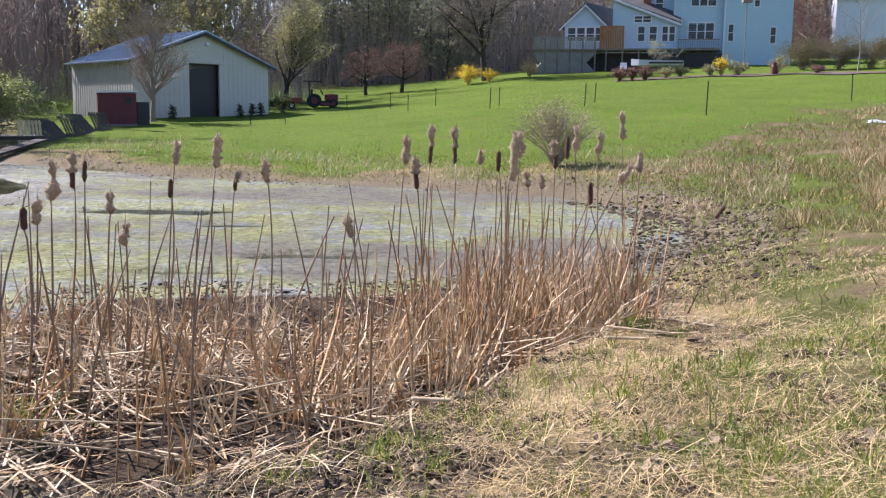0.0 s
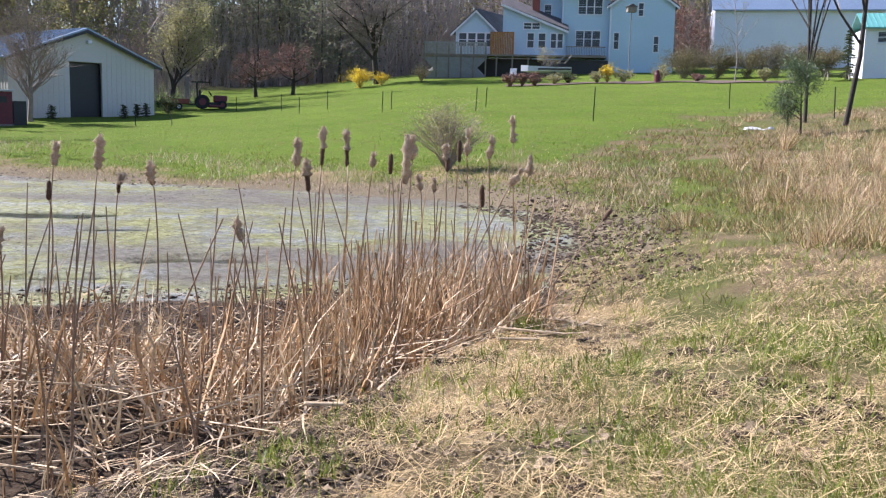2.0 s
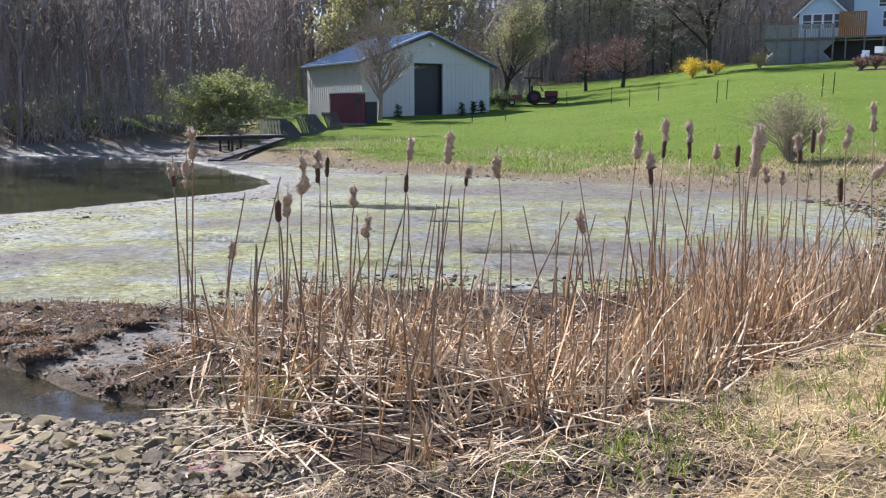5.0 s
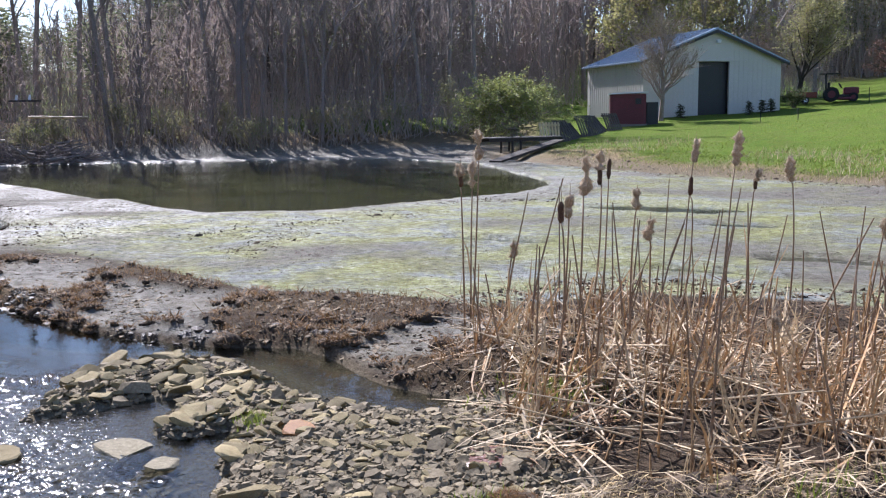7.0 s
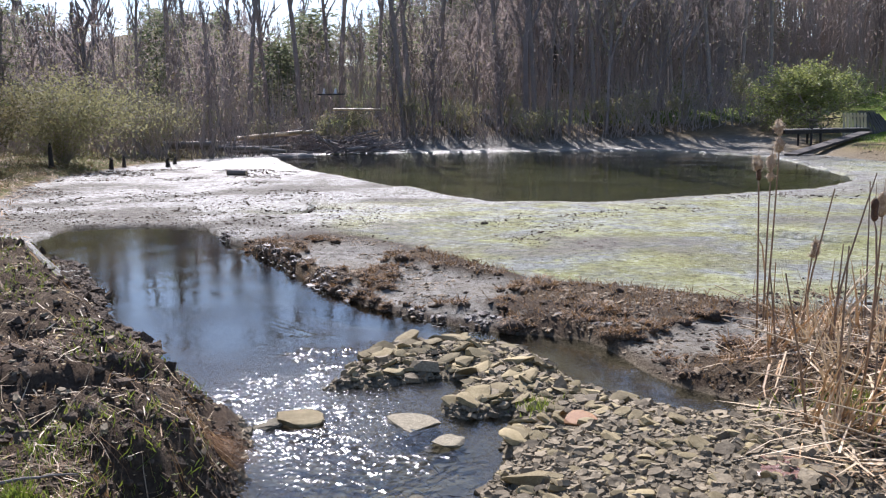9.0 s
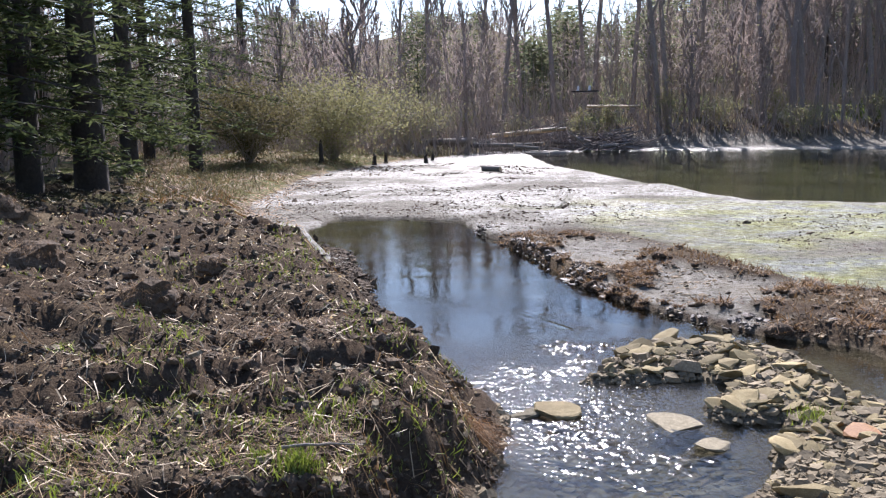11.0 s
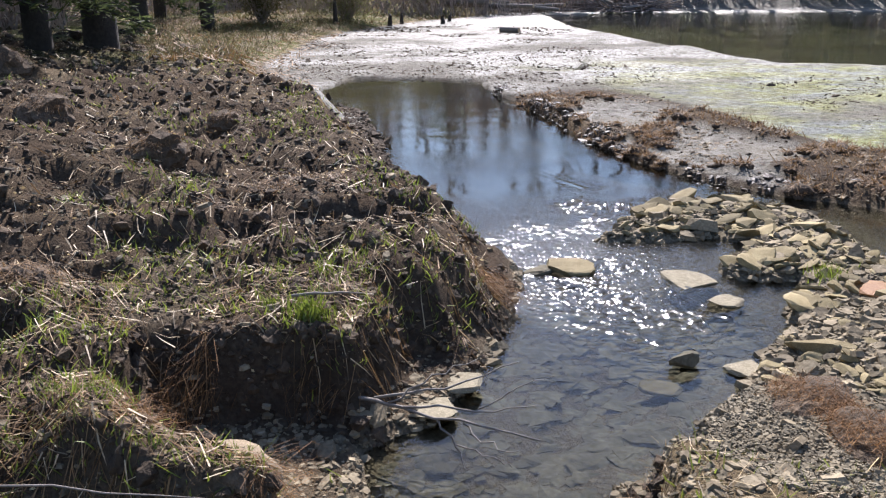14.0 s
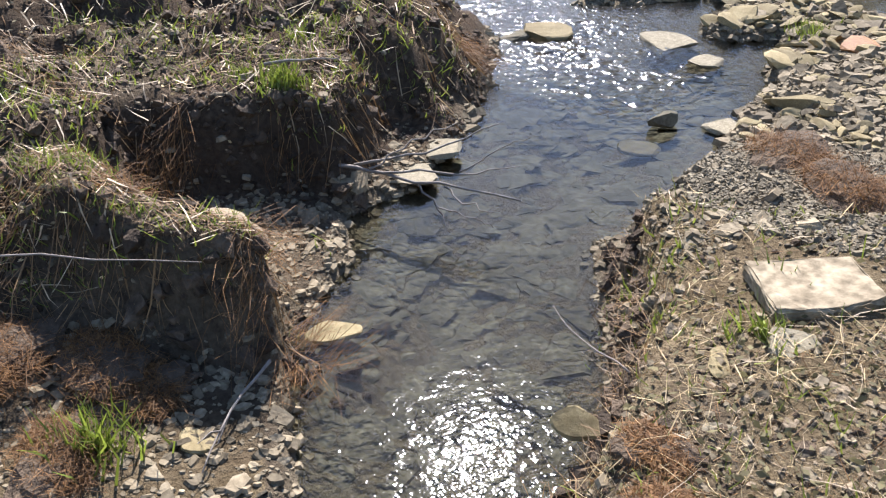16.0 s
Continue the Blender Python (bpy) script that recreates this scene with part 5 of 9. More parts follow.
def house():
    # the origin is the near corner of the gabled block, at the ground; the front runs along x
    x, y = P(16.03, 88.0)
    z = 1.75 + 88 * math.tan(radians(3.37))
    t = thing("house", frame_from(x, y, z, 0.978, -0.208), "two-storey pale blue clapboard house with porch, deck and grey roofs", "house")
    W, H, PK = 5.65, 5.9, 7.9
    bm = prism(bmesh.new(), [(0, -1.5), (W, -1.5), (W, H), (W / 2, PK), (0, H)], 8.0)
    clapboards(part("wall", bm, BLUEWALL, t, "pale blue clapboard gable wall"), BLUEWALL, 0, W, 0, 0.6, H)
    for s in (-1, 1):
        xo, zo = W / 2 + s * (W / 2 + 0.35), H - 0.25
        part("roof", prism(bmesh.new(), [(W / 2, PK + 0.02), (xo, zo), (xo, zo + 0.14), (W / 2, PK + 0.18)], 8.6, Matrix.Translation((0, -0.35, 0))), SHINGLE, t)
        part("fascia", prism(bmesh.new(), [(W / 2, PK - 0.2), (xo, zo - 0.2), (xo, zo), (W / 2, PK + 0.02)], 0.06, Matrix.Translation((0, -0.38, 0))), WHITE, t, "white gable trim")
    window(t, 2.45, 0, 4.9, 0.4, 1.1, 1)
    window(t, 0.38, 0, 1.97, 0.4, 1.4, 1)
    window(t, 3.9, 0, 1.75, 0.4, 1.35, 1)
    part("corner_board", boxes((-0.06, 0.09, -0.06, -0.005, -0.2, H - 0.1)), WHITE, t)
    # middle block
    bm = boxes((-4.35, 0, 0.5, 7.0, -1.5, 6.5))
    clapboards(part("wall", bm, BLUEWALL, t, "pale blue clapboard wall"), BLUEWALL, -4.35, -0.07, 0.5, 1.6, 6.5)
    rot = Matrix(((0, 1, 0, -4.7), (1, 0, 0, 0), (0, 0, 1, 0), (0, 0, 0, 1)))
    part("roof", prism(bmesh.new(), [(0.15, 6.5), (3.7, 8.2), (3.7, 8.35), (0.15, 6.65)], 5.2, rot), SHINGLE, t)
    part("gutter", boxes((-4.7, 0.4, 0.05, 0.16, 6.42, 6.55)), WHITE, t)
    window(t, -2.85, 0.5, 5.05, 2.1, 1.3, 3)
    window(t, -3.0, 0.5, 2.15, 2.15, 1.4, 3)
    part("downpipe", beam(bmesh.new(), (-4.25, 0.42, 1.6), (-4.25, 0.42, 6.4), 0.05), WHITE, t)
    # back block with the chimney
    bm = boxes((-6.9, -4.35, 1.6, 7.0, -1.5, 7.4))
    clapboards(part("wall", bm, BLUEWALL, t, "pale blue clapboard wall"), BLUEWALL, -6.9, -4.35, 1.6, 4.0, 7.4)
    part("roof", prism(bmesh.new(), [(1.3, 7.3), (4.4, 9.2), (4.4, 9.35), (1.3, 7.45)], 2.9, Matrix(((0, 1, 0, -7.1), (1, 0, 0, 0), (0, 0, 1, 0), (0, 0, 0, 1)))), SHINGLE, t)
    window(t, -5.9, 1.6, 4.9, 0.6, 1.05, 1)
    window(t, -5.75, 1.6, 6.75, 0.35, 0.5, 1)
    part("chimney", boxes((-7.0, -6.35, 0.9, 1.55, 4.2, 8.6)), BRICKRED, t, "red brick chimney")
    # lean-to porch roof falling towards the deck
    bm = bmesh.new()
    tip_up = Matrix(((1, 0, 0, 0), (0, 1, 0, 0), (0, 0.4, 1, 0), (0, 0, 0, 1)))
    prism(bm, [(-9.8, 5.6), (-3.7, 3.4), (-3.7, 3.55), (-9.8, 5.75)], 2.6, Matrix.Translation((0, -0.8, 0)) @ tip_up)
    part("porch_roof", bm, SHINGLE, t, "grey shingled porch roof")
    part("fascia", prism(bmesh.new(), [(-9.8, 5.55), (-3.7, 3.2), (-3.7, 3.4), (-9.8, 5.75)], 0.06, Matrix.Translation((0, -0.86, 0))), WHITE, t)
    part("porch_wall", prism(bmesh.new(), [(-9.6, 1.3), (-4.0, 1.3), (-4.0, 3.45), (-9.6, 5.5)], 0.15, Matrix.Translation((0, -0.4, 0))), BLUEWALL, t)
    for wx, ww in ((-7.35, 0.55), (-6.35, 0.6), (-5.25, 0.45), (-4.65, 0.45)):
        window(t, wx, -0.4, 1.95, ww, 1.25, 1)
    window(t, -7.7, -0.4, 3.6, 1.4, 0.5, 2)
    # gabled sun room
    g0, g1, gy = -13.8, -10.2, -0.8
    gm = (g0 + g1) / 2
    bm = prism(bmesh.new(), [(g0, 0.9), (g1, 0.9), (g1, 3.3), (gm, 5.05), (g0, 3.3)], 0.2, Matrix.Translation((0, gy, 0)))
    part("wall", bm, BLUEWALL, t, "pale blue gabled sun room")
    part("side_wall", boxes((g1 - 0.15, g1, gy + 0.2, gy + 5.0, 0.9, 3.3)), BLUEWALL, t)
    part("side_wall", prism(bmesh.new(), [(g1, 1.0), (-7.7, 1.0), (-7.7, 3.2), (g1, 3.3)], 0.15, Matrix.Translation((0, 0.1, 0))), BLUEWALL, t)
    for s in (-1, 1):
        xo = gm + s * 2.25
        m = Matrix.Translation((0, gy - 0.35, 0))
        slant = Matrix(((1, 0.42, 0, 0), (0, 1, 0, 0), (0, 0, 1, 0), (0, 0, 0, 1)))
        part("roof", prism(bmesh.new(), [(gm, 5.1), (xo, 2.97), (xo, 3.11), (gm, 5.27)], 5.2, m @ slant), SHINGLE, t)
        part("fascia", prism(bmesh.new(), [(gm, 4.91), (xo, 2.77), (xo, 2.97), (gm, 5.1)], 0.06, Matrix.Translation((0, gy - 0.4, 0))), WHITE, t, "white gable trim")
    for i in range(4):
        window(t, g0 + 0.3 + i * 0.82, gy, 1.95, 0.66, 1.15, 1)
    # decks
    dx0, dx1, dy0, dy1 = -16.4, -10.8, -3.6, -0.85
    deck = part("deck", boxes((dx0, dx1, dy0, dy1, 0.9, 1.05)), WOODGREY, t, "weathered wooden deck")
    for i in range(6):
        px = dx0 + 0.1 + (dx1 - dx0 - 0.2) * i / 5
        part("post", boxes((px - 0.06, px + 0.06, dy0, dy0 + 0.12, -1.2, 2.1)), WOODGREY, deck)
    part("rail", boxes((dx0, dx1, dy0 - 0.03, dy0 + 0.12, 2.0, 2.09)), PALEWOOD, deck)
    for i in range(44):
        px = dx0 + (dx1 - dx0) * (i + 0.5) / 44
        part("baluster", boxes((px - 0.042, px + 0.042, dy0 + 0.02, dy0 + 0.06, 1.05, 2.0)), PALEWOOD, deck)
    lattice = part("lattice", boxes((dx0, dx1, dy0 + 0.13, dy0 + 0.15, -1.2, -1.0), (dx0, dx1, dy0 + 0.13, dy0 + 0.15, 0.75, 0.9)), WOODGREY, deck, "grey lattice skirt")
    for i in range(40):
        for s in (-1, 1):
            px = dx0 + 0.9 + (dx1 - dx0 - 1.8) * i / 39
            part("slat", beam(bmesh.new(), (px - s * 0.9, dy0 + 0.14 + s * 0.01, -1.0), (px + s * 0.9, dy0 + 0.14 + s * 0.01, 0.75), 0.055, sides=4), PALEWOOD, lattice)
    part("deck", boxes((-10.8, -4.1, -2.6, -0.45, 1.0, 1.15)), WOODGREY, t)
    for px in (-10.0, -8.6, -7.2, -5.8, -4.4):
        part("post", boxes((px - 0.06, px + 0.06, -2.55, -2.4, -1.2, 1.0)), WOODGREY, t)
    # near-black sheet standing for the shade beneath the decks
    part("under_deck_shade", boxes((-13.6, -0.1, -0.38, -0.2, -1.2, 0.9)), DARK, t)
    screen = part("privacy_screen", boxes((-10.6, -10.5, -2.5, -2.4, 1.15, 3.1), (-8.6, -8.5, -2.5, -2.4, 1.15, 3.1), (-10.6, -8.5, -2.5, -2.4, 3.0, 3.1)), CEDAR, t, "orange-brown wooden screen")
    for i in range(13):
        part("board", boxes((-10.5 + i * 0.15, -10.5 + i * 0.15 + 0.13, -2.48, -2.44, 1.15, 3.0)), CEDAR, screen)
    bm = bmesh.new()
    steps = part("steps", beam(beam(bm, (-4.0, -2.4, 1.15), (-5.2, -3.2, -0.3), 0.08), (-3.4, -2.4, 1.15), (-4.6, -3.2, -0.3), 0.08), WOODGREY, t, "wooden deck steps")
    for i in range(7):
        f = i / 6.5
        part("tread", boxes((-4.1 - 1.3 * f, -3.4 - 1.3 * f, -2.5 - 0.8 * f, -2.25 - 0.8 * f, 1.1 - 1.4 * f, 1.14 - 1.4 * f)), WOODGREY, steps)
    rail = part("rail", boxes((-3.9, -0.4, -0.9, -0.82, 2.0, 2.08), (-3.9, -0.4, -0.9, -0.82, 1.25, 1.33)), WOODGREY, t)
    for i in range(24):
        px = -3.85 + i * 0.148
        part("baluster", boxes((px - 0.02, px + 0.02, -0.88, -0.84, 1.3, 2.0)), WOODGREY, rail)
    part("deck", boxes((-4.1, -0.3, -1.0, 0.5, 1.1, 1.25)), WOODGREY, t)
    return t


house()


def white_barn():
    x, y = P(21.9, 98.0)
    z = 1.75 + 98 * math.tan(radians(3.9))
    t = thing("white_barn", frame_from(x, y, z, 0.95, -0.31), "long white board-sided barn with a blue-grey steel roof", "barn")
    W, H, D = 15.5, 5.0, 7.0
    wall = part("wall", boxes((0, W, 0, D, -1.5, H)), WHITE, t)
    for i in range(1, 52):
        part("batten", boxes((W * i / 52 - 0.02, W * i / 52 + 0.02, -0.02, 0.001, -0.5, H)), WHITE, wall)
    for i in range(1, 22):
        part("batten", boxes((-0.03, 0.001, D * i / 22 - 0.05, D * i / 22 + 0.05, -0.5, H)), WHITE, wall)
    rot = Matrix(((0, 1, 0, -0.3), (1, 0, 0, 0), (0, 0, 1, 0), (0, 0, 0, 1)))
    bm = prism(bmesh.new(), [(-0.4, H - 0.05), (3.5, H + 2.3), (3.5, H + 2.42), (-0.4, H + 0.07)], W + 0.6, rot)
    part("roof", bm, ROOFBLUE, t)
    part("roof", prism(bmesh.new(), [(3.5, H + 2.3), (7.4, H - 0.05), (7.4, H + 0.07), (3.5, H + 2.42)], W + 0.6, rot), ROOFBLUE, t)
    part("gable_wall", prism(bmesh.new(), [(0, H), (7, H), (3.5, H + 2.3)], 0.1, rot @ Matrix.Translation((0, 0.3, 0))), WHITE, t)


white_barn()


def garage():
    x, y = P(29.85, 73.0)
    z = 1.75 + 73 * math.tan(radians(3.4))
    t = thing("small_outbuilding", frame_from(x, y, z, 0.95, -0.31), "small white clapboard outbuilding with a green metal roof", "shed")
    bm = boxes((0, 5.4, 0, 4.0, -1.0, 3.0))
    clapboards(part("wall", bm, WHITE, t), WHITE, 0, 2.7, 0, 0.1, 3.0, pitch=0.18)
    rot = Matrix(((0, 1, 0, -0.25), (1, 0, 0, 0), (0, 0, 1, 0), (0, 0, 0, 1)))
    bm = prism(bmesh.new(), [(-0.35, 2.95), (2.0, 4.15), (2.0, 4.25), (-0.35, 3.05)], 6.0, rot)
    roof = part("roof", bm, TEAL, t, "green ribbed metal roof")
    for i in range(1, 18):
        part("rib", prism(bmesh.new(), [(-0.35, 3.05), (2.0, 4.25), (2.0, 4.29), (-0.35, 3.09)], 0.05, rot @ Matrix.Translation((0, 6.0 * i / 18, 0))), TEAL, roof)
    part("roof", prism(bmesh.new(), [(2.0, 4.15), (4.3, 2.95), (4.3, 3.05), (2.0, 4.25)], 6.0, rot), TEAL, t)
    window(t, 1.75, 0, 1.6, 0.7, 0.75, 1)
    window(t, 0.85, 0, 2.05, 0.7, 0.7, 1)


garage()


# ---- cattails
def cattail(x, y, dx, dy, top, head, kind):
    """One dry cattail: foot, lean, height of its top, length of its head. kind 0: gone to fluff, 1: still brown, 2: half and half."""
    rng = np.random.default_rng(int(abs(x * 971 + y * 733) * 10))
    z = height(x, y)
    words = ("fluffy buff seed head", "dense brown seed head", "half-shed seed head")[kind]
    t = thing("cattail", pose(x, y, z), "dry cattail stalk with a " + words, "cattail", "cattails by the pond")
    end = np.array([dx, dy, top - z])
    long = np.linalg.norm(end)
    bow = np.array([rng.normal(0, 0.025), rng.normal(0, 0.02), 0])
    u = np.linspace(0, 1, 7)
    pts = end[None] * u[:, None] + bow[None] * (np.sin(u * np.pi))[:, None] - np.array([[0, 0, 0.06]]) * (u[:, None] == 0)
    neck = 1 - head / long
    pts[-1] = end * neck + (pts[-2] - end * u[-2]) * 0.2
    r = np.linspace(0.0085, 0.0045, 7)
    part_np("stalk", tube(pts, r), STALK, t, smooth=True)
    way = end / long

    def spindle(name, a, b, rad, mat, fuzz):
        rows, cols = 11, 10
        p = []
        ref = np.cross(way, [0, 1, 0.2])
        ref /= np.linalg.norm(ref)
        oth = np.cross(way, ref)
        waist, nip = rng.uniform(0.25, 0.75), rng.uniform(0.05, 0.8)
        drift = np.cumsum(rng.normal(0, rad * fuzz * 0.13, (rows, 2)), axis=0)
        for i in range(rows):
            s = i / (rows - 1)
            w = rad * min(1.0, 1.5 * max(math.sin(math.pi * min(max(s, 0.03), 0.97)), 0.05) ** 0.5) * (1 + fuzz * rng.normal(0, 0.13))
            w *= 1 - fuzz * nip * math.exp(-((s - waist) / 0.13) ** 2)
            c = pts[-1] + way * (head * (a + (b - a) * s)) + ref * drift[i, 0] + oth * drift[i, 1]
            for j in range(cols):
                g = 2 * math.pi * j / cols
                p.append(c + (ref * math.cos(g) + oth * math.sin(g)) * w * (1 + fuzz * rng.normal(0, 0.24)))
        f = [[i * cols + j, i * cols + (j + 1) % cols, (i + 1) * cols + (j + 1) % cols, (i + 1) * cols + j] for i in range(rows - 1) for j in range(cols)]
        body = part_np(name, (p, f), mat, t, smooth=True)
        if fuzz > 0.5:
            k = 420
            at = np.array(p)[rng.integers(0, len(p), k)]
            core = pts[-1] + way * (head * (a + b) / 2)
            outw = (at - core)
            outw -= np.outer(outw @ way, way)
            tip = at + outw * rng.uniform(0.1, 0.6, k)[:, None] + rng.normal(0, 0.008, (k, 3))
            part_np("fluff", blades(at, tip, np.full(k, 0.0022), rng, 0.6), FLUFF, body)
    if kind == 0:
        spindle("seed_head", 0.0, 1.0, min(0.035, 0.02 + head * 0.06), FLUFF, 1.0)
    elif kind == 1:
        spindle("seed_head", 0.0, 0.95, 0.02, SEED, 0.3)
    else:
        spindle("seed_head", 0.0, 0.52, 0.019, SEED, 0.35)
        spindle("seed_head", 0.42, 1.0, 0.029, FLUFF, 1.0)
    spike = pts[-1] + way * head
    part_np("spike", frusta([spike - way * 0.02], [spike + way * rng.uniform(0.03, 0.09)], [0.003], [0.001], 4), STALK, t)
    if rng.random() < 0.45:
        a = pts[1] + (pts[2] - pts[1]) * rng.uniform(0, 1, 1)[0]
        tip = a + np.array([rng.normal(0, 0.12), rng.normal(0, 0.12), rng.uniform(0.15, 0.45)])
        part_np("leaf", blades([a], [tip], [0.007], rng), REED, t)
    return t


cattail(-2.37, 5.62, 0.03, 0.01, 1.49, 0.24, 0)
cattail(-2.72, 6.77, 0.06, 0.03, 1.48, 0.25, 2)
cattail(-2.98, 7.75, 0.04, 0.01, 1.39, 0.18, 1)
cattail(-2.30, 5.10, 0.02, 0.01, 1.26, 0.13, 1)
cattail(-2.65, 6.04, 0.04, 0.02, 1.21, 0.16, 0)
cattail(-2.09, 5.84, 0.03, 0.01, 1.28, 0.13, 0)
cattail(-1.94, 5.68, 0.02, 0.00, 1.11, 0.13, 0)
cattail(-2.18, 7.28, 0.07, 0.02, 1.28, 0.15, 1)
cattail(-2.54, 8.63, 0.10, 0.03, 1.53, 0.21, 0)
cattail(-2.06, 8.35, 0.07, 0.02, 1.60, 0.29, 0)
cattail(-1.85, 8.19, 0.05, 0.01, 1.29, 0.17, 2)
cattail(-1.42, 7.67, -0.02, 0.00, 1.42, 0.19, 0)
cattail(-0.55, 6.58, -0.11, -0.01, 1.08, 0.15, 0)
cattail(-0.41, 8.39, 0.08, 0.00, 1.61, 0.25, 0)
cattail(-0.14, 6.90, -0.07, 0.00, 1.48, 0.23, 2)
cattail(-0.19, 8.00, 0.09, 0.00, 1.71, 0.32, 2)
cattail(0.05, 8.30, 0.05, 0.00, 1.69, 0.32, 2)
cattail(0.18, 8.60, 0.16, -0.01, 1.49, 0.13, 0)
cattail(0.41, 7.59, 0.02, 0.00, 1.52, 0.17, 1)
cattail(0.55, 7.18, -0.03, 0.00, 1.67, 0.37, 0)
cattail(0.54, 7.98, 0.11, -0.01, 1.66, 0.21, 0)
cattail(0.84, 9.16, -0.03, 0.00, 1.27, 0.15, 0)
cattail(0.98, 9.35, -0.02, 0.00, 1.23, 0.14, 0)
cattail(0.98, 8.14, -0.03, 0.01, 1.59, 0.24, 2)
cattail(1.08, 8.53, 0.03, 0.00, 1.63, 0.21, 1)
cattail(1.29, 9.11, -0.05, 0.01, 1.72, 0.26, 0)
cattail(1.60, 9.67, -0.04, 0.01, 1.65, 0.23, 0)
cattail(1.17, 7.31, -0.03, 0.00, 1.30, 0.18, 1)
cattail(2.02, 10.41, -0.08, 0.01, 1.87, 0.30, 0)
cattail(0.84, 7.55, 0.61, -0.09, 1.43, 0.17, 0)
cattail(1.92, 9.41, 0.03, -0.01, 1.47, 0.21, 0)
cattail(-3.71, 6.69, 0.06, 0.03, 1.65, 0.24, 0)
cattail(-3.68, 6.6, 0.02, 0.02, 1.4, 0.2, 0)
cattail(-3.48, 6.13, -0.02, -0.01, 1.41, 0.17, 2)
cattail(-3.30, 6.45, 0.06, 0.03, 0.80, 0.12, 0)
cattail(-1.05, 5.50, -0.08, -0.01, 0.61, 0.08, 0)
cattail(1.40, 7.27, 1.00, 0.78, 1.06, 0.16, 1)


# ---- what grows and lies by the water
def polar_scatter(rng, k, az0, az1, r0, r1):
    """Places spread evenly over the log of the distance: dense near, sparse far."""
    az, r = np.radians(rng.uniform(az0, az1, k)), np.exp(rng.uniform(math.log(r0), math.log(r1), k))
    x, y = r * np.sin(az), r * np.cos(az)
    z, d = lie(x, y)
    return x, y, z, d


def field(rng, k, x0, x1, y0, y1):
    x, y = rng.uniform(x0, x1, k), rng.uniform(y0, y1, k)
    z, d = lie(x, y)
    return x, y, z, d


def lying(rng, x, y, z, lo, hi, width, lift=0.05, sink=0.0):
    k = len(x)
    a, ln = rng.uniform(0, 2 * np.pi, k), rng.uniform(lo, hi, k) * rng.uniform(0.6, 1, k)
    base = np.stack([x, y, z + rng.uniform(0.003, lift, k) - sink], 1)
    tx, ty = x + np.cos(a) * ln, y + np.sin(a) * ln
    tip = np.stack([tx, ty, np.maximum(lie(tx, ty)[0] + rng.uniform(0.004, lift, k), -0.02)], 1)
    return blades(base, tip, width * rng.uniform(0.6, 1.4, k), rng, 0.15)


def standing(rng, x, y, z, lo, hi, width, lean=0.35):
    k = len(x)
    h = rng.uniform(lo, hi, k) * rng.uniform(0.6, 1.0, k)
    base = np.stack([x, y, z - 0.01], 1)
    tip = base + np.stack([rng.normal(0, lean, k) * h, rng.normal(0, lean, k) * h, h], 1)
    return blades(base, tip, width * rng.uniform(0.7, 1.3, k), rng, 0.3)


def thick_reeds(x, y):
    """Where the reeds stand or lie thick: the bank's side, and the near half of the bed elsewhere."""
    return y + 0.5 * vnoise(x / 0.5, y / 0.5, 12) < 6.9 + 2.6 * step(x, -0.4, 0.8)


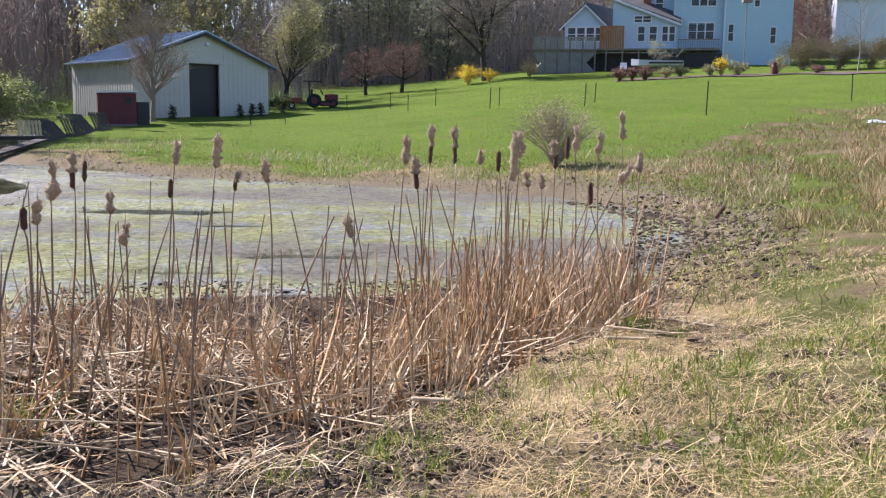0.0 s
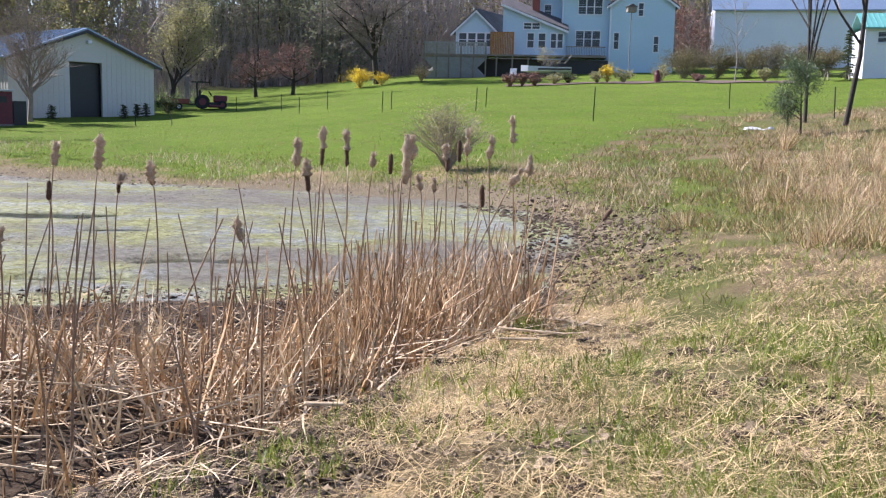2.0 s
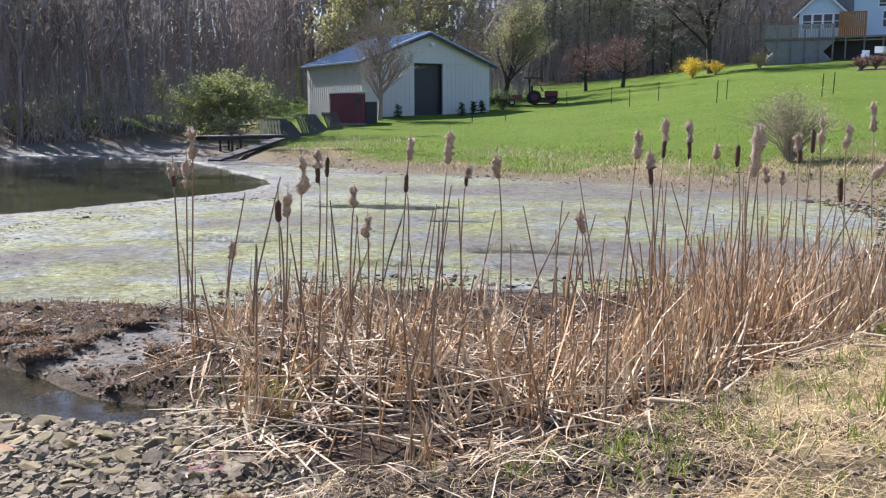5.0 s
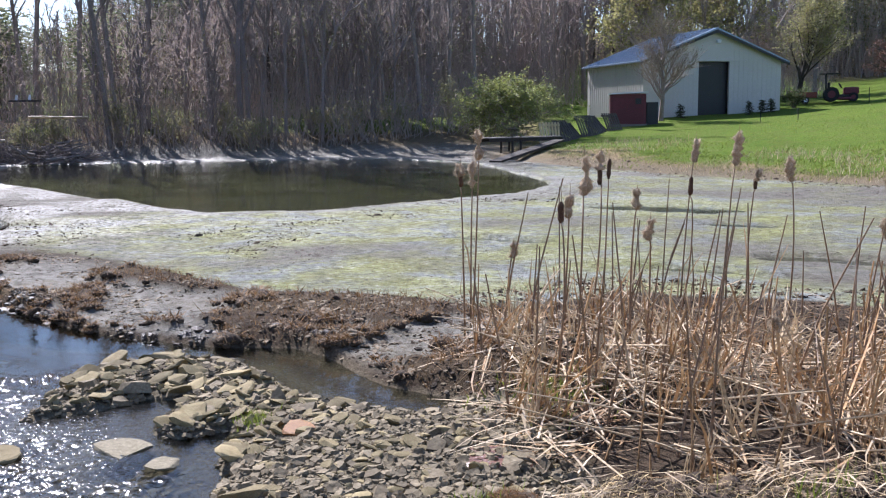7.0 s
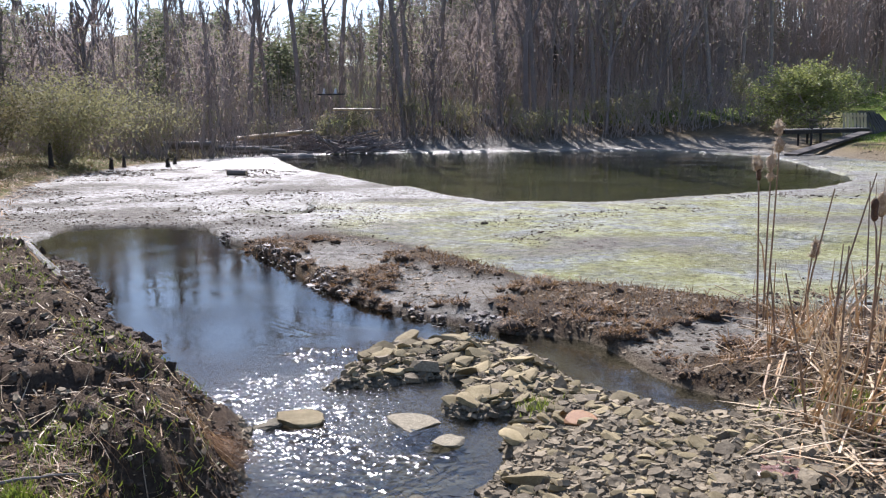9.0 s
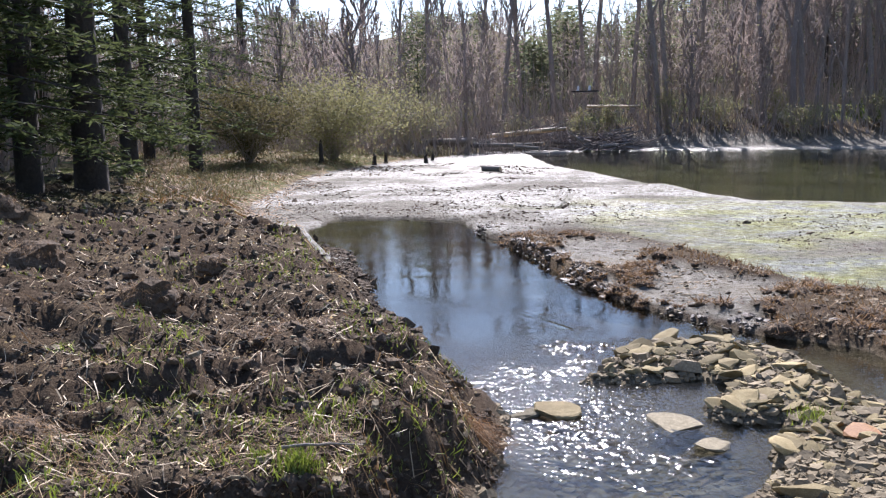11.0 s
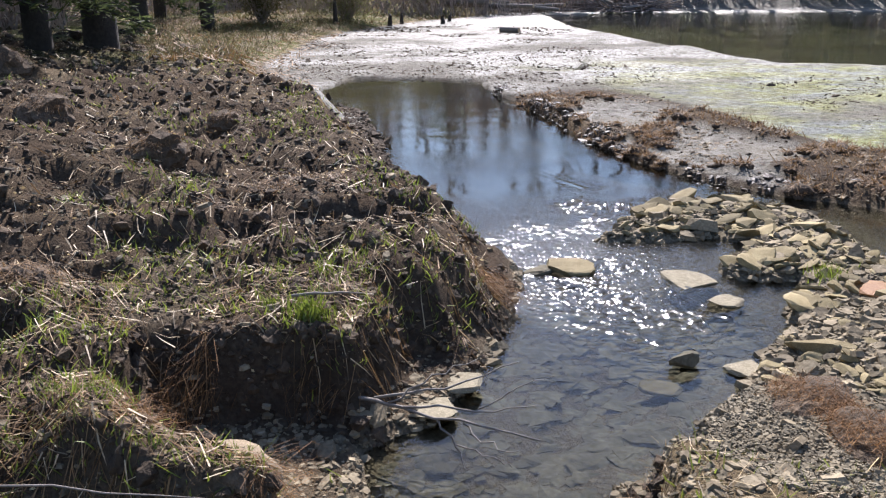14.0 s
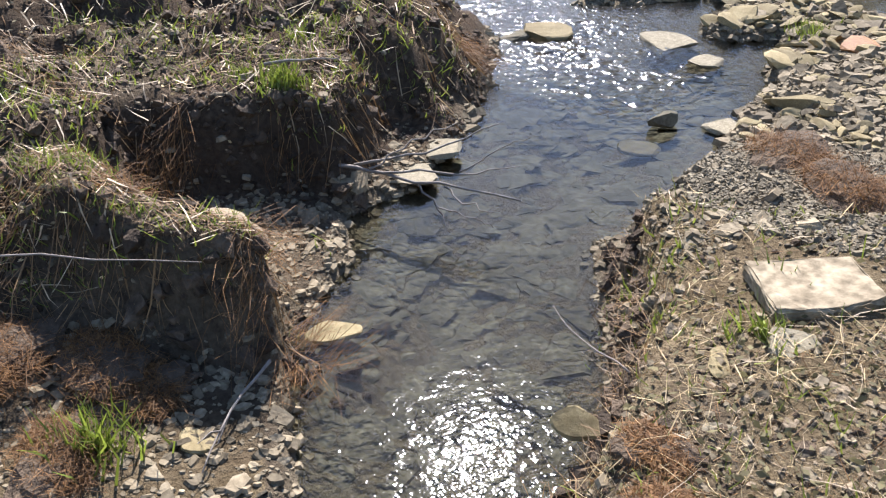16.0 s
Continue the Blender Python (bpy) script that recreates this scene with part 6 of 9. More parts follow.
def reed_bed():
    rng = np.random.default_rng(31)
    # upright broken stubble, thickest at the bank's side
    x, y, z, d = field(rng, 6400, -3.9, 2.2, 3.9, 9.8)
    thick = step(x + 0.12 * y, -0.5, 0.9)
    keep = (d["reeds"] > 0.05) & (rng.random(len(x)) < np.where(thick_reeds(x, y), 1, 0.25) * (0.06 + 0.4 * thick) * np.where(vnoise(x / 0.4, y / 0.4, 3) > -0.05, 1, 0.15))
    x, y, z, thick = x[keep], y[keep], z[keep], thick[keep]
    k = len(x)
    h = rng.uniform(0.15, 1.15, k) * rng.uniform(0.35, 1.0, k) * (0.7 + 0.3 * thick)
    wild = rng.random(k) < 0.14
    lean = np.stack([rng.normal(0.07, 0.13, k), rng.normal(0, 0.13, k)], 1) * np.where(wild, 4.5, 1)[:, None]
    base = np.stack([x, y, z - 0.04], 1)
    tip = base + np.stack([lean[:, 0] * h, lean[:, 1] * h, h * np.where(wild, 0.8, 1)], 1)
    stuff("reed_stubble", frusta(base, tip, rng.uniform(0.004, 0.009, k), rng.uniform(0.003, 0.006, k), 4), REED, "brown broken cattail stubble standing in the mud", "reeds")
    # bunches of split leaves fanning from one root
    x, y, z, d = field(rng, 900, -3.7, 2.0, 4.0, 9.4)
    ok = np.where((d["reeds"] > 0.1) & thick_reeds(x, y) & (rng.random(len(x)) < 0.3 + 0.8 * step(x, -1.2, 0.2)))[0][:250]
    for name, mat, some in (("reed_leaves", REED, ok[::2]), ("pale_reed_leaves", STRAW, ok[1::2])):
        j = np.repeat(some, 13)
        k = len(j)
        way = np.stack([rng.normal(0.1, 0.3, len(some)), rng.normal(0, 0.3, len(some))], 1).repeat(13, 0)
        p = np.stack([x[j] + rng.normal(0, 0.035, k), y[j] + rng.normal(0, 0.035, k), z[j] - 0.03], 1)
        hh = rng.uniform(0.12, 0.75, k) * rng.uniform(0.5, 1, k)
        q = p + np.stack([(way[:, 0] + rng.normal(0, 0.25, k)) * hh, (way[:, 1] + rng.normal(0, 0.25, k)) * hh, hh], 1)
        stuff(name, blades(p, q, rng.uniform(0.004, 0.011, k), rng, 0.3), mat, "bunches of split dry cattail leaves", "reeds")
    # fallen litter
    x, y, z, d = field(rng, 13500, -4.0, 2.0, 3.8, 9.0)
    keep = (d["reeds"] > -0.15) & (d["s"] < 0.02) & (thick_reeds(x, y) | (rng.random(len(x)) < 0.12)) & (vnoise(x / 0.5, y / 0.5, 8) + 0.4 * vnoise(x / 0.2, y / 0.2, 9) > -0.2) & (rng.random(len(x)) < 0.4 + 0.6 * step(x, -2.6, -1.6))
    x, y, z = x[keep], y[keep], z[keep]
    pale = rng.random(len(x)) < 0.36 + 0.1 * step(x, -1.5, 0.0)
    stuff("reed_litter", lying(rng, x[pale], y[pale], z[pale], 0.06, 0.6, 0.007, 0.14), STRAW, "pale fallen cattail leaves matted on the mud", "litter")
    brown = ~pale & (rng.random(len(x)) < 0.9)
    stuff("reed_brown_litter", lying(rng, x[brown], y[brown], z[brown], 0.06, 0.5, 0.006, 0.06), REED, "brown rotting cattail leaves on the mud", "litter")
    # long fallen stems
    x, y, z, d = field(rng, 400, -3.6, 1.5, 4.0, 7.4)
    keep = (d["reeds"] > 0) & (rng.random(len(x)) < 0.35 + 0.65 * step(x, -2.6, -1.6))
    x, y, z = x[keep], y[keep], z[keep]
    k = len(x)
    a, ln = rng.uniform(0, 6.283, k), rng.uniform(0.3, 1.1, k)
    p = np.stack([x, y, z + rng.uniform(0.01, 0.12, k)], 1)
    q = p + np.stack([np.cos(a) * ln, np.sin(a) * ln, rng.uniform(-0.02, 0.3, k) * ln], 1)
    q[:, 2] = np.maximum(q[:, 2], lie(q[:, 0], q[:, 1])[0] + 0.01)
    each("fallen_stem", [frusta(p[i:i + 1], q[i:i + 1], [0.0065], [0.0035], 5) for i in range(k)], STRAW, "fallen straw-coloured cattail stem on the mud", "reed", "fallen stems")


reed_bed()


def tall_stalks():
    """Bare dead stalks that lost their heads."""
    rng = np.random.default_rng(33)
    x, y, z, d = field(rng, 700, -3.7, 1.9, 4.2, 9.4)
    ok = np.where((d["reeds"] > 0.1) & (thick_reeds(x, y) | (rng.random(len(x)) < 0.4)))[0][:95]
    k = len(ok)
    h = rng.uniform(0.45, 1.2, k)
    p = np.stack([x, y, z - 0.04], 1)[ok]
    lean = rng.normal(0.03, 0.12, (k, 2))
    m = p + np.stack([lean[:, 0] * h * 0.5, lean[:, 1] * h * 0.5, h * 0.5], 1)
    q = p + np.stack([lean[:, 0] * h * 1.2, lean[:, 1] * h * 1.2, h], 1)
    each("reed_stalk", [frusta([p[i], m[i]], [m[i], q[i]], [0.0085, 0.0065], [0.0065, 0.004], 5) for i in range(k)], STALK, "bare dark cattail stalk without a head", "reed", "bare stalks")


tall_stalks()


def trodden(rng):
    """Soil, chips and dead stems on the bank beside the creek."""
    x, y, z, d = polar_scatter(rng, 22000, -78, 30, 1.0, 4.6)
    ok = (d["out"] > 0.03) & (d["bank"] < -0.3) & (np.hypot(x + 1.64, y - 1.64) > 0.17)
    x, y, z = x[ok], y[ok], z[ok]
    k = len(x)
    a, b, c, e = int(k * 0.42), int(k * 0.64), int(k * 0.82), k
    s = (np.exp(rng.normal(-5.1, 0.5, a)))[:, None] * np.array([[1.2, 1, 0.7]])
    stuff("bank_crumbs", lumps(np.stack([x, y, z], 1)[:a // 3], s[:a // 3], rng, ICO1, 0.3), SOIL, "dark crumbled soil on the near bank", "soil")
    stuff("bank_dry_crumbs", lumps(np.stack([x, y, z], 1)[a // 3:a], s[a // 3:], rng, ICO1, 0.3), DUST, "dry crumbled soil on the near bank", "soil")
    s = (np.exp(rng.normal(-5.0, 0.5, b - a)))[:, None] * np.array([[1.3, 0.9, 0.25]])
    stuff("bank_chips", shards(np.stack([x, y, z + 0.004], 1)[a:b], s, rng), PEBBLE, "stone chips in the near bank", "stones")
    m = b + (c - b) // 3
    stuff("bank_stems", lying(rng, x[b:m], y[b:m], z[b:m], 0.02, 0.14, 0.0011, 0.04), STRAW, "pale dead stems on the near bank", "litter")
    stuff("bank_brown_stems", lying(rng, x[m:c], y[m:c], z[m:c], 0.02, 0.1, 0.001, 0.03), DEADGRASS, "brown dead stems on the near bank", "litter")
    # ochre thatch
    xx, yy, zz, dd = polar_scatter(rng, 22000, -76, -28, 1.0, 3.6)
    w = np.where((dd["out"] > 0.02) & (dd["bank"] < -0.3) & (np.hypot(xx + 1.64, yy - 1.64) > 0.2) & (fbm(xx, yy, 0.35, 603, 3) > -0.1))[0]
    for name, mat, i in (("bank_thatch", DRYGRASS, w[::3]), ("bank_rusty_thatch", RUST, w[1::3]), ("bank_straw_thatch", STRAW, w[2::3])):
        stuff(name, standing(rng, xx[i], yy[i], zz[i], 0.008, 0.05, 0.0008, 1.4), mat, "dry grass scraps on the near bank", "grass")
    # undercut edge: clods and hanging roots
    xx, yy, zz, dd = field(rng, 26000, -2.7, -0.6, -0.6, 2.2)
    w = np.where((dd["out"] > 0.0) & (dd["out"] < 0.09) & (xx > -1.3 - yy))[0][:900]
    at = np.stack([xx, yy, zz - 0.015], 1)[w]
    s = np.minimum(np.exp(rng.normal(-4.1, 0.45, len(w))), 0.04)[:, None] * np.array([[1.2, 1, 0.9]])
    stuff("edge_clods", lumps(at, s, rng, ICO1, 0.3), SOIL, "dark crumbling earth along the near bank's edge", "soil")
    j = w[rng.integers(0, len(w), 1500)]
    p = np.stack([xx[j], yy[j], zz[j] + 0.01], 1)
    e = p + np.stack([rng.normal(-0.04, 0.05, 1500), rng.normal(0.02, 0.05, 1500), rng.uniform(-0.12, 0.05, 1500)], 1)
    stuff("edge_roots", blades(p, e, np.full(1500, 0.0011), rng, 0.6), DEADGRASS, "dead grass and roots over the near bank's edge", "grass")
    n = fbm(x[c:], y[c:], 0.3, 601, 2) > -0.05
    k = 8000
    xx, yy, zz, dd = polar_scatter(rng, k * 2, -74, 20, 1.0, 3.4)
    w = (dd["out"] > 0.03) & (dd["bank"] < -0.3)
    stuff("bank_leaf_scraps", leaves(np.stack([xx, yy, zz + 0.012], 1)[w][:k], 0.01, rng, 0.8), HEDGE, "brown leaf scraps on the near bank", "litter")
    stuff("bank_sprouts", standing(rng, x[c:][n], y[c:][n], z[c:][n], 0.02, 0.09, 0.0018, 0.5), GRASS, "green sprouts on the near bank", "grass")


def right_bank():
    rng = np.random.default_rng(41)
    x, y, z, d = polar_scatter(rng, 380000, -72, 44, 1.2, 30)
    n = fbm(x, y, 1.1, 301, 3)
    ok = (d["out"] > 0.06) & (d["bank"] < -0.3) & (d["dam"] < 0.2) & (rng.random(len(x)) < np.where(d["far"] > 12, np.where((d["az"] > 6) & (d["az"] < 24), 0.22, 0.6), 1))
    m = ok & (n < 0.28) & (rng.random(len(x)) < (0.3 + 0.7 * step(d["far"] + 0.8 * n, 2.8, 4.2)) * np.where((d["az"] < -38) & (d["far"] < 4), 0.14, 1) * (0.3 + 0.7 * step(fbm(x, y, 0.5, 305, 3), -0.2, 0.15))) & (np.hypot(x + 1.64, y - 1.64) > 0.22)
    stuff("matted_straw", lying(rng, x[m], y[m], z[m], 0.03, 0.15, 0.0005 + 0.00024 * np.minimum(d["far"][m], 16), 0.05), DRYGRASS, "matted dry grass on the pond bank", "grass")
    x, y, z, d = polar_scatter(rng, 120000, -70, 44, 1.2, 34)
    n = fbm(x, y, 1.3, 311, 4) + 0.15 * step(x, 1.5, 4.0)
    ok = (d["out"] > 0.15) & (d["bank"] < -0.3) & (rng.random(len(x)) < np.where((d["az"] < -38) & (d["far"] < 4), 0.15, 1)) & (n > 0.02 + 0.1 * (1 - step(d["far"], 1.5, 3.5))) & (d["dam"] < 0.2) & (rng.random(len(x)) < 0.3 + 0.4 * step(d["far"], 8, 14))
    stuff("spring_grass", standing(rng, x[ok], y[ok], z[ok], 0.04, 0.15, 0.0012 + 0.0006 * np.minimum(d["far"][ok], 20), 0.4), GRASS, "fresh green grass sprouting through the straw", "grass")
    # dark crumbs where the bank breaks down to the mud
    x, y, z, d = polar_scatter(rng, 9000, -40, 4, 3.0, 5.4)
    ok = np.where((d["out"] > -0.05) & (d["out"] < 1.0) & (d["bank"] < -0.3) & (d["b"] < 0.1))[0]
    s = np.minimum(np.exp(rng.normal(-4.4, 0.55, len(ok))), 0.04)[:, None] * np.array([[1.3, 1, 0.7]])
    stuff("bank_foot_crumbs", lumps(np.stack([x, y, z], 1)[ok], s, rng, ICO1, 0.3), SOIL, "dark crumbled earth where the bank meets the reeds", "soil")
    # a loose thatch standing over the mat
    x, y, z, d = polar_scatter(rng, 90000, -34, 40, 2.6, 11)
    ok = np.where((d["out"] > 0.12) & (d["bank"] < -0.3) & (fbm(x, y, 0.8, 307, 3) > -0.12) & ((d["az"] > -4) | (d["far"] > 5.0) | (rng.random(len(x)) < 0.35)))[0]
    for name, mat, i in (("straw_thatch", DRYGRASS, ok[::3]), ("pale_thatch", STRAW, ok[1::3]), ("brown_thatch", DEADGRASS, ok[2::3])):
        stuff(name, standing(rng, x[i], y[i], z[i], 0.015, 0.085, 0.0004 + 0.00019 * d["far"][i], 1.3), mat, "loose dry grass thatch on the pond bank", "grass")
    # rank dry grass along the rise
    x, y, z, d = polar_scatter(rng, 120000, 8, 44, 8, 46)
    n = fbm(x, y, 1.6, 321, 3) + 0.45 * step(d["az"], 18, 29) - 0.3
    ok = (d["out"] > 1.6) & (d["far"] > np.interp(d["az"], [8, 20, 28], [15, 12.5, 10.5])) & (n > -0.1) & (fbm(x, y, 0.9, 327, 4) > 0.12 - 0.12 * step(d["az"], 22, 30)) & (d["far"] < np.interp(d["az"], [8, 15, 18, 25, 44], [24, 28, 37, 46, 46]))
    i = np.where(ok)[0]
    for name, mat, idx in (("rank_dry_grass", DRYGRASS, i[::4]), ("rank_brown_grass", DEADGRASS, i[1::4]), ("rank_weeds", HEDGE, i[2::4]), ("rank_green_grass", GRASS, i[3::4])):
        stuff(name, standing(rng, x[idx], y[idx], z[idx], 0.04, 0.3, 0.0016 + 0.00016 * d["far"][idx], 0.6), mat, "tall dry brown grass and weeds on the rise", "grass")
    # blond tussocks fanning out on the rise
    x, y, z, d = polar_scatter(rng, 1300, 11, 44, 8, 40)
    c = np.where((d["out"] > 1.2) & (d["far"] > np.interp(d["az"], [11, 20, 28], [22, 14, 10.5])) & (fbm(x, y, 2.2, 325, 2) + 0.42 * step(d["az"], 20, 28) > 0.2))[0][:220]
    j = np.repeat(c, 70)
    k = len(j)
    big = (rng.uniform(0.35, 0.95, len(c)) * (0.4 + 0.6 * step(d["az"][c], 18, 26))).repeat(70)
    a, q = rng.uniform(0, 6.283, k), np.sqrt(rng.random(k))
    p = np.stack([x[j] + np.cos(a) * q * 0.12, y[j] + np.sin(a) * q * 0.12, z[j] - 0.01], 1)
    h = big * rng.uniform(0.45, 1.0, k)
    e = p + np.stack([np.cos(a) * q * h * 0.7 + 0.12 * h, np.sin(a) * q * h * 0.7, h * (1 - 0.35 * q)], 1)
    wide = 0.0009 + 0.00013 * d["far"][j]
    for name, mat, pick in (("blond_tussocks", DRYGRASS, slice(0, None, 3)), ("straw_tussocks", STRAW, slice(1, None, 3)), ("brown_tussocks", DEADGRASS, slice(2, None, 3))):
        stuff(name, blades(p[pick], e[pick], wide[pick], rng, 0.35), mat, "fine dry grass tussocks fanning out on the rise", "grass")
    # stony crumbs along the far water line
    x, y, z, d = polar_scatter(rng, 26000, -28, 22, 12, 42)
    ok = np.where((d["b"] > -1.6) & (d["b"] < 0.7) & (fbm(x, y, 1.6, 345, 3) + 0.25 * vnoise(x / 0.3, y / 0.3, 6) > -0.02))[0]
    s = (np.exp(rng.normal(-4.1, 0.45, len(ok))) * (0.6 + 0.02 * d["far"][ok]))[:, None] * np.array([[1.4, 1.0, 0.6]])
    at = np.stack([x, y, z], 1)[ok]
    stuff("shore_crumbs", lumps(at[::2], s[::2], rng), SOIL, "dark crumbs of mud along the far shore", "soil")
    stuff("shore_stones", lumps(at[1::2], s[1::2] * 0.8, rng), PEBBLE, "grey stones along the far shore", "stones")
    # fringe on the far shore
    x, y, z, d = polar_scatter(rng, 60000, -26, 20, 17, 40)
    n = fbm(x, y, 2.5, 331, 3)
    ok = (d["out"] > 0.4) & (d["out"] < 3.5 + 5 * n) & (n > 0.09) & (rng.random(len(x)) < 0.45)
    stuff("shore_dry_grass", standing(rng, x[ok], y[ok], z[ok], 0.06, 0.34, 0.006, 0.5), STRAW, "dry grass fringe on the far shore", "grass")
    ok = (d["out"] > 1.0) & (d["out"] < 5 + 4 * n) & (n < 0.3)
    stuff("shore_grass", standing(rng, x[ok], y[ok], z[ok], 0.03, 0.09, 0.012, 0.5), GRASS, "green grass on the far shore", "grass")
    # crumbs of soil and gravel where the bank breaks down to the eye's feet
    x, y, z, d = polar_scatter(rng, 5000, -72, 44, 1.3, 5.4)
    n = fbm(x, y, 0.9, 341, 3)
    ok = (d["out"] > 0) & (n > -0.12 + 0.22 * np.abs(d["far"] - 3.0)) & (d["bank"] < -0.3)
    k = ok.sum()
    s = (rng.uniform(0.004, 0.02, k) * rng.uniform(0.3, 1.2, k))[:, None] * np.array([[1.2, 1, 0.7]])
    stuff("soil_crumbs", lumps(np.stack([x[ok], y[ok], z[ok]], 1), s, rng, ICO1, 0.3), DUST, "crumbling soil at the bank's foot", "soil")
    trodden(rng)
    # bare dark soil between the tufts
    x, y, z, d = polar_scatter(rng, 34000, -14, 42, 2.4, 7.0)
    ok = np.where((d["out"] > 0.1) & (d["bank"] < -0.3) & (fbm(x, y, 0.45, 351, 3) > 0.18))[0]
    s = np.minimum(np.exp(rng.normal(-4.6, 0.5, len(ok))), 0.03)[:, None] * np.array([[1.3, 1, 0.7]])
    stuff("bank_soil_patches", lumps(np.stack([x, y, z], 1)[ok], s, rng, ICO1, 0.3), SOIL, "bare dark soil between tufts on the bank", "soil")
    # fresh grass on the upper bank
    x, y, z, d = polar_scatter(rng, 26000, 17, 44, 2.8, 8.5)
    ok = np.where((d["out"] > 0.3) & (fbm(x, y, 0.7, 353, 3) + 0.2 * step(d["az"], 20, 32) > 0.2))[0][::2]
    stuff("upper_bank_grass", standing(rng, x[ok], y[ok], z[ok], 0.04, 0.15, 0.0012 + 0.0003 * d["far"][ok], 0.5), GRASS, "bright green grass on the upper bank", "grass")
    # long blond straw over the bank
    x, y, z, d = polar_scatter(rng, 9000, 2, 44, 2.5, 8.0)
    ok = np.where((d["out"] > 0.2) & (fbm(x, y, 0.6, 357, 3) > -0.06))[0]
    stuff("blond_straw", lying(rng, x[ok], y[ok], z[ok] + 0.02, 0.08, 0.3, 0.001 + 0.00022 * d["far"][ok], 0.1), DRYGRASS, "long blond straw lying over the bank", "grass")
    # low weeds at the rise's edge
    x, y, z, d = polar_scatter(rng, 16000, 11, 27, 13, 38)
    ok = np.where((d["out"] > 1.2) & (fbm(x, y, 1.4, 359, 3) > -0.08) & (d["far"] < np.interp(d["az"], [11, 15, 20, 27], [23, 28, 36, 38])))[0]
    for name, mat, i in (("low_brown_weeds", HEDGE, ok[::2]), ("low_rusty_weeds", RUST, ok[1::4]), ("low_green_weeds", GRASS, ok[3::4])):
        stuff(name, standing(rng, x[i], y[i], z[i], 0.05, 0.22, 0.002 + 0.0003 * d["far"][i], 0.7), mat, "low weeds and grass on the rise", "grass")
    # fallen reed leaves beside the cattails
    x, y, z, d = polar_scatter(rng, 3000, -30, 4, 2.3, 4.4)
    ok = np.where((d["out"] > 0.0) & (d["bank"] < -0.3) & (fbm(x, y, 0.5, 355, 3) > 0.02 + 0.25 * step(d["az"], -10, 3)))[0]
    stuff("fallen_reed_leaves", lying(rng, x[ok], y[ok], z[ok] + 0.01, 0.08, 0.42, 0.004, 0.12), STRAW, "bleached broken reed leaves fallen on the bank", "litter")
    # mud crumbs on the dark shore right of the flats
    x, y, z, d = field(rng, 5000, 1.5, 6.0, 9.0, 20.0)
    ok = (d["out"] < 1.6) & (d["b"] < 0.8)
    k = ok.sum()
    s = (rng.uniform(0.01, 0.06, k) * rng.uniform(0.4, 1, k))[:, None] * np.array([[1.3, 1, 0.6]])
    stuff("shore_mud_crumbs", lumps(np.stack([x[ok], y[ok], z[ok]], 1), s, rng), SOIL, "dark cracked mud lumps on the shore", "soil")


right_bank()


def sprouts():
    """Clumps of broad green shoots and tan clods on the near bank."""
    rng = np.random.default_rng(47)
    x, y, z, d = polar_scatter(rng, 900, -30, 34, 2.4, 7.5)
    ok = np.where((d["out"] > 0.25) & (d["dam"] < 0.2) & (fbm(x, y, 1.2, 611, 2) > -0.1))[0][:150]
    j = np.repeat(ok, 22)
    k = len(j)
    r = rng.uniform(0.02, 0.07, len(ok)).repeat(22)
    px, py = x[j] + rng.normal(0, 1, k) * r, y[j] + rng.normal(0, 1, k) * r
    stuff("green_shoots", standing(rng, px, py, lie(px, py)[0], 0.05, 0.16, 0.0034, 0.35), GRASS, "clumps of broad green shoots on the bank", "grass")
    x, y, z, d = polar_scatter(rng, 260, -12, 30, 3.6, 4.5)
    ok = np.where((d["out"] > 0.1) & (d["bank"] < -0.3))[0]
    s = np.exp(rng.normal(-4.2, 0.45, len(ok)))[:, None] * np.array([[1.2, 1.0, 0.85]])
    at, s = np.stack([x, y, z], 1)[ok], np.minimum(s, 0.04)
    each("earth_clod", [lumps(at[i:i + 1], s[i:i + 1], rng, ICO2, 0.26) for i in range(len(ok))], DUST, "tan crumbling clod of earth on the near bank", "soil clod", "clods on the near bank")


sprouts()


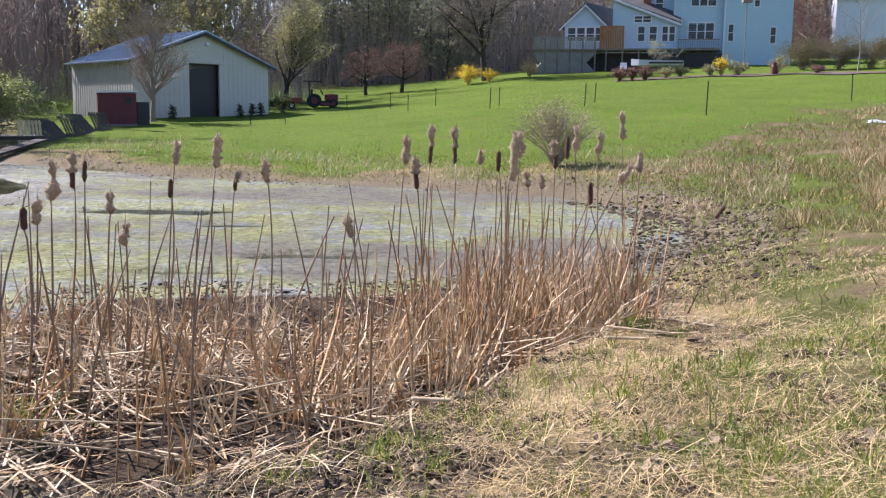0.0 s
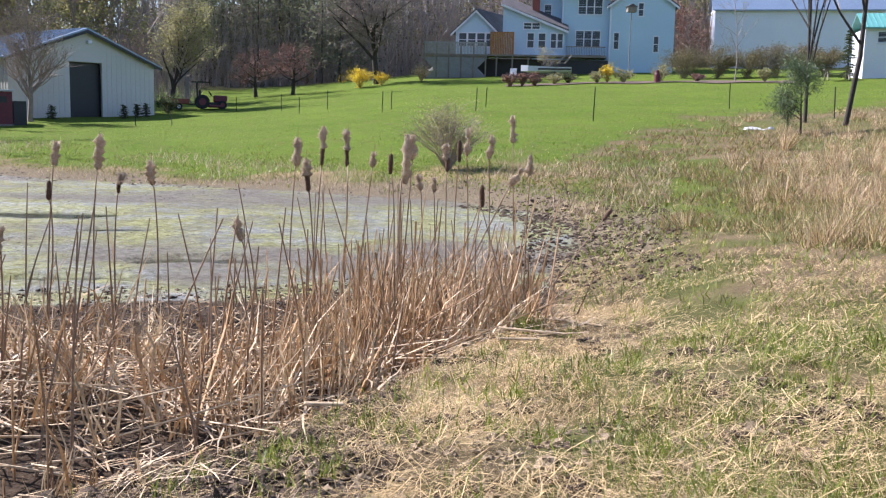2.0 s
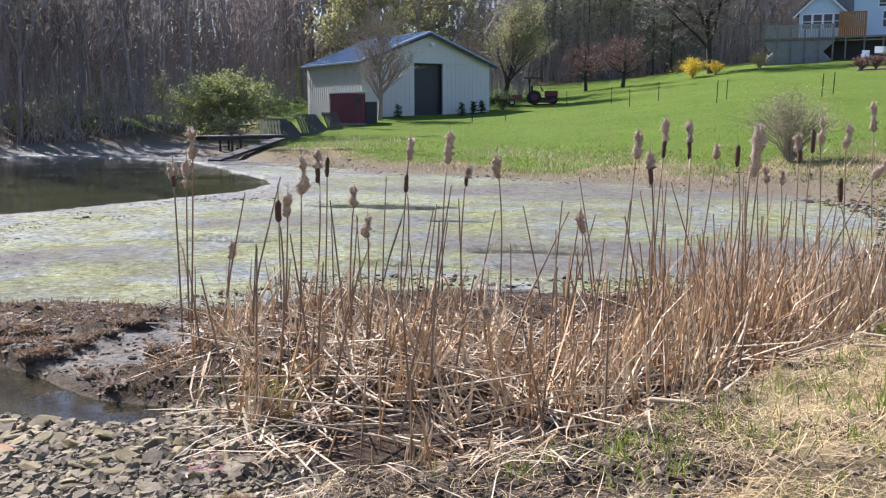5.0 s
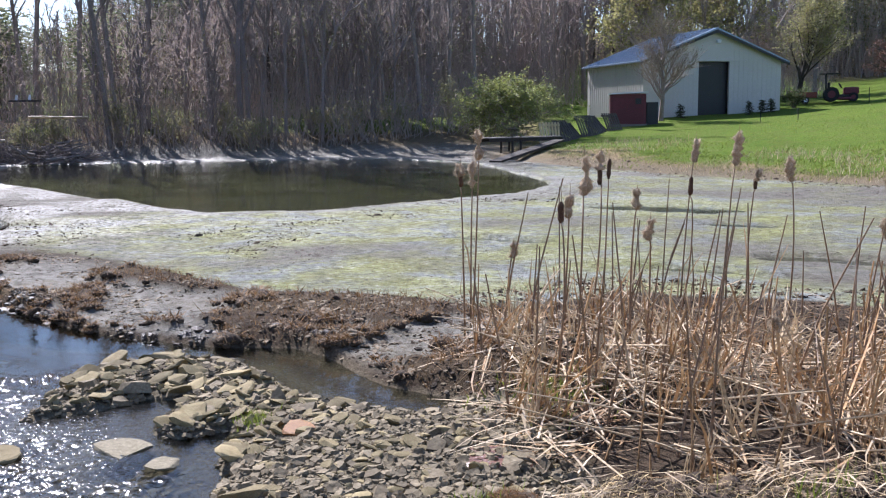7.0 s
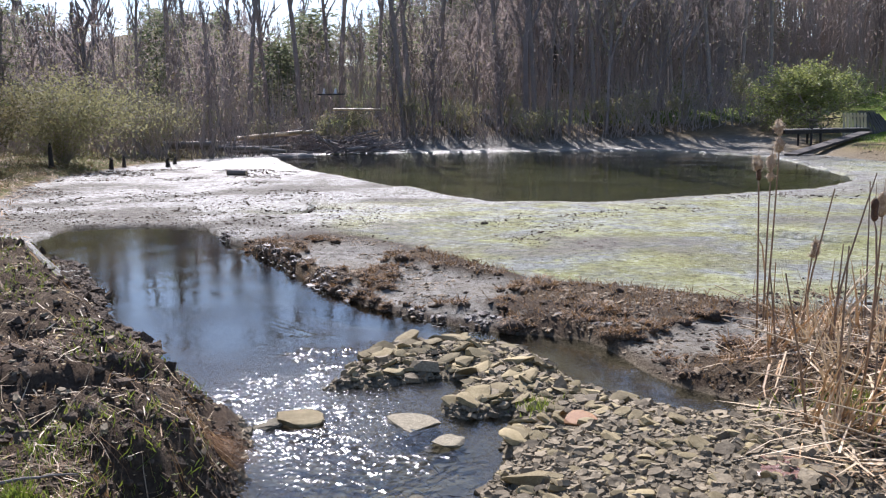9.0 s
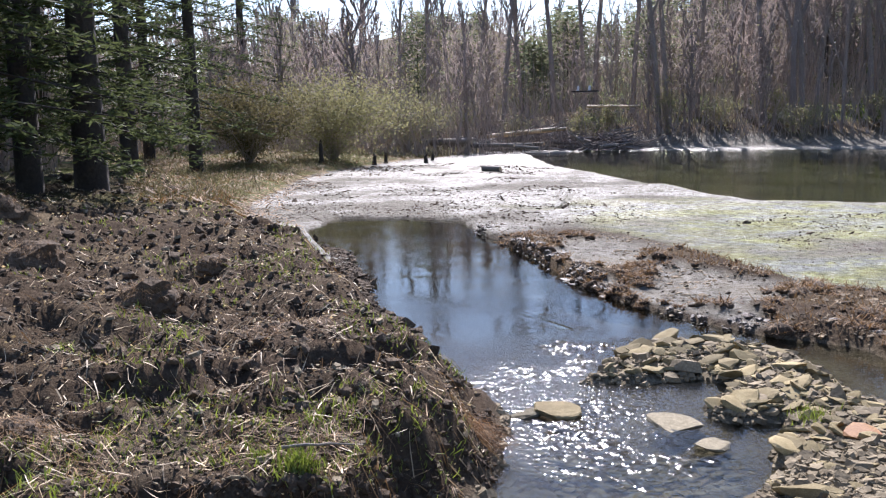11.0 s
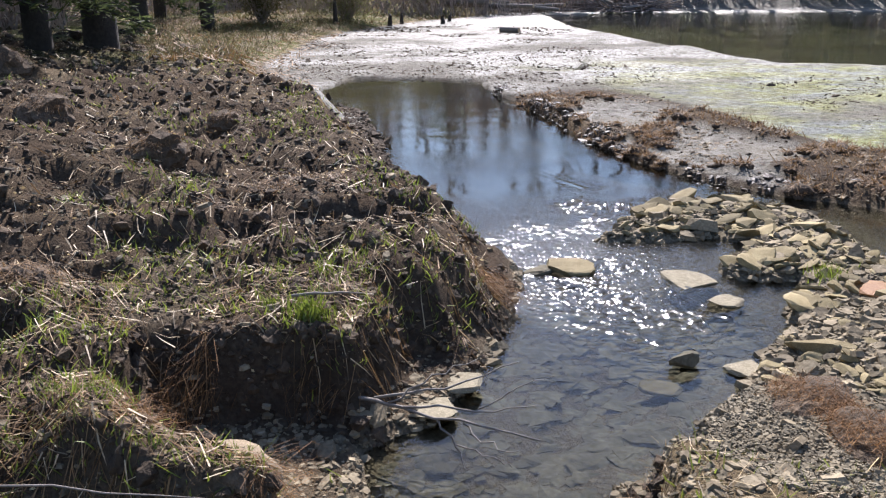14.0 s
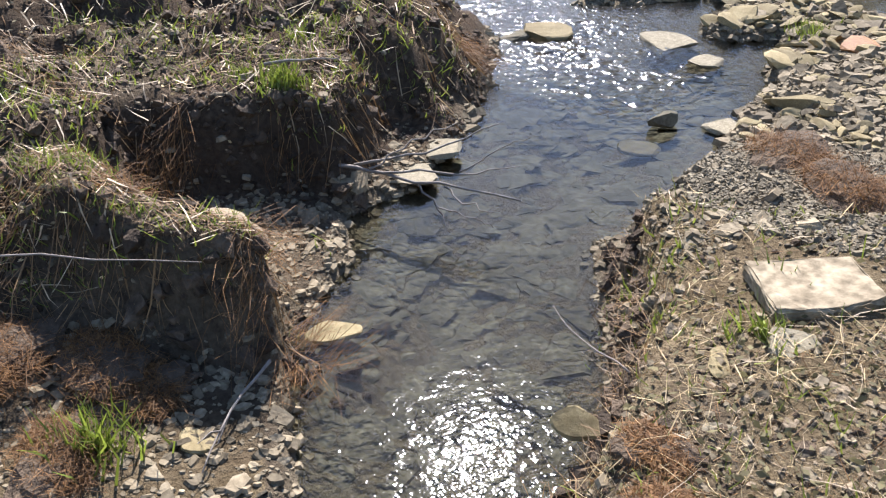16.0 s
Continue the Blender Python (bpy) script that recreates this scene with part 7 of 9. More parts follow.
def left_bank():
    rng = np.random.default_rng(51)
    x, y, z, d = polar_scatter(rng, 44000, -112, -54, 2.2, 24)
    ok = d["bank"] > 0.02
    x, y, z, f = x[ok], y[ok], z[ok], d["far"][ok]
    k = len(x)
    s = (np.minimum(np.exp(rng.normal(-4.9, 0.6, k)), 0.035) * (0.6 + 0.12 * f))[:, None] * np.array([[1.2, 1, 0.8]])
    half = k * 7 // 10
    stuff("clods", lumps(np.stack([x, y, z], 1)[:half], s[:half], rng, ICO1, 0.3), SOIL, "dark broken clods of dug earth", "soil")
    stuff("bank_stones", shards(np.stack([x, y, z + 0.006], 1)[half:], s[half:] * np.array([[0.85, 0.65, 0.3]]), rng), PEBBLE, "grey stone chips in the dug earth", "stones")
    x, y, z, d = polar_scatter(rng, 30000, -112, -54, 2.2, 22)
    ok = d["bank"] > 0.03
    x, y, z, f = x[ok], y[ok], z[ok], d["far"][ok]
    stuff("bank_straw", lying(rng, x[:5500], y[:5500], z[:5500], 0.02, 0.16, 0.0013 + 0.0004 * f[:5500], 0.04), STRAW, "scattered straw on the bank", "litter")
    j = slice(5500, 10500)
    stuff("bank_brown_straw", lying(rng, x[j], y[j], z[j], 0.02, 0.16, 0.0012 + 0.0004 * f[j], 0.04), DEADGRASS, "scattered brown stems on the bank", "litter")
    at = np.stack([x, y, z + 0.015], 1)[11000:15000]
    stuff("leaf_litter", leaves(at, 0.004 + 0.0012 * f[11000:11000 + len(at)], rng, 0.8), DRYGRASS, "dead leaf scraps on the bank", "litter")
    x, y, z, d = polar_scatter(rng, 60000, -112, -54, 2.2, 16)
    n = fbm(x, y, 0.55, 401, 3) + 0.25 * (1 - step(np.abs(d["bank"] - 0.35), 0.1, 0.9))
    ok = (d["bank"] > 0.03) & (n > 0.17) & (rng.random(len(x)) < 0.85)
    stuff("bank_grass", standing(rng, x[ok], y[ok], z[ok], 0.02, 0.075, 0.0018 + 0.0003 * d["far"][ok], 0.6), GRASS, "sparse green grass on the dug bank", "grass")
    n2 = fbm(x, y, 0.6, 411, 3)
    ok = (d["bank"] > 0.0) & (d["bank"] < 1.3) & (n2 > 0.16) & (rng.random(len(x)) < 0.6)
    stuff("bank_dry_grass", lying(rng, x[ok], y[ok], z[ok], 0.05, 0.2, 0.0016, 0.05), DEADGRASS, "dry brown grass along the bank's lip", "grass")
    # crumbling face of the cut
    x, y, z, d = field(rng, 16000, -4.6, -1.9, -0.8, 2.6)
    ok = (d["bank"] > -0.1) & (d["bank"] < 0.1)
    x, y, z = x[ok][:3000], y[ok][:3000], z[ok][:3000]
    k = len(x)
    s = np.minimum(np.exp(rng.normal(-4.6, 0.6, k)), 0.035)[:, None] * np.array([[1.2, 1, 0.9]])
    stuff("cut_face_clods", lumps(np.stack([x, y, z - 0.012], 1), s, rng, ICO1, 0.3), SOIL, "crumbling dark earth on the cut bank", "soil")
    # grass hanging over the cut edge
    x, y, z, d = field(rng, 60000, -4.4, -2.0, -0.7, 2.4)
    ok = (d["bank"] > 0.0) & (d["bank"] < 0.15) & (fbm(x, y, 0.3, 421, 2) > 0.09)
    x, y, z = x[ok], y[ok], z[ok] + 0.02
    e = 0.03
    gx, gy = (lie(x + e, y)[1]["bank"] - lie(x - e, y)[1]["bank"]), (lie(x, y + e)[1]["bank"] - lie(x, y - e)[1]["bank"])
    g = np.hypot(gx, gy) + 1e-6
    k = len(x)
    ln = rng.uniform(0.07, 0.28, k) * np.where(y < 0.4, 0.45, 1)
    base = np.stack([x, y, z], 1)
    tip = base + np.stack([-gx / g * ln * 0.9 + rng.normal(0, 0.03, k), -gy / g * ln * 0.9 + rng.normal(0, 0.03, k), -ln * rng.uniform(0.1, 1.0, k)], 1)
    tip[:, 2] = np.maximum(tip[:, 2], 0.03)
    stuff("hanging_grass", blades(base, tip, np.full(k, 0.0011), rng, 0.6), RUST, "brown dead grass hanging over the cut bank", "grass")


left_bank()


def creek():
    rng = np.random.default_rng(61)
    # flat stones on the bed
    x, y, z, d = field(rng, 9000, -5.5, -1.0, -0.5, 4.5)
    ok = (d["s"] > 0.04) & (d["far"] < 5.0)
    x, y, z = x[ok], y[ok], z[ok]
    k = len(x)
    s = np.minimum(np.exp(rng.normal(-3.6, 0.55, k)), 0.09)[:, None] * np.array([[1.4, 1.0, 0.16]])
    stuff("bed_stones", lumps(np.stack([x, y, np.minimum(z, -0.03) - s[:, 2] * 0.4], 1), s, rng, ICO1, 0.28, 0.05), BEDSTONE, "flat stones on the creek bed", "stones")
    # pebbles of the bar and beaches
    x, y, z, d = field(rng, 30000, -5.8, -1.4, 0.0, 5.3)
    beach = (d["bank"] < -0.02) & (d["s"] < 0.05) & (d["out"] < 0.02) & ~((x > -1.3 - y) & (y < 1.75))
    ok = ((d["bar"] > -0.12) | (beach & (y < 3))) & (d["s"] < 0.03)
    x, y, z = x[ok], y[ok], z[ok]
    k = len(x)
    s = (np.exp(rng.normal(-4.1, 0.45, k)))[:, None] * np.array([[1.3, 1.0, 0.34]])
    s = s * np.where((np.hypot(x + 2.2, y - 2.35) < 0.75) | (y < 1.9), 0.55, 1.0)[:, None]
    stuff("pebbles", shards(np.stack([x, y, z + s[:, 2] * 0.4], 1), s, rng, 6, 0.3), PEBBLE, "grey creek pebbles and gravel", "stones")
    # beach on the cut-bank side
    x, y, z, d = field(rng, 9000, -3.7, -1.9, -0.6, 2.0)
    ok = (d["bank"] < 0.0) & (d["s"] < 0.06)
    x, y, z = x[ok], y[ok], z[ok]
    k = len(x)
    s = (np.exp(rng.normal(-4.75, 0.55, k)))[:, None] * np.array([[1.3, 1.0, 0.25]])
    stuff("beach_gravel", shards(np.stack([x, y, z + s[:, 2] * 0.4], 1), s, rng, 6, 0.3), PEBBLE, "gravel strip at the foot of the cut bank", "stones")


creek()


def fine_gravel():
    rng = np.random.default_rng(67)
    a, q = rng.uniform(0, 6.283, 15000), np.sqrt(rng.uniform(0, 1, 15000)) * 0.8
    x, y = -2.15 + np.cos(a) * q, 2.35 + np.sin(a) * q * 0.75
    z, d = lie(x, y)
    ok = (d["s"] < 0.02)
    s = np.exp(rng.normal(-5.1, 0.35, ok.sum()))[:, None] * np.array([[1.3, 1.0, 0.4]])
    stuff("fine_gravel", shards(np.stack([x, y, z + 0.004], 1)[ok], s, rng, 6, 0.3), FINEGRAVEL, "fine dark gravel beside the slab", "stones")


fine_gravel()


def flats():
    rng = np.random.default_rng(71)
    # dead stubble on the hummocks
    x, y, z, d = field(rng, 42000, -13.0, -1.5, 4.6, 11.0)
    ok = (d["hummock"] > 0.2) & (sods(x, y) > 0.5) & (rng.random(len(x)) < 0.5)
    stuff("hummock_stubble", standing(rng, x[ok], y[ok], z[ok], 0.025, 0.12, 0.0035, 0.8), DEADGRASS, "short dead stubble on the mud hummocks", "grass")
    x, y, z, d = field(rng, 20000, -13.0, 0.5, 4.6, 11.0)
    ok = (((d["hummock"] > 0.15) & (rng.random(len(x)) < 0.12 + 0.5 * sods(x, y))) | ((d["reeds"] > -1.0) & (d["b"] > 0.1) & (d["bar"] < -0.1))) & (d["s"] < -0.03)
    x, y, z = x[ok], y[ok], z[ok]
    k = len(x)
    s = np.minimum(np.exp(rng.normal(-4.65, 0.55, k)), 0.035)[:, None] * np.array([[1.5, 1.0, 0.6]])
    stuff("mud_lumps", lumps(np.stack([x, y, z], 1), s, rng, ICO1, 0.3), SOIL, "dark lumps of drying mud", "soil")
    # debris on the far mud
    x, y, z, d = field(rng, 30000, -30.0, -7.5, 4.0, 20.0)
    ok = (d["b"] > 0.05) & (d["s"] < -0.1) & (d["p"] < -0.4) & (fbm(x, y, 1.6, 521, 3) + 0.3 * vnoise(x / 0.5, y / 0.5, 5) + 0.35 * (1 - step(d["b"], 0.3, 3.0)) > 0.2)
    x, y, z, f = x[ok], y[ok], z[ok], d["far"][ok]
    k = len(x)
    s = (np.exp(rng.normal(-5.2, 0.5, k)) * (0.6 + 0.06 * f))[:, None] * np.array([[2.0, 1.0, 0.6]])
    stuff("mud_debris", lumps(np.stack([x, y, z], 1), s, rng, ICO1, 0.3), SOIL, "dark debris strewn over the wet mud", "soil")
    # crumbs strewn over the flats
    x, y, z, d = polar_scatter(rng, 5000, -76, 12, 8.5, 36)
    ok = (d["b"] > 0.1) & (d["s"] < -0.1) & (d["p"] < -0.2) & (fbm(x, y, 1.5, 511, 3) > 0.02)
    x, y, z, f = x[ok], y[ok], z[ok], d["far"][ok]
    k = len(x)
    s = (rng.uniform(0.003, 0.008, k) * (0.6 + 0.1 * f))[:, None] * np.array([[1.6, 1.0, 0.4]])
    stuff("flat_crumbs", lumps(np.stack([x, y, z], 1), s, rng), SOIL, "mud crumbs strewn over the drained flats", "soil")


flats()


def edge_sods():
    """Dark undercut sods along the hummock's water edge and scattered on it."""
    rng = np.random.default_rng(72)
    x, y, z, d = field(rng, 40000, -13.0, -2.0, 4.4, 8.5)
    i = np.where((d["s"] > -0.22) & (d["s"] < 0.03) & (d["b"] > 0) & (d["bar"] < -0.15) & (y > 4.55) & (fbm(x, y, 0.5, 545, 3) > 0.0))[0][:1500]
    s = np.minimum(np.exp(rng.normal(-4.5, 0.6, len(i))), 0.045)[:, None] * np.array([[1.3, 1.0, 0.7]])
    stuff("edge_mud", lumps(np.stack([x, y, np.maximum(z, -0.01)], 1)[i], s, rng, ICO1, 0.25), WETMUD, "wet mud crumbs along the water's edge", "soil")
    x, y, z, d = field(rng, 30000, -13.5, -4.6, 2.2, 4.9)
    i = np.where((d["s"] > -0.3) & (d["s"] < 0.04) & (d["bar"] < -0.3) & (x + y < -3.2))[0][:1300]
    s = np.minimum(np.exp(rng.normal(-4.0, 0.6, len(i))), 0.07)[:, None] * np.array([[1.3, 1.0, 0.6]])
    stuff("bank_foot_mud", lumps(np.stack([x, y, np.maximum(z, -0.01)], 1)[i], s, rng, ICO1, 0.25), SOIL, "mud crumbs at the foot of the dug bank", "soil")
    rng = np.random.default_rng(73)
    x, y, z, d = field(rng, 9000, -11.5, -2.2, 4.6, 8.5)
    edge = (d["s"] > -0.16) & (d["s"] < 0.0) & (d["hummock"] > 0.2)
    top = (d["hummock"] > 0.3) & (np.abs(sods(x, y) - 0.5) < 0.4) & (rng.random(len(x)) < 0.5)
    i = np.concatenate([np.where(edge)[0][:14], np.where(top)[0][:260]])
    at = np.stack([x, y, z], 1)[i]
    r = np.exp(rng.normal(-3.0, 0.4, len(i)))
    stuff("edge_sods", lumps(at, r[:, None] * np.array([[1.2, 1.0, 0.6]]) * 0.8, rng, ICO2, 0.09), SOIL, "dark wet sods along the mud edge", "soil", True)
    k = len(i) * 60
    j = np.repeat(np.arange(len(i)), 60)
    a, q = rng.uniform(0, 6.283, k), rng.uniform(0, 1.1, k) * r[j]
    base = at[j] + np.stack([np.cos(a) * q, np.sin(a) * q, r[j] * 0.4], 1)
    tip = base + np.stack([np.cos(a) * r[j] * 0.7, np.sin(a) * r[j] * 0.7, rng.uniform(-0.3, 0.6, k) * r[j]], 1)
    stuff("sod_tufts", blades(base, tip, np.full(k, 0.004), rng, 0.4), DEADGRASS, "brown dead tufts on the sods", "grass")
    x, y, z, d = field(rng, 18000, -12.0, -2.0, 4.8, 9.5)
    ok = (d["hummock"] > 0.3) & (fbm(x, y, 0.8, 541, 3) < 0.0)
    k = ok.sum()
    s = np.exp(rng.normal(-4.6, 0.5, k))[:, None] * np.array([[1.5, 1.0, 0.4]])
    stuff("dry_mud_crumbs", lumps(np.stack([x, y, z], 1)[ok], s, rng, ICO1, 0.3), DUST, "pale dried mud crumbs on the hummocks", "soil")
    # litter under the wood's edge
    x, y, z, d = polar_scatter(rng, 16000, -80, -57, 15, 46)
    ok = (d["b"] < 0.9 * rng.random(len(x)) ** 2) & (d["p"] < -1.0)
    stuff("edge_litter", lying(rng, x[ok], y[ok], z[ok], 0.1, 0.7, 0.012, 0.12), DEADGRASS, "brown dead brush and litter by the wood's edge", "litter")
    x, y, z, d = polar_scatter(rng, 12000, -80, -57, 15, 46)
    ok = (d["out"] > 0.3)
    stuff("edge_brush", standing(rng, x[ok], y[ok], z[ok], 0.05, 0.35, 0.01, 0.7), HEDGE, "low brown brush by the wood's edge", "brush")
    # mown blades on the lawn
    x, y, z, d = polar_scatter(rng, 30000, -24, 32, 24, 80)
    ok = (d["out"] > 3)
    i = np.where(ok)[0]
    stuff("lawn_blades", standing(rng, x[i], y[i], z[i], 0.02, 0.055, 0.0004 * d["far"][i], 0.6), GRASS, "short mown grass blades on the lawn", "grass")


edge_sods()


def brush_pile(x, y, tall, wide, seed):
    rng = np.random.default_rng(seed)
    k = 260
    a, q = rng.uniform(0, 6.283, k), np.sqrt(rng.random(k)) * wide
    zz = rng.random(k) * tall * (1 - (q / wide) ** 2)
    p = np.stack([np.cos(a) * q, np.sin(a) * q, zz], 1)
    g, ln = rng.uniform(0, 6.283, k), rng.uniform(0.4, 1.6, k)
    w = np.stack([np.cos(g), np.sin(g), rng.normal(0, 0.22, k)], 1) * ln[:, None]
    e = p + w
    e[:, 2] = np.maximum(e[:, 2], 0.0)
    r = rng.uniform(0.012, 0.045, k)
    t = thing("brush_pile", pose(x, y, height(x, y)), "heap of dark dead branches at the pond's head", "brush pile", "brush piles")
    part_np("branchwork", frusta(p, e, r, r * 0.4, 5), STEMBARK, t)
    big = rng.integers(0, k, 14)
    for j in big:
        part_np("stick", tube([p[j] + np.array([0, 0, 0.15]), e[j] + np.array([0, 0, 0.2])], [r[j] * 1.6, r[j]]), WOODGREY, t, "bleached stick")


for bx, by, bt, bw, bs in ((-38.2, 26.2, 0.8, 1.8, 1), (-36.2, 26.6, 0.7, 1.6, 2), (-39.8, 25.2, 0.6, 1.5, 3), (-35.0, 27.6, 1.0, 1.3, 4), (-41.2, 26.2, 0.6, 1.4, 5)):
    brush_pile(bx, by, bt, bw, bs)


# ---- stones one by one
def stone_meshes(rng, k=14, flat=0.55):
    """Broken angular stones: round lumps cut by random planes."""
    out = []
    for i in range(k):
        v, f = ICO2[0].copy(), ICO2[1]
        for j in range(11):
            w = rng.normal(0, 1, 3) * np.array([1, 1, 0.7])
            if j < 3:
                w = np.array([rng.normal(0, 0.25), rng.normal(0, 0.25), 1 if j < 2 else -1])
            w /= np.linalg.norm(w)
            v = v - np.outer(np.maximum(v @ w - rng.uniform(0.38, 0.75), 0), w)
        v = v * np.array([0.62, 0.62 * rng.uniform(0.55, 0.95), 0.62 * flat * rng.uniform(0.6, 1.15)])
        out.append(mesh_np("stone", v, f, STONE))
    return out


STONES = stone_meshes(np.random.default_rng(77))


def flat_stones(rng, k=12):
    """Flat broken slabs: lumps cut by upright planes and split along a level bed."""
    v0, f = ico(3)
    out = []
    for i in range(k):
        v = v0 * np.array([1, rng.uniform(0.6, 0.9), 1])
        for j in range(11):
            g = rng.uniform(0, 6.283)
            w = np.array([math.cos(g), math.sin(g), rng.normal(0, 0.3)])
            if j < 3:
                w = np.array([rng.normal(0, 0.12), rng.normal(0, 0.12), 1 if j < 2 else -1])
            w /= np.linalg.norm(w)
            v = v - np.outer(np.maximum(v @ w - (rng.uniform(0.3, 0.42) if j < 3 else rng.uniform(0.5, 0.82)), 0), w)
        v = v + rng.normal(0, 0.016, v.shape)
        out.append(mesh_np("rock", v * np.array([0.66, 0.66, 0.42]), f, STONE))
    return out


FLATS = flat_stones(np.random.default_rng(79))


def rock(x, y, z, ln, turn, tilt, i, label, flat=1.0, mat=None):
    me = STONES[i % 14] if flat >= 1.0 else FLATS[i % 12]
    if mat:
        me = me.copy()
        me.materials[0] = mat
    ob = new("rock", me)
    ob.matrix_world = pose(x, y, z, tilt, tilt * 0.6, turn) @ Matrix.Diagonal((ln * 1.15, ln, ln * flat * (0.9 if flat >= 1.0 else 0.55), 1))
    return tagged(ob, label, "rock")


rock(-4.58, 2.93, 0.02, 0.24, 60, 6, 1, "flat pale rock breaking the riffle", 0.8)
rock(-4.66, 2.8, 0.0, 0.2, 80, -8, 2, "wet dark rock in the riffle", 0.8, BEDSTONE)
rock(-4.08, 3.36, 0.0, 0.25, 20, 5, 0, "broad flat tan rock at the bar's edge", 0.6, ROCKTAN)
rock(-3.2, 2.57, 0.03, 0.13, 100, 10, 3, "upright wet grey rock in the creek", 1.9, BEDSTONE)
rock(-3.05, 2.78, 0.0, 0.17, 150, 4, 4, "flat pale rock at the water line", 0.6, ROCKTAN)
rock(-3.12, 2.36, -0.02, 0.16, 40, 4, 5, "small rock awash in the creek", 0.6)
rock(-3.44, 1.64, 0.04, 0.17, 140, -4, 6, "flat tan rock below the cut bank", 0.7, ROCKTAN)
rock(-3.31, 1.42, 0.03, 0.2, 160, 4, 9, "flat tan rock below the cut bank", 0.7, ROCKTAN)
rock(-2.52, 0.75, 0.0, 0.12, 70, 4, 8, "half-sunk rock at the creek's edge", 0.8)
rock(-2.94, 3.1, 0.06, 0.24, 60, 8, 3, "dark angular rock on the gravel bar", 1.3)
rock(-3.42, 3.5, 0.05, 0.2, 20, 8, 1, "grey rock on the gravel bar", 1.2)
rock(-3.72, 3.3, 0.01, 0.18, 110, 4, 9, "pale flat rock on the gravel bar", 0.8, ROCKTAN)
rock(-3.28, 3.87, 0.08, 0.17, 10, 20, 2, "rusty orange rock on the gravel bar", 1.2, CEDAR)
rock(-1.52, 1.27, 0.3, 0.1, 120, 18, 2, "grey split rock on the bank", 0.9)
rock(-1.6, 1.2, 0.28, 0.09, 40, -20, 5, "grey split rock on the bank", 0.8)
rock(-1.25, 1.15, 0.3, 0.07, 70, 10, 4, "small rusty rock on the bank", 1.0, ROCKTAN)
rock(-1.33, 1.1, 0.3, 0.09, 20, 6, 7, "small tan rock on the bank", 0.9, ROCKTAN)
rock(-1.46, 1.42, 0.32, 0.13, 30, 8, 6, "tan rock beside the slab", 0.8, ROCKTAN)
rock(-1.72, 1.03, 0.1, 0.1, 60, 30, 8, "tilted stone at the water's edge", 0.8)
rock(-2.2, 0.25, 0.05, 0.11, 160, 12, 5, "pale shard on the gravel strip", 0.6)
rock(-3.1, -0.15, 0.36, 0.2, 80, 10, 1, "pale block on the dug bank", 1.0, ROCKTAN)
rock(-3.6, 0.15, 0.4, 0.22, 10, 14, 4, "tan flat stone in the dug bank", 0.7, ROCKTAN)


def slab_stone():
    bm = bmesh.new()
    prism(bm, [(0, 0), (0.26, 0.01), (0.275, 0.2), (0.14, 0.235), (0.01, 0.22)], 0.05, Matrix.Rotation(radians(90), 4, "X"))
    bmesh.ops.bevel(bm, geom=list(bm.edges), offset=0.006, segments=1, affect="EDGES")
    bmesh.ops.subdivide_edges(bm, edges=list(bm.edges), cuts=4, use_grid_fill=True)
    worn = random.Random(5)
    for v in bm.verts:
        v.co += Vector((worn.gauss(0, 0.0022), worn.gauss(0, 0.0022), worn.gauss(0, 0.0016)))
    me = bpy.data.meshes.new("stone_slab")
    bm.to_mesh(me)
    bm.free()
    me.materials.append(SLAB)
    ob = tagged(new("stone_slab", me), "flat squared tan sandstone slab lying on the bank", "stone")
    ob.matrix_world = pose(-1.765, 1.555, 0.305, 1, -2, 61)
    return ob


slab_stone()


def earth_mound(x, y, z, r):
    rng = np.random.default_rng(19)
    v, f = lumps(np.zeros((1, 3)), np.array([[r, r * 0.7, r * 0.5]]), rng, ico(3), 0.05, 0.1)
    ob = tagged(new("earth_mound", mesh_np("earth_mound", v, f, DUST, True)), "rounded mound of dry tan clay in the cut bank", "earth")
    ob.location = (x, y, z)


earth_mound(-2.95, 0.55, 0.17, 0.17)


def sod_clump(x, y, r, label):
    rng = np.random.default_rng(int(abs(x * 37 + y * 91) * 10))
    z = height(x, y)
    t = thing("sod_clump", pose(x, y, z), label, "soil clump", "clumps on the dug bank")
    v, f = lumps(np.zeros((1, 3)), np.array([[r, r * 0.85, r * 0.75]]), rng, ico(3), 0.09, 0.1)
    v[:, 2] += r * 0.25
    part_np("earth", (v, f), SOIL, t, "dark crumbly earth")
    k = 520
    a = rng.uniform(0, 6.283, k)
    q = np.sqrt(rng.random(k)) * 0.85
    base = np.stack([np.cos(a) * q * r, np.sin(a) * q * r * 0.85, r * (0.25 + 0.72 * np.sqrt(1 - q ** 2))], 1)
    g = a + rng.normal(0, 0.9, k)
    ln = rng.uniform(0.15, 0.65, k) * r
    tip = base + np.stack([np.cos(g) * ln, np.sin(g) * ln, rng.uniform(-0.9, 0.25, k) * ln], 1)
    part_np("grass", blades(base, tip, np.full(k, 0.0016), rng, 0.6), DEADGRASS, t, "dry grass tuft")


for cx, cy, cr in ((-6.6, 1.1, 0.2), (-6.9, -0.1, 0.17), (-5.0, -0.45, 0.15), (-8.6, 0.6, 0.24), (-5.4, 1.5, 0.11), (-10.0, -0.6, 0.3), (-8.0, 1.9, 0.14), (-4.2, 0.1, 0.12), (-12.0, 0.5, 0.3), (-7.4, -1.2, 0.22)):
    sod_clump(cx, cy, cr, "dark sod clump with a cap of dry grass")


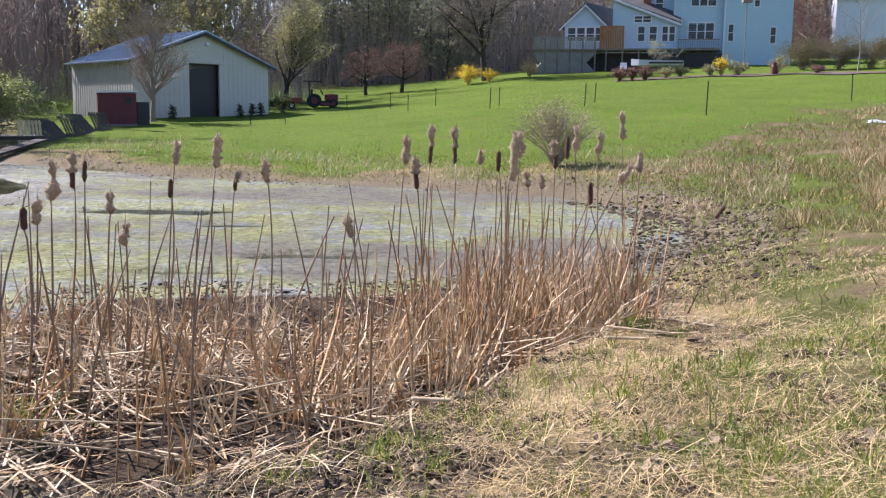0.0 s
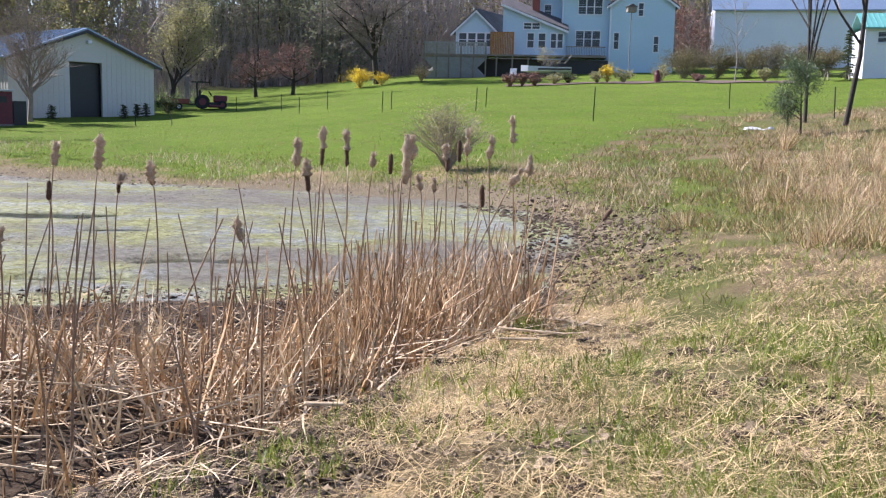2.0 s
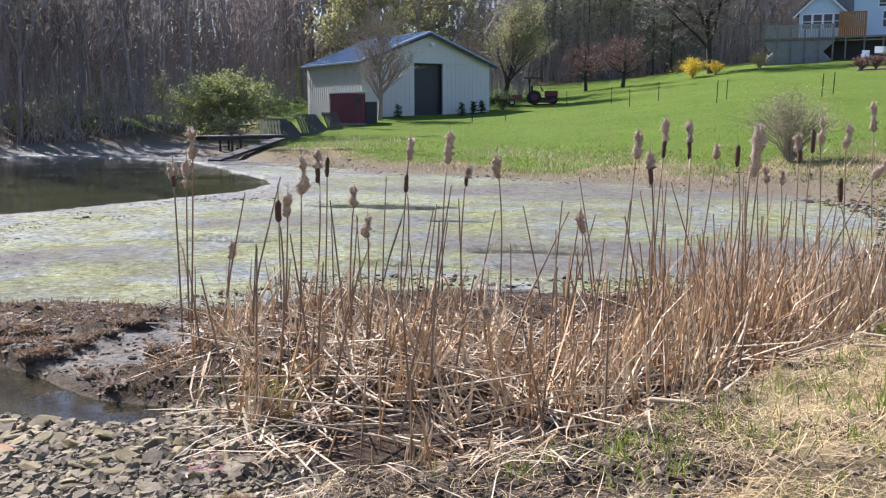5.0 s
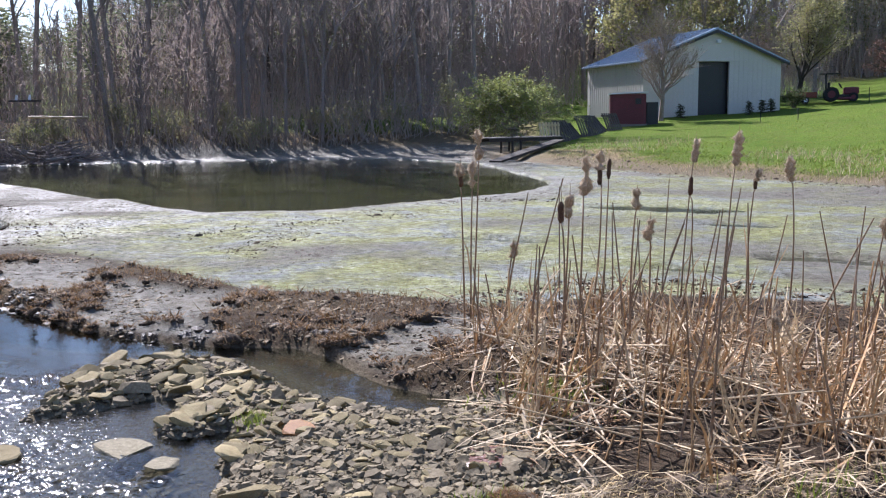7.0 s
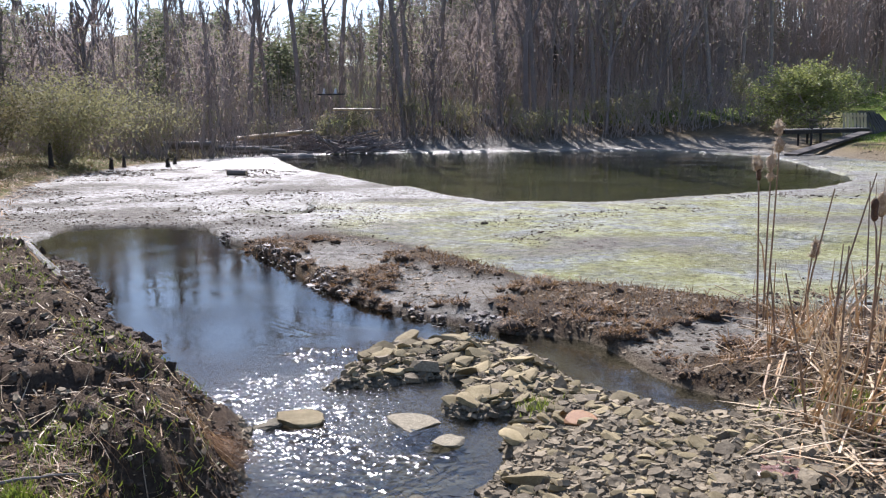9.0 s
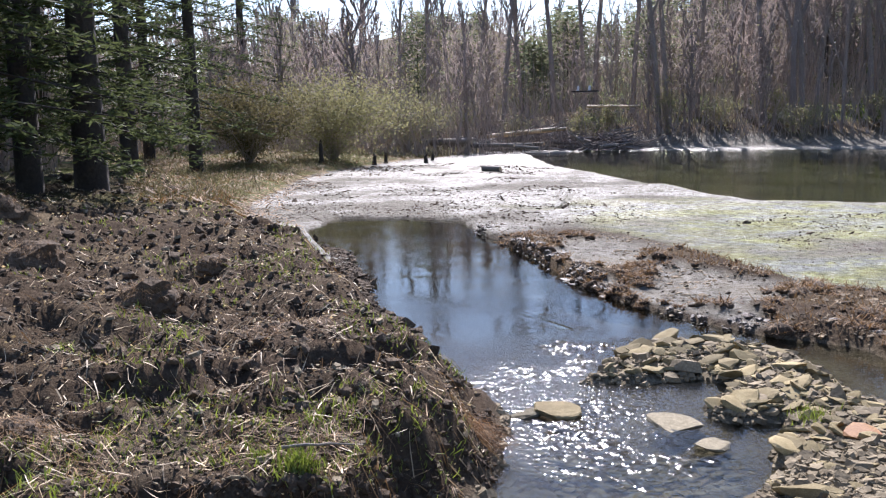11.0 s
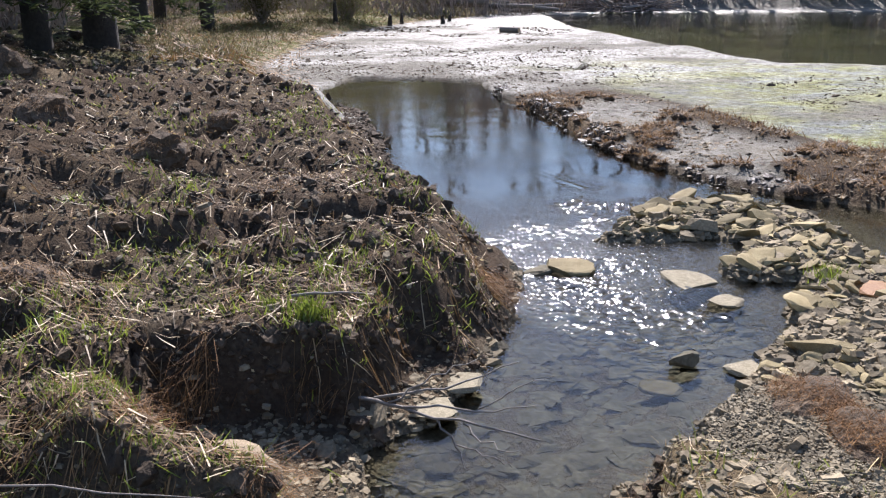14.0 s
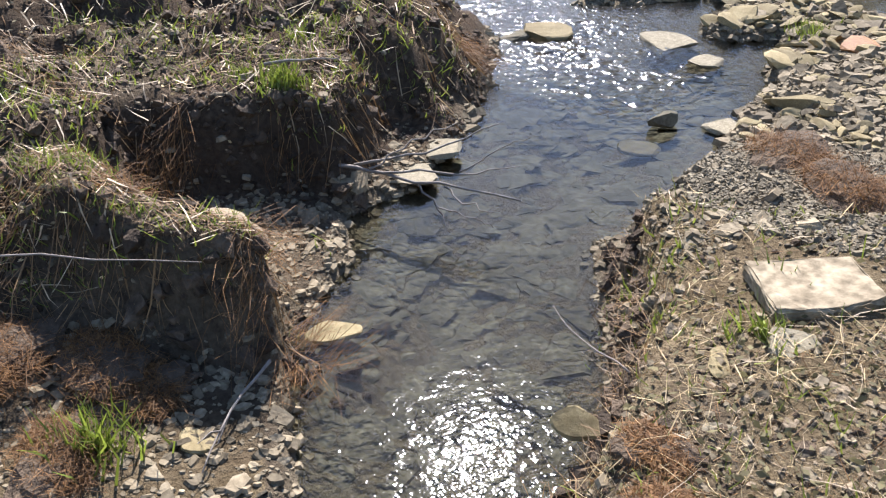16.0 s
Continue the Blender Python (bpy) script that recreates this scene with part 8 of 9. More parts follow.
def rust_mat(x, y, r):
    rng = np.random.default_rng(int(abs(x * 53 + y * 17) * 10))
    z = height(x, y)
    t = thing("root_mat", pose(x, y, z), "matted rusty brown roots on the gravel", "root mat", "root mats")
    v, f = lumps(np.zeros((1, 3)), np.array([[r, r * 0.6, r * 0.3]]), rng, ico(3), 0.08, 0.1)
    part_np("earth", (v, f), SOIL, t)
    k = 1500
    a, q = rng.uniform(0, 6.283, k), np.sqrt(rng.uniform(0, 1, k)) * r
    base = np.stack([np.cos(a) * q, np.sin(a) * q * 0.6, r * 0.3 * np.sqrt(np.maximum(1 - (q / r) ** 2, 0)) + 0.004], 1)
    tip = base + rng.normal(0, r * 0.2, (k, 3)) * np.array([1, 1, 0.5]) - np.array([0, 0, 0.01])
    part_np("root", blades(base, tip, np.full(k, 0.0011), rng, 0.7), RUST, t)


rust_mat(-2.56, 2.63, 0.2)
rust_mat(-2.24, 2.55, 0.2)
rust_mat(-2.45, 0.2, 0.14)
rust_mat(-2.3, -0.05, 0.16)
rust_mat(-1.85, 3.55, 0.14)
rust_mat(-2.6, 0.12, 0.18)
rust_mat(-2.72, -0.12, 0.2)
rust_mat(-3.0, 0.42, 0.15)
rust_mat(-1.2, 0.85, 0.12)
rust_mat(-1.05, 1.35, 0.1)
rust_mat(-1.38, 0.95, 0.09)


def iron_seep(cx, cy, rx, ry):
    """A rusty wet patch lying on the ground."""
    rows, cols = 9, 28
    v = [(cx, cy)]
    for i in range(1, rows):
        for j in range(cols):
            g = 2 * math.pi * j / cols
            q = i / (rows - 1) * (1 + 0.16 * math.sin(3 * g + 1) + 0.1 * math.sin(7 * g))
            v.append((cx + rx * q * math.cos(g), cy + ry * q * math.sin(g)))
    v = np.array(v)
    z = lie(v[:, 0], v[:, 1])[0]
    z = np.maximum(z, np.quantile(z, 0.35)) + 0.006
    z[-cols:] -= 0.03
    f = [[0, 1 + j, 1 + (j + 1) % cols] for j in range(cols)]
    for i in range(rows - 2):
        for j in range(cols):
            a, b = 1 + i * cols + j, 1 + i * cols + (j + 1) % cols
            f += [[a, a + cols, b + cols], [a, b + cols, b]]
    stuff("iron_seep", (np.c_[v, z], f), SEEP, "rusty red wet seep in the mud", "mud", True)


iron_seep(-2.13, 3.95, 0.2, 0.17)


def tuft(x, y, n, tall, wide, mat, label, name="grass_tuft"):
    rng = np.random.default_rng(int(abs(x * 67 + y * 29) * 10))
    a, q = rng.uniform(0, 6.283, n), np.abs(rng.normal(0, wide, n))
    xs, ys = x + np.cos(a) * q, y + np.sin(a) * q
    data = standing(rng, xs, ys, lie(xs, ys)[0], tall * 0.4, tall, 0.0035, 0.35)
    v = data[0] - np.array([x, y, 0])
    ob = tagged(new(name, mesh_np(name, v, data[1], mat)), label, "grass", "grass tufts")
    ob.location = (x, y, 0)


tuft(-3.56, 1.04, 260, 0.12, 0.06, GRASS, "bright green grass tuft on the bank's lip")
tuft(-3.64, 3.9, 160, 0.12, 0.07, GRASS, "green grass tuft on the gravel bar")
tuft(-2.1, 1.5, 50, 0.1, 0.06, GRASS, "green sprouts at the creek's edge")
tuft(-2.28, 0.04, 160, 0.18, 0.07, GRASS, "long green sprouts on the gravel strip")
tuft(-5.96, 4.34, 160, 0.1, 0.09, REED, "dark dead tuft standing in the pool")
tuft(-1.7, 1.62, 35, 0.09, 0.04, GRASS, "green sprouts beside the slab")
tuft(-1.95, 1.42, 60, 0.08, 0.07, GRASS, "green sprouts on the bank's edge")
tuft(-1.78, 1.3, 40, 0.07, 0.05, GRASS, "green sprouts on the bank's edge")
tuft(-3.72, 0.95, 90, 0.07, 0.06, GRASS, "green sprouts on the dug bank")
tuft(-3.3, 0.3, 120, 0.09, 0.08, GRASS, "green sprouts on the dug bank")
tuft(-3.9, 1.25, 90, 0.07, 0.07, GRASS, "green sprouts on the dug bank")
tuft(-1.55, 1.4, 60, 0.1, 0.04, GRASS, "green sprouts beside the slab")
tuft(-1.9, 3.4, 200, 0.1, 0.12, GRASS, "mossy green tuft under the reeds")
tuft(-2.3, 4.9, 260, 0.14, 0.2, GRASS, "green tuft under the reeds")
tuft(1.45, 7.0, 200, 0.25, 0.12, GRASS, "green tuft beside the reeds")
for i in range(14):
    tuft(2.7 + 0.22 * (i % 5) + 0.05 * i, 4.0 + 0.3 * (i // 3), 150, 0.3, 0.12, GRASS, "rank green grass on the bank")


def twig(x, y, z, way, ln, r, label, forks=5, seed=1):
    """A dead branch: stem and forks."""
    rng = np.random.default_rng(seed)
    t = thing("dead_branch", pose(x, y, z), label, "branch")
    w = np.array(way, float)
    w /= np.linalg.norm(w)
    pts = [np.zeros(3)]
    for i in range(6):
        w = w + rng.normal(0, 0.1, 3)
        w /= np.linalg.norm(w)
        pts.append(pts[-1] + w * ln / 6)
    pts = np.array(pts)
    rr = np.linspace(r, r * 0.35, 7)
    part_np("stem", tube(pts, rr), WOODGREY, t, smooth=True)
    for i in range(forks):
        j = rng.integers(1, 6)
        e = w + rng.normal(0, 0.55, 3)
        e /= np.linalg.norm(e)
        q = pts[j] + e * ln * rng.uniform(0.2, 0.45)
        m = (pts[j] + q) / 2 + rng.normal(0, 0.02, 3)
        part_np("twig", tube([pts[j], m, q], [r * 0.45, r * 0.35, r * 0.15], 5), WOODGREY, t)


def fan_branch():
    """A dead branch lying over the creek with its twigs spread."""
    t = thing("dead_branch", pose(-3.32, 1.11, 0.13), "bare dead branch with spread twigs over the creek", "branch")
    rng = np.random.default_rng(3)

    def rod(name, pts, r):
        p = np.array(pts)
        u = np.linspace(0, len(p) - 1, 4 * (len(p) - 1) + 1)
        q = np.stack([np.interp(u, np.arange(len(p)), p[:, k]) for k in range(3)], 1)
        q[1:-1] += rng.normal(0, 0.006, (len(q) - 2, 3))
        rr = np.linspace(r, r * 0.35, len(q))
        part_np(name, tube(q, rr), WOODGREY, t, smooth=True)
        return q
    rod("stem", [(-0.12, -0.06, -0.02), (0.1, 0.04, 0.04), (0.32, 0.16, 0.03), (0.6, 0.42, 0.0)], 0.009)
    rod("twig", [(0.1, 0.04, 0.04), (0.28, 0.24, 0.1), (0.4, 0.46, 0.2)], 0.006)
    rod("twig", [(0.22, 0.1, 0.04), (0.4, 0.3, 0.06), (0.53, 0.46, 0.09)], 0.005)
    rod("twig", [(0.32, 0.16, 0.03), (0.42, 0.2, -0.04), (0.47, 0.22, -0.12)], 0.005)
    rod("twig", [(0.4, 0.24, 0.02), (0.52, 0.24, 0.0), (0.66, 0.3, 0.02)], 0.004)
    rod("twig", [(0.16, 0.07, 0.04), (0.2, 0.22, 0.12), (0.22, 0.4, 0.16)], 0.004)
    rod("twig", [(0.4, 0.3, 0.06), (0.46, 0.42, 0.14), (0.56, 0.5, 0.2)], 0.003)
    rod("twig", [(0.42, 0.2, -0.04), (0.5, 0.3, -0.08), (0.52, 0.36, -0.12)], 0.003)


fan_branch()
twig(-3.63, 1.0, 0.46, (0.6, 0.75, 0.0), 0.3, 0.007, "pale curved stick on the bank", 0, 4)
twig(-2.86, -0.3, 0.43, (0.5, 0.86, -0.05), 0.8, 0.004, "pale grass stem lying on the bank", 0, 5)
twig(-2.35, 0.5, 0.1, (0.4, -0.9, 0.1), 0.4, 0.005, "thin root at the water's edge", 2, 6)
twig(-2.2, 5.0, 0.12, (-0.95, 0.1, 0.06), 1.15, 0.008, "long straw stem poking over the channel", 0, 7)
twig(-1.75, 1.2, 0.16, (-0.9, 0.3, -0.02), 0.4, 0.003, "thin stem over the creek", 0, 8)


def plank(x, y, dz, ln, turn, label):
    z = height(x, y) + dz
    bm = bmesh.new()
    box(bm, -ln / 2, ln / 2, -0.016, 0.016, 0, 0.016, bevel=0.004)
    me = bpy.data.meshes.new("wood_scrap")
    bm.to_mesh(me)
    bm.free()
    me.materials.append(STRAW)
    ob = tagged(new("wood_scrap", me), label, "wood")
    ob.matrix_world = pose(x, y, z, 2, 3, turn)


plank(1.45, 6.75, 0.05, 0.5, -12, "pale scrap of wood beside the reeds")
plank(1.85, 7.35, 0.06, 0.6, -25, "pale scrap of wood beside the reeds")
plank(1.25, 6.3, 0.05, 0.3, 10, "pale scrap of wood beside the reeds")
plank(-0.05, 4.66, 0.05, 0.2, 5, "pale weathered chunk in front of the reeds")


# ---- dock, pallets, logs and stumps round the pond
def dock():
    x, y, z = -17.34, 33.88, 0.92
    t = thing("dock", frame_from(x, y, z, 0.506, 0.863), "weathered wooden dock on thin posts", "dock")
    bm = boxes((0, 3.6, 0.0, 0.06, -0.16, -0.02), (0, 3.6, 0.84, 0.9, -0.16, -0.02))
    part("beam", bm, DARKBARK, t)
    for i in range(18):
        part("plank", boxes((i * 0.2, i * 0.2 + 0.185, -0.03, 0.93, -0.018, 0.02)), WOODGREY, t)
    for px in (1.1, 1.5):
        for py in (0.03, 0.87):
            part("post", beam(bmesh.new(), (px, py, -1.3), (px, py, 0.05), 0.045), DARKBARK, t)
    return t


dock()


def ramp():
    t = thing("ramp_plank", pose(0, 0, 0), "dark timber ramp running down to the water", "ramp")
    a, b = Vector((-16.33, 32.3, 0.06)), Vector((-15.44, 36.41, 0.76))
    m = look(a, b) @ Matrix.Rotation(radians(90), 4, "X")
    ln = (b - a).length
    bm = bmesh.new()
    box(bm, -0.28, 0.28, 0, ln, -0.03, 0.05, m=Matrix.Translation(a) @ (b - a).to_track_quat("Y", "Z").to_matrix().to_4x4())
    part("deck", bm, DARKBARK, t)


ramp()


BROWNWOOD = surface("old_dark_wood", (0.07, 0.055, 0.045), (0.15, 0.125, 0.1), 2.0, 40.0, 0.85, 0.4)


def pallet(x, y, turn, tilt, ln, tall, mat):
    z = height(x, y)
    t = thing("pallet", pose(x, y, z, tilt, 0, turn), "grey wooden pallet propped on the slope", "pallet", "pallets by the barn")
    part("rail", boxes((0, ln, 0, 0.05, 0.08, 0.16)), mat, t)
    part("rail", boxes((0, ln, 0, 0.05, tall - 0.16, tall - 0.08)), mat, t)
    for i in range(7):
        part("slat", boxes((i * ln / 7 + 0.01, i * ln / 7 + 0.12, -0.022, -0.002, 0, tall)), mat, t)


pallet(-16.95, 37.9, 66, -6, 1.25, 0.95, STRAW)
for i in range(7):
    pallet(-16.8 + 0.06 * i, 39.0 + 1.0 * i, 70 + 9 * (i % 3), -28 - 7 * (i % 3), 1.2, 1.0 + 0.15 * (i % 2), BROWNWOOD)


def log(x, y, z, ln, turn, tilt, r, label, mat=WOODGREY):
    t = thing("log", pose(x, y, z, 0, tilt, turn), label, "log", "logs by the pond")
    rng = np.random.default_rng(int(abs(x * 31 + y * 7) * 10))
    u = np.linspace(-0.5, 0.5, 6) * ln
    p = np.stack([u, rng.normal(0, 0.02, 6) * ln * 0.3, np.full(6, r * 0.8)], 1)
    rr = r * np.linspace(1.0, 0.75, 6)
    part_np("bark", frusta(p[:-1], p[1:], rr[:-1], rr[1:], 8), mat, t, smooth=True)
    for k in (0, 5):
        part_np("cut_end", frusta([p[k] - [0.004, 0, 0]], [p[k] + [0.004, 0, 0]], [rr[k]], [0.001], 8), STRAW, t)


lx, ly = P(-59.16, 28.6)
log(lx, ly, 0.03, 0.6, 30, 0, 0.1, "short drift log stranded on the mud")
rl = np.random.default_rng(5)
for i in range(16):
    lx, ly = P(rl.uniform(-62, -55.5), rl.uniform(41.5, 45.5))
    log(lx, ly, height(lx, ly) + rl.uniform(0, 0.35), rl.uniform(1.2, 3.5), rl.uniform(15, 60), rl.uniform(-8, 8), rl.uniform(0.07, 0.17), "weathered grey log in a brush pile")
for az, d, ln in ((-56.6, 44.0, 3.4), (-57.2, 43.5, 3.4)):
    lx, ly = P(az, d)
    log(lx, ly, height(lx, ly) + 0.75, ln, 34, -5, 0.1, "long pale log resting on the brush pile", STRAW)
lx, ly = P(-51.8, 44.0)
log(lx, ly, 1.92, 2.4, 38, 1, 0.06, "pale barkless log lying on the far bank", STRAW)


def stump(az, d, tall, r):
    x, y = P(az, d)
    t = thing("stump", pose(x, y, height(x, y)), "dark broken tree stump at the mud's edge", "stump", "stumps")
    rng = np.random.default_rng(int(d * 10 + tall * 100))
    p = np.array([[0, 0, -0.1], [0, 0, tall * 0.3], [rng.normal(0, 0.05), 0, tall * 0.75], [rng.normal(0, 0.08), 0, tall]])
    part_np("trunk", frusta(p[:-1], p[1:], [r * 1.4, r, r * 0.8], [r, r * 0.8, r * 0.35], 8), DARKBARK, t, smooth=True)


for az, d, tall, r in ((-69.25, 33.0, 0.8, 0.08), (-66.1, 34.0, 0.4, 0.08), (-65.4, 35.0, 0.4, 0.07), (-63.0, 34.5, 0.3, 0.08), (-62.6, 36.0, 0.25, 0.07)):
    stump(az, d, tall, r)


def bench():
    x, y = P(-53.4, 47.0)
    t = thing("bench", frame_from(x - 0.6, y - 0.4, 1.75, 0.8, 0.6), "dark bench with two white posts on the far bank", "bench")
    part("seat", boxes((0, 1.3, 0, 0.4, 0.95, 1.02)), DARK, t)
    for px in (0.15, 1.1):
        part("leg", boxes((px, px + 0.035, 0.18, 0.22, 0, 0.95)), STEMBARK, t)
    for px in (0.28, 0.85):
        part("post", beam(bmesh.new(), (px, 0.2, 1.02), (px + 0.03, 0.2, 1.26), 0.075, 0.045), WHITE, t, "white post cap")


bench()


# ---- shrubs and young trees
def shrub(name, az, d, tall, wide, leaf, n, size, label, seed, twig=TWIG, group="", stems=16):
    x, y = P(az, d)
    rng = np.random.default_rng(seed)
    t = thing(name, pose(x, y, height(x, y)), label, "shrub", group)
    a, b, r = [], [], []
    for i in range(stems):
        g, s = rng.uniform(0, 6.283), math.sqrt(rng.random())
        e = np.array([math.cos(g) * s * wide / 2, math.sin(g) * s * wide / 2, tall * (1 - 0.45 * s * s) * rng.uniform(0.8, 1.05)])
        m = e * np.array([0.35, 0.35, 0.5])
        a += [np.zeros(3) - [0, 0, 0.05], m]
        b += [m, e]
        r += [0.016 * tall ** 0.5, 0.01 * tall ** 0.5]
        for k in range(7):
            q = m + (e - m) * rng.random()
            a.append(q)
            b.append(q + np.array([rng.normal(0, 0.16 * wide), rng.normal(0, 0.16 * wide), rng.uniform(0.02, 0.22) * tall]))
            r.append(0.005)
    a, b, r = np.array(a), np.array(b), np.array(r)
    part_np("stem", frusta(a, b, r, r * 0.5, 3), twig, t)
    if n:
        i = rng.integers(0, len(b), n)
        at = a[i] + (b[i] - a[i]) * rng.uniform(0.3, 1.05, n)[:, None] + rng.normal(0, 0.05 * wide, (n, 3))
        at[:, 2] = np.maximum(at[:, 2], 0.03)
        part_np("crown", leaves(at, size, rng), leaf, t)
    return t


shrub("willow_shrub", 6.7, 25.0, 1.7, 2.3, BUD, 6500, 0.02, "olive-twigged willow shrub on the far shore", 11, TWIG, stems=60)
shrub("green_shrub", -68.6, 35.0, 2.9, 5.5, FARLEAF, 15000, 0.045, "large twiggy olive-brown shrub in first leaf at the wood's edge", 12, stems=40)
shrub("green_shrub", -73.5, 32.0, 2.6, 5.0, HEDGE, 14000, 0.045, "large twiggy olive-brown shrub in first leaf at the wood's edge", 13, stems=34)
shrub("green_shrub", -64.0, 42.0, 2.6, 4.6, FARLEAF, 6000, 0.04, "budding shrub at the wood's edge", 14, stems=30)
rs = np.random.default_rng(88)
for i in range(13):
    az = -60 + 2.75 * i + rs.normal(0, 0.6)
    shrub("bank_shrub", az, 45 + rs.uniform(0.5, 4), rs.uniform(1.2, 2.6), rs.uniform(1.2, 2.4), FARLEAF, 1300, 0.045, "young shrub in first leaf on the far bank", 20 + i, group="bank shrubs")
shrub("forsythia", 1.35, 79.0, 1.5, 2.3, YELLOW, 2600, 0.05, "bright yellow forsythia in bloom under the maple", 40, group="forsythia bushes")
shrub("forsythia", 2.6, 79.5, 1.1, 1.4, YELLOW, 1300, 0.05, "bright yellow forsythia in bloom under the maple", 41, group="forsythia bushes")
shrub("ornamental_grass", 5.0, 80.0, 1.3, 1.5, DRYGRASS, 600, 0.06, "dry pampas-like grass clump by the deck", 42, DRYGRASS, stems=60)
for i, (az, w) in enumerate(((10.3, 1.3), (11.0, 1.0), (11.75, 1.1))):
    shrub("barberry", az, 69.5, 0.95, w, REDTWIG, 2600, 0.04, "low round dark red barberry bush", 50 + i, REDTWIG, "barberry bushes")
for i, (az, tall, w, leaf) in enumerate(((12.9, 0.8, 1.4, LEAF), (13.7, 0.8, 1.2, NEEDLE), (16.0, 1.5, 1.2, YELLOW), (15.4, 0.9, 1.2, LEAF), (16.9, 1.1, 1.5, LEAF), (19.0, 1.3, 1.7, LEAF), (21.1, 0.6, 1.0, REDTWIG), (24.8, 1.0, 1.1, LEAF))):
    shrub("bed_shrub", az, 71.0, tall, w, leaf, 1100, 0.05, ("yellow-flowering" if leaf is YELLOW else "budding") + " shrub in the mulched bed", 60 + i, group="bed shrubs")
for i, (az, w) in enumerate(((20.4, 2.6), (22.2, 2.4), (23.8, 2.4), (25.3, 2.6), (26.7, 2.6), (28.0, 2.0))):
    shrub("hedge_bush", az, 79.0, 2.3, w * 1.45, HEDGE, 11000, 0.038, "twiggy olive-brown hedge bush in the yard", 80 + i, group="hedge bushes")
conifer("arborvitae", pose(*spot(29.1, 72.5)), 301, 3.4, 0.55, "dark green upright arborvitae beside the outbuilding", "", 2600, 0.09, 0.03, 0.08)
pine = skeleton_of(31, 2.2, 0.035, 3, (16, 6, 3), 0.8, first=0.22, up=0.5, length=0.45)
tree("young_pine", pose(*spot(26.9, 33.5)), pine, DARKBARK, DARKBARK, PINE, 3600, 0.085, "scruffy young green pine on the rise", "tree", "young pines", 302, slim=0.1)
tree("young_pine", pose(*spot(26.2, 33.8), 0, 8, 60) @ Matrix.Scale(0.6, 4), pine, DARKBARK, DARKBARK, PINE, 2200, 0.085, "scruffy young green pine on the rise", "tree", "young pines", 303, slim=0.1)
ash = skeleton_of(12, 6.5, 0.045, 3, (16, 6, 5), 0.42, first=0.1, up=0.85, length=0.62)
tree("young_ash", pose(*spot(27.1, 38.0)) @ Matrix.Scale(1.6, 4), ash, DARKBARK, TWIG, BUD, 0, 0.03, "bare young ash tree with rising limbs", "tree", "young trees", 13)
thin = skeleton_of(14, 7.5, 0.06, 3, (12, 5, 4), 0.6, first=0.2, up=0.6, length=0.38)
tree("young_maple", pose(*spot(29.2, 36.0), 0, 5, 0) @ Matrix.Scale(1.6, 4), thin, DARKBARK, TWIG, BUD, 0, 0.03, "slender dark bare tree leaning on the rise", "tree", "young trees", 14)
tree("yard_tree", pose(*spot(23.2, 74.0)) @ Matrix.Scale(0.9, 4), thin, BARK, TWIG, BUD, 200, 0.04, "small bare tree in the yard hedge", "tree", "yard saplings", 15)
redtree = skeleton_of(15, 4.0, 0.1, 3, (16, 8, 5), 0.9, first=0.25, up=0.45, length=0.55)
tree("red_tree", pose(*spot(20.6, 100.0)) @ Matrix.Scale(1.3, 4), redtree, BARK, REDTWIG, REDTWIG, 2400, 0.07, "red-budded tree beyond the house", "tree", "", 16)
tree("budding_tree", pose(*spot(21.6, 108.0)) @ Matrix.Scale(1.8, 4), redtree, BARK, TWIG, BUD, 3000, 0.08, "yellow-green tree beyond the house", "tree", "", 17)
tree("yard_tree", pose(*spot(12.6, 79.0)) @ Matrix.Scale(0.55, 4), redtree, BARK, TWIG, BUD, 900, 0.06, "small budding tree by the deck steps", "tree", "yard saplings", 18)
for i, az in enumerate((-15.9, -12.1, -11.4, -10.9)):
    bx, by = P(az, 56.0 + 0.9 * i)
    conifer("dwarf_spruce", pose(bx, by, height(bx, by)), 310 + i, 0.75, 0.22, "small dark spruce planted along the barn", "dwarf spruces", 700, 0.05, 0.03, 0.03)
shrub("yard_shrub", -9.7, 62.0, 1.1, 1.6, NEEDLE, 1800, 0.05, "dark green shrub at the barn's corner", 95)


# ---- fence stakes
def stakes():
    rows = ((-5.85, 63, 0.9), (-3.26, 58.5, 1.0), (-2.21, 54.2, 0.92), (-0.56, 56.5, 1.08), (2.69, 46.2, 1.02), (3.23, 50, 0.95), (8.31, 44.5, 1.05), (8.9, 47, 0.95), (15.29, 39.7, 1.36), (22.98, 47.5, 1.22), (-9.5, 50, 0.55), (-11.5, 50, 0.6), (28.6, 40, 1.2), (35.0, 44, 1.2))
    for az, d, tall in rows:
        x, y = P(az, d)
        t = thing("fence_stake", pose(x, y, height(x, y), 2, 1, az * 7), "thin dark steel fence stake on the lawn", "stake", "fence stakes")
        part("flange", boxes((-0.022, 0.022, -0.004, 0.004, -0.2, tall)), IRON, t)
        part("web", boxes((-0.004, 0.004, 0.004, 0.035, -0.2, tall)), IRON, t)


stakes()


# ---- tractor with cart
def wheel(parent, x, y, z, r, w, rim=REDPAINT):
    bm = bmesh.new()
    beam(bm, (x, y - w / 2, z), (x, y + w / 2, z), r, sides=20)
    bmesh.ops.bevel(bm, geom=list(bm.edges), offset=w * 0.16, segments=2, affect="EDGES")
    wh = part("wheel", bm, TYRE, parent)
    part("rim", beam(bmesh.new(), (x, y - w / 2 - 0.01, z), (x, y + w / 2 + 0.01, z), r * 0.5, sides=14), rim, wh)


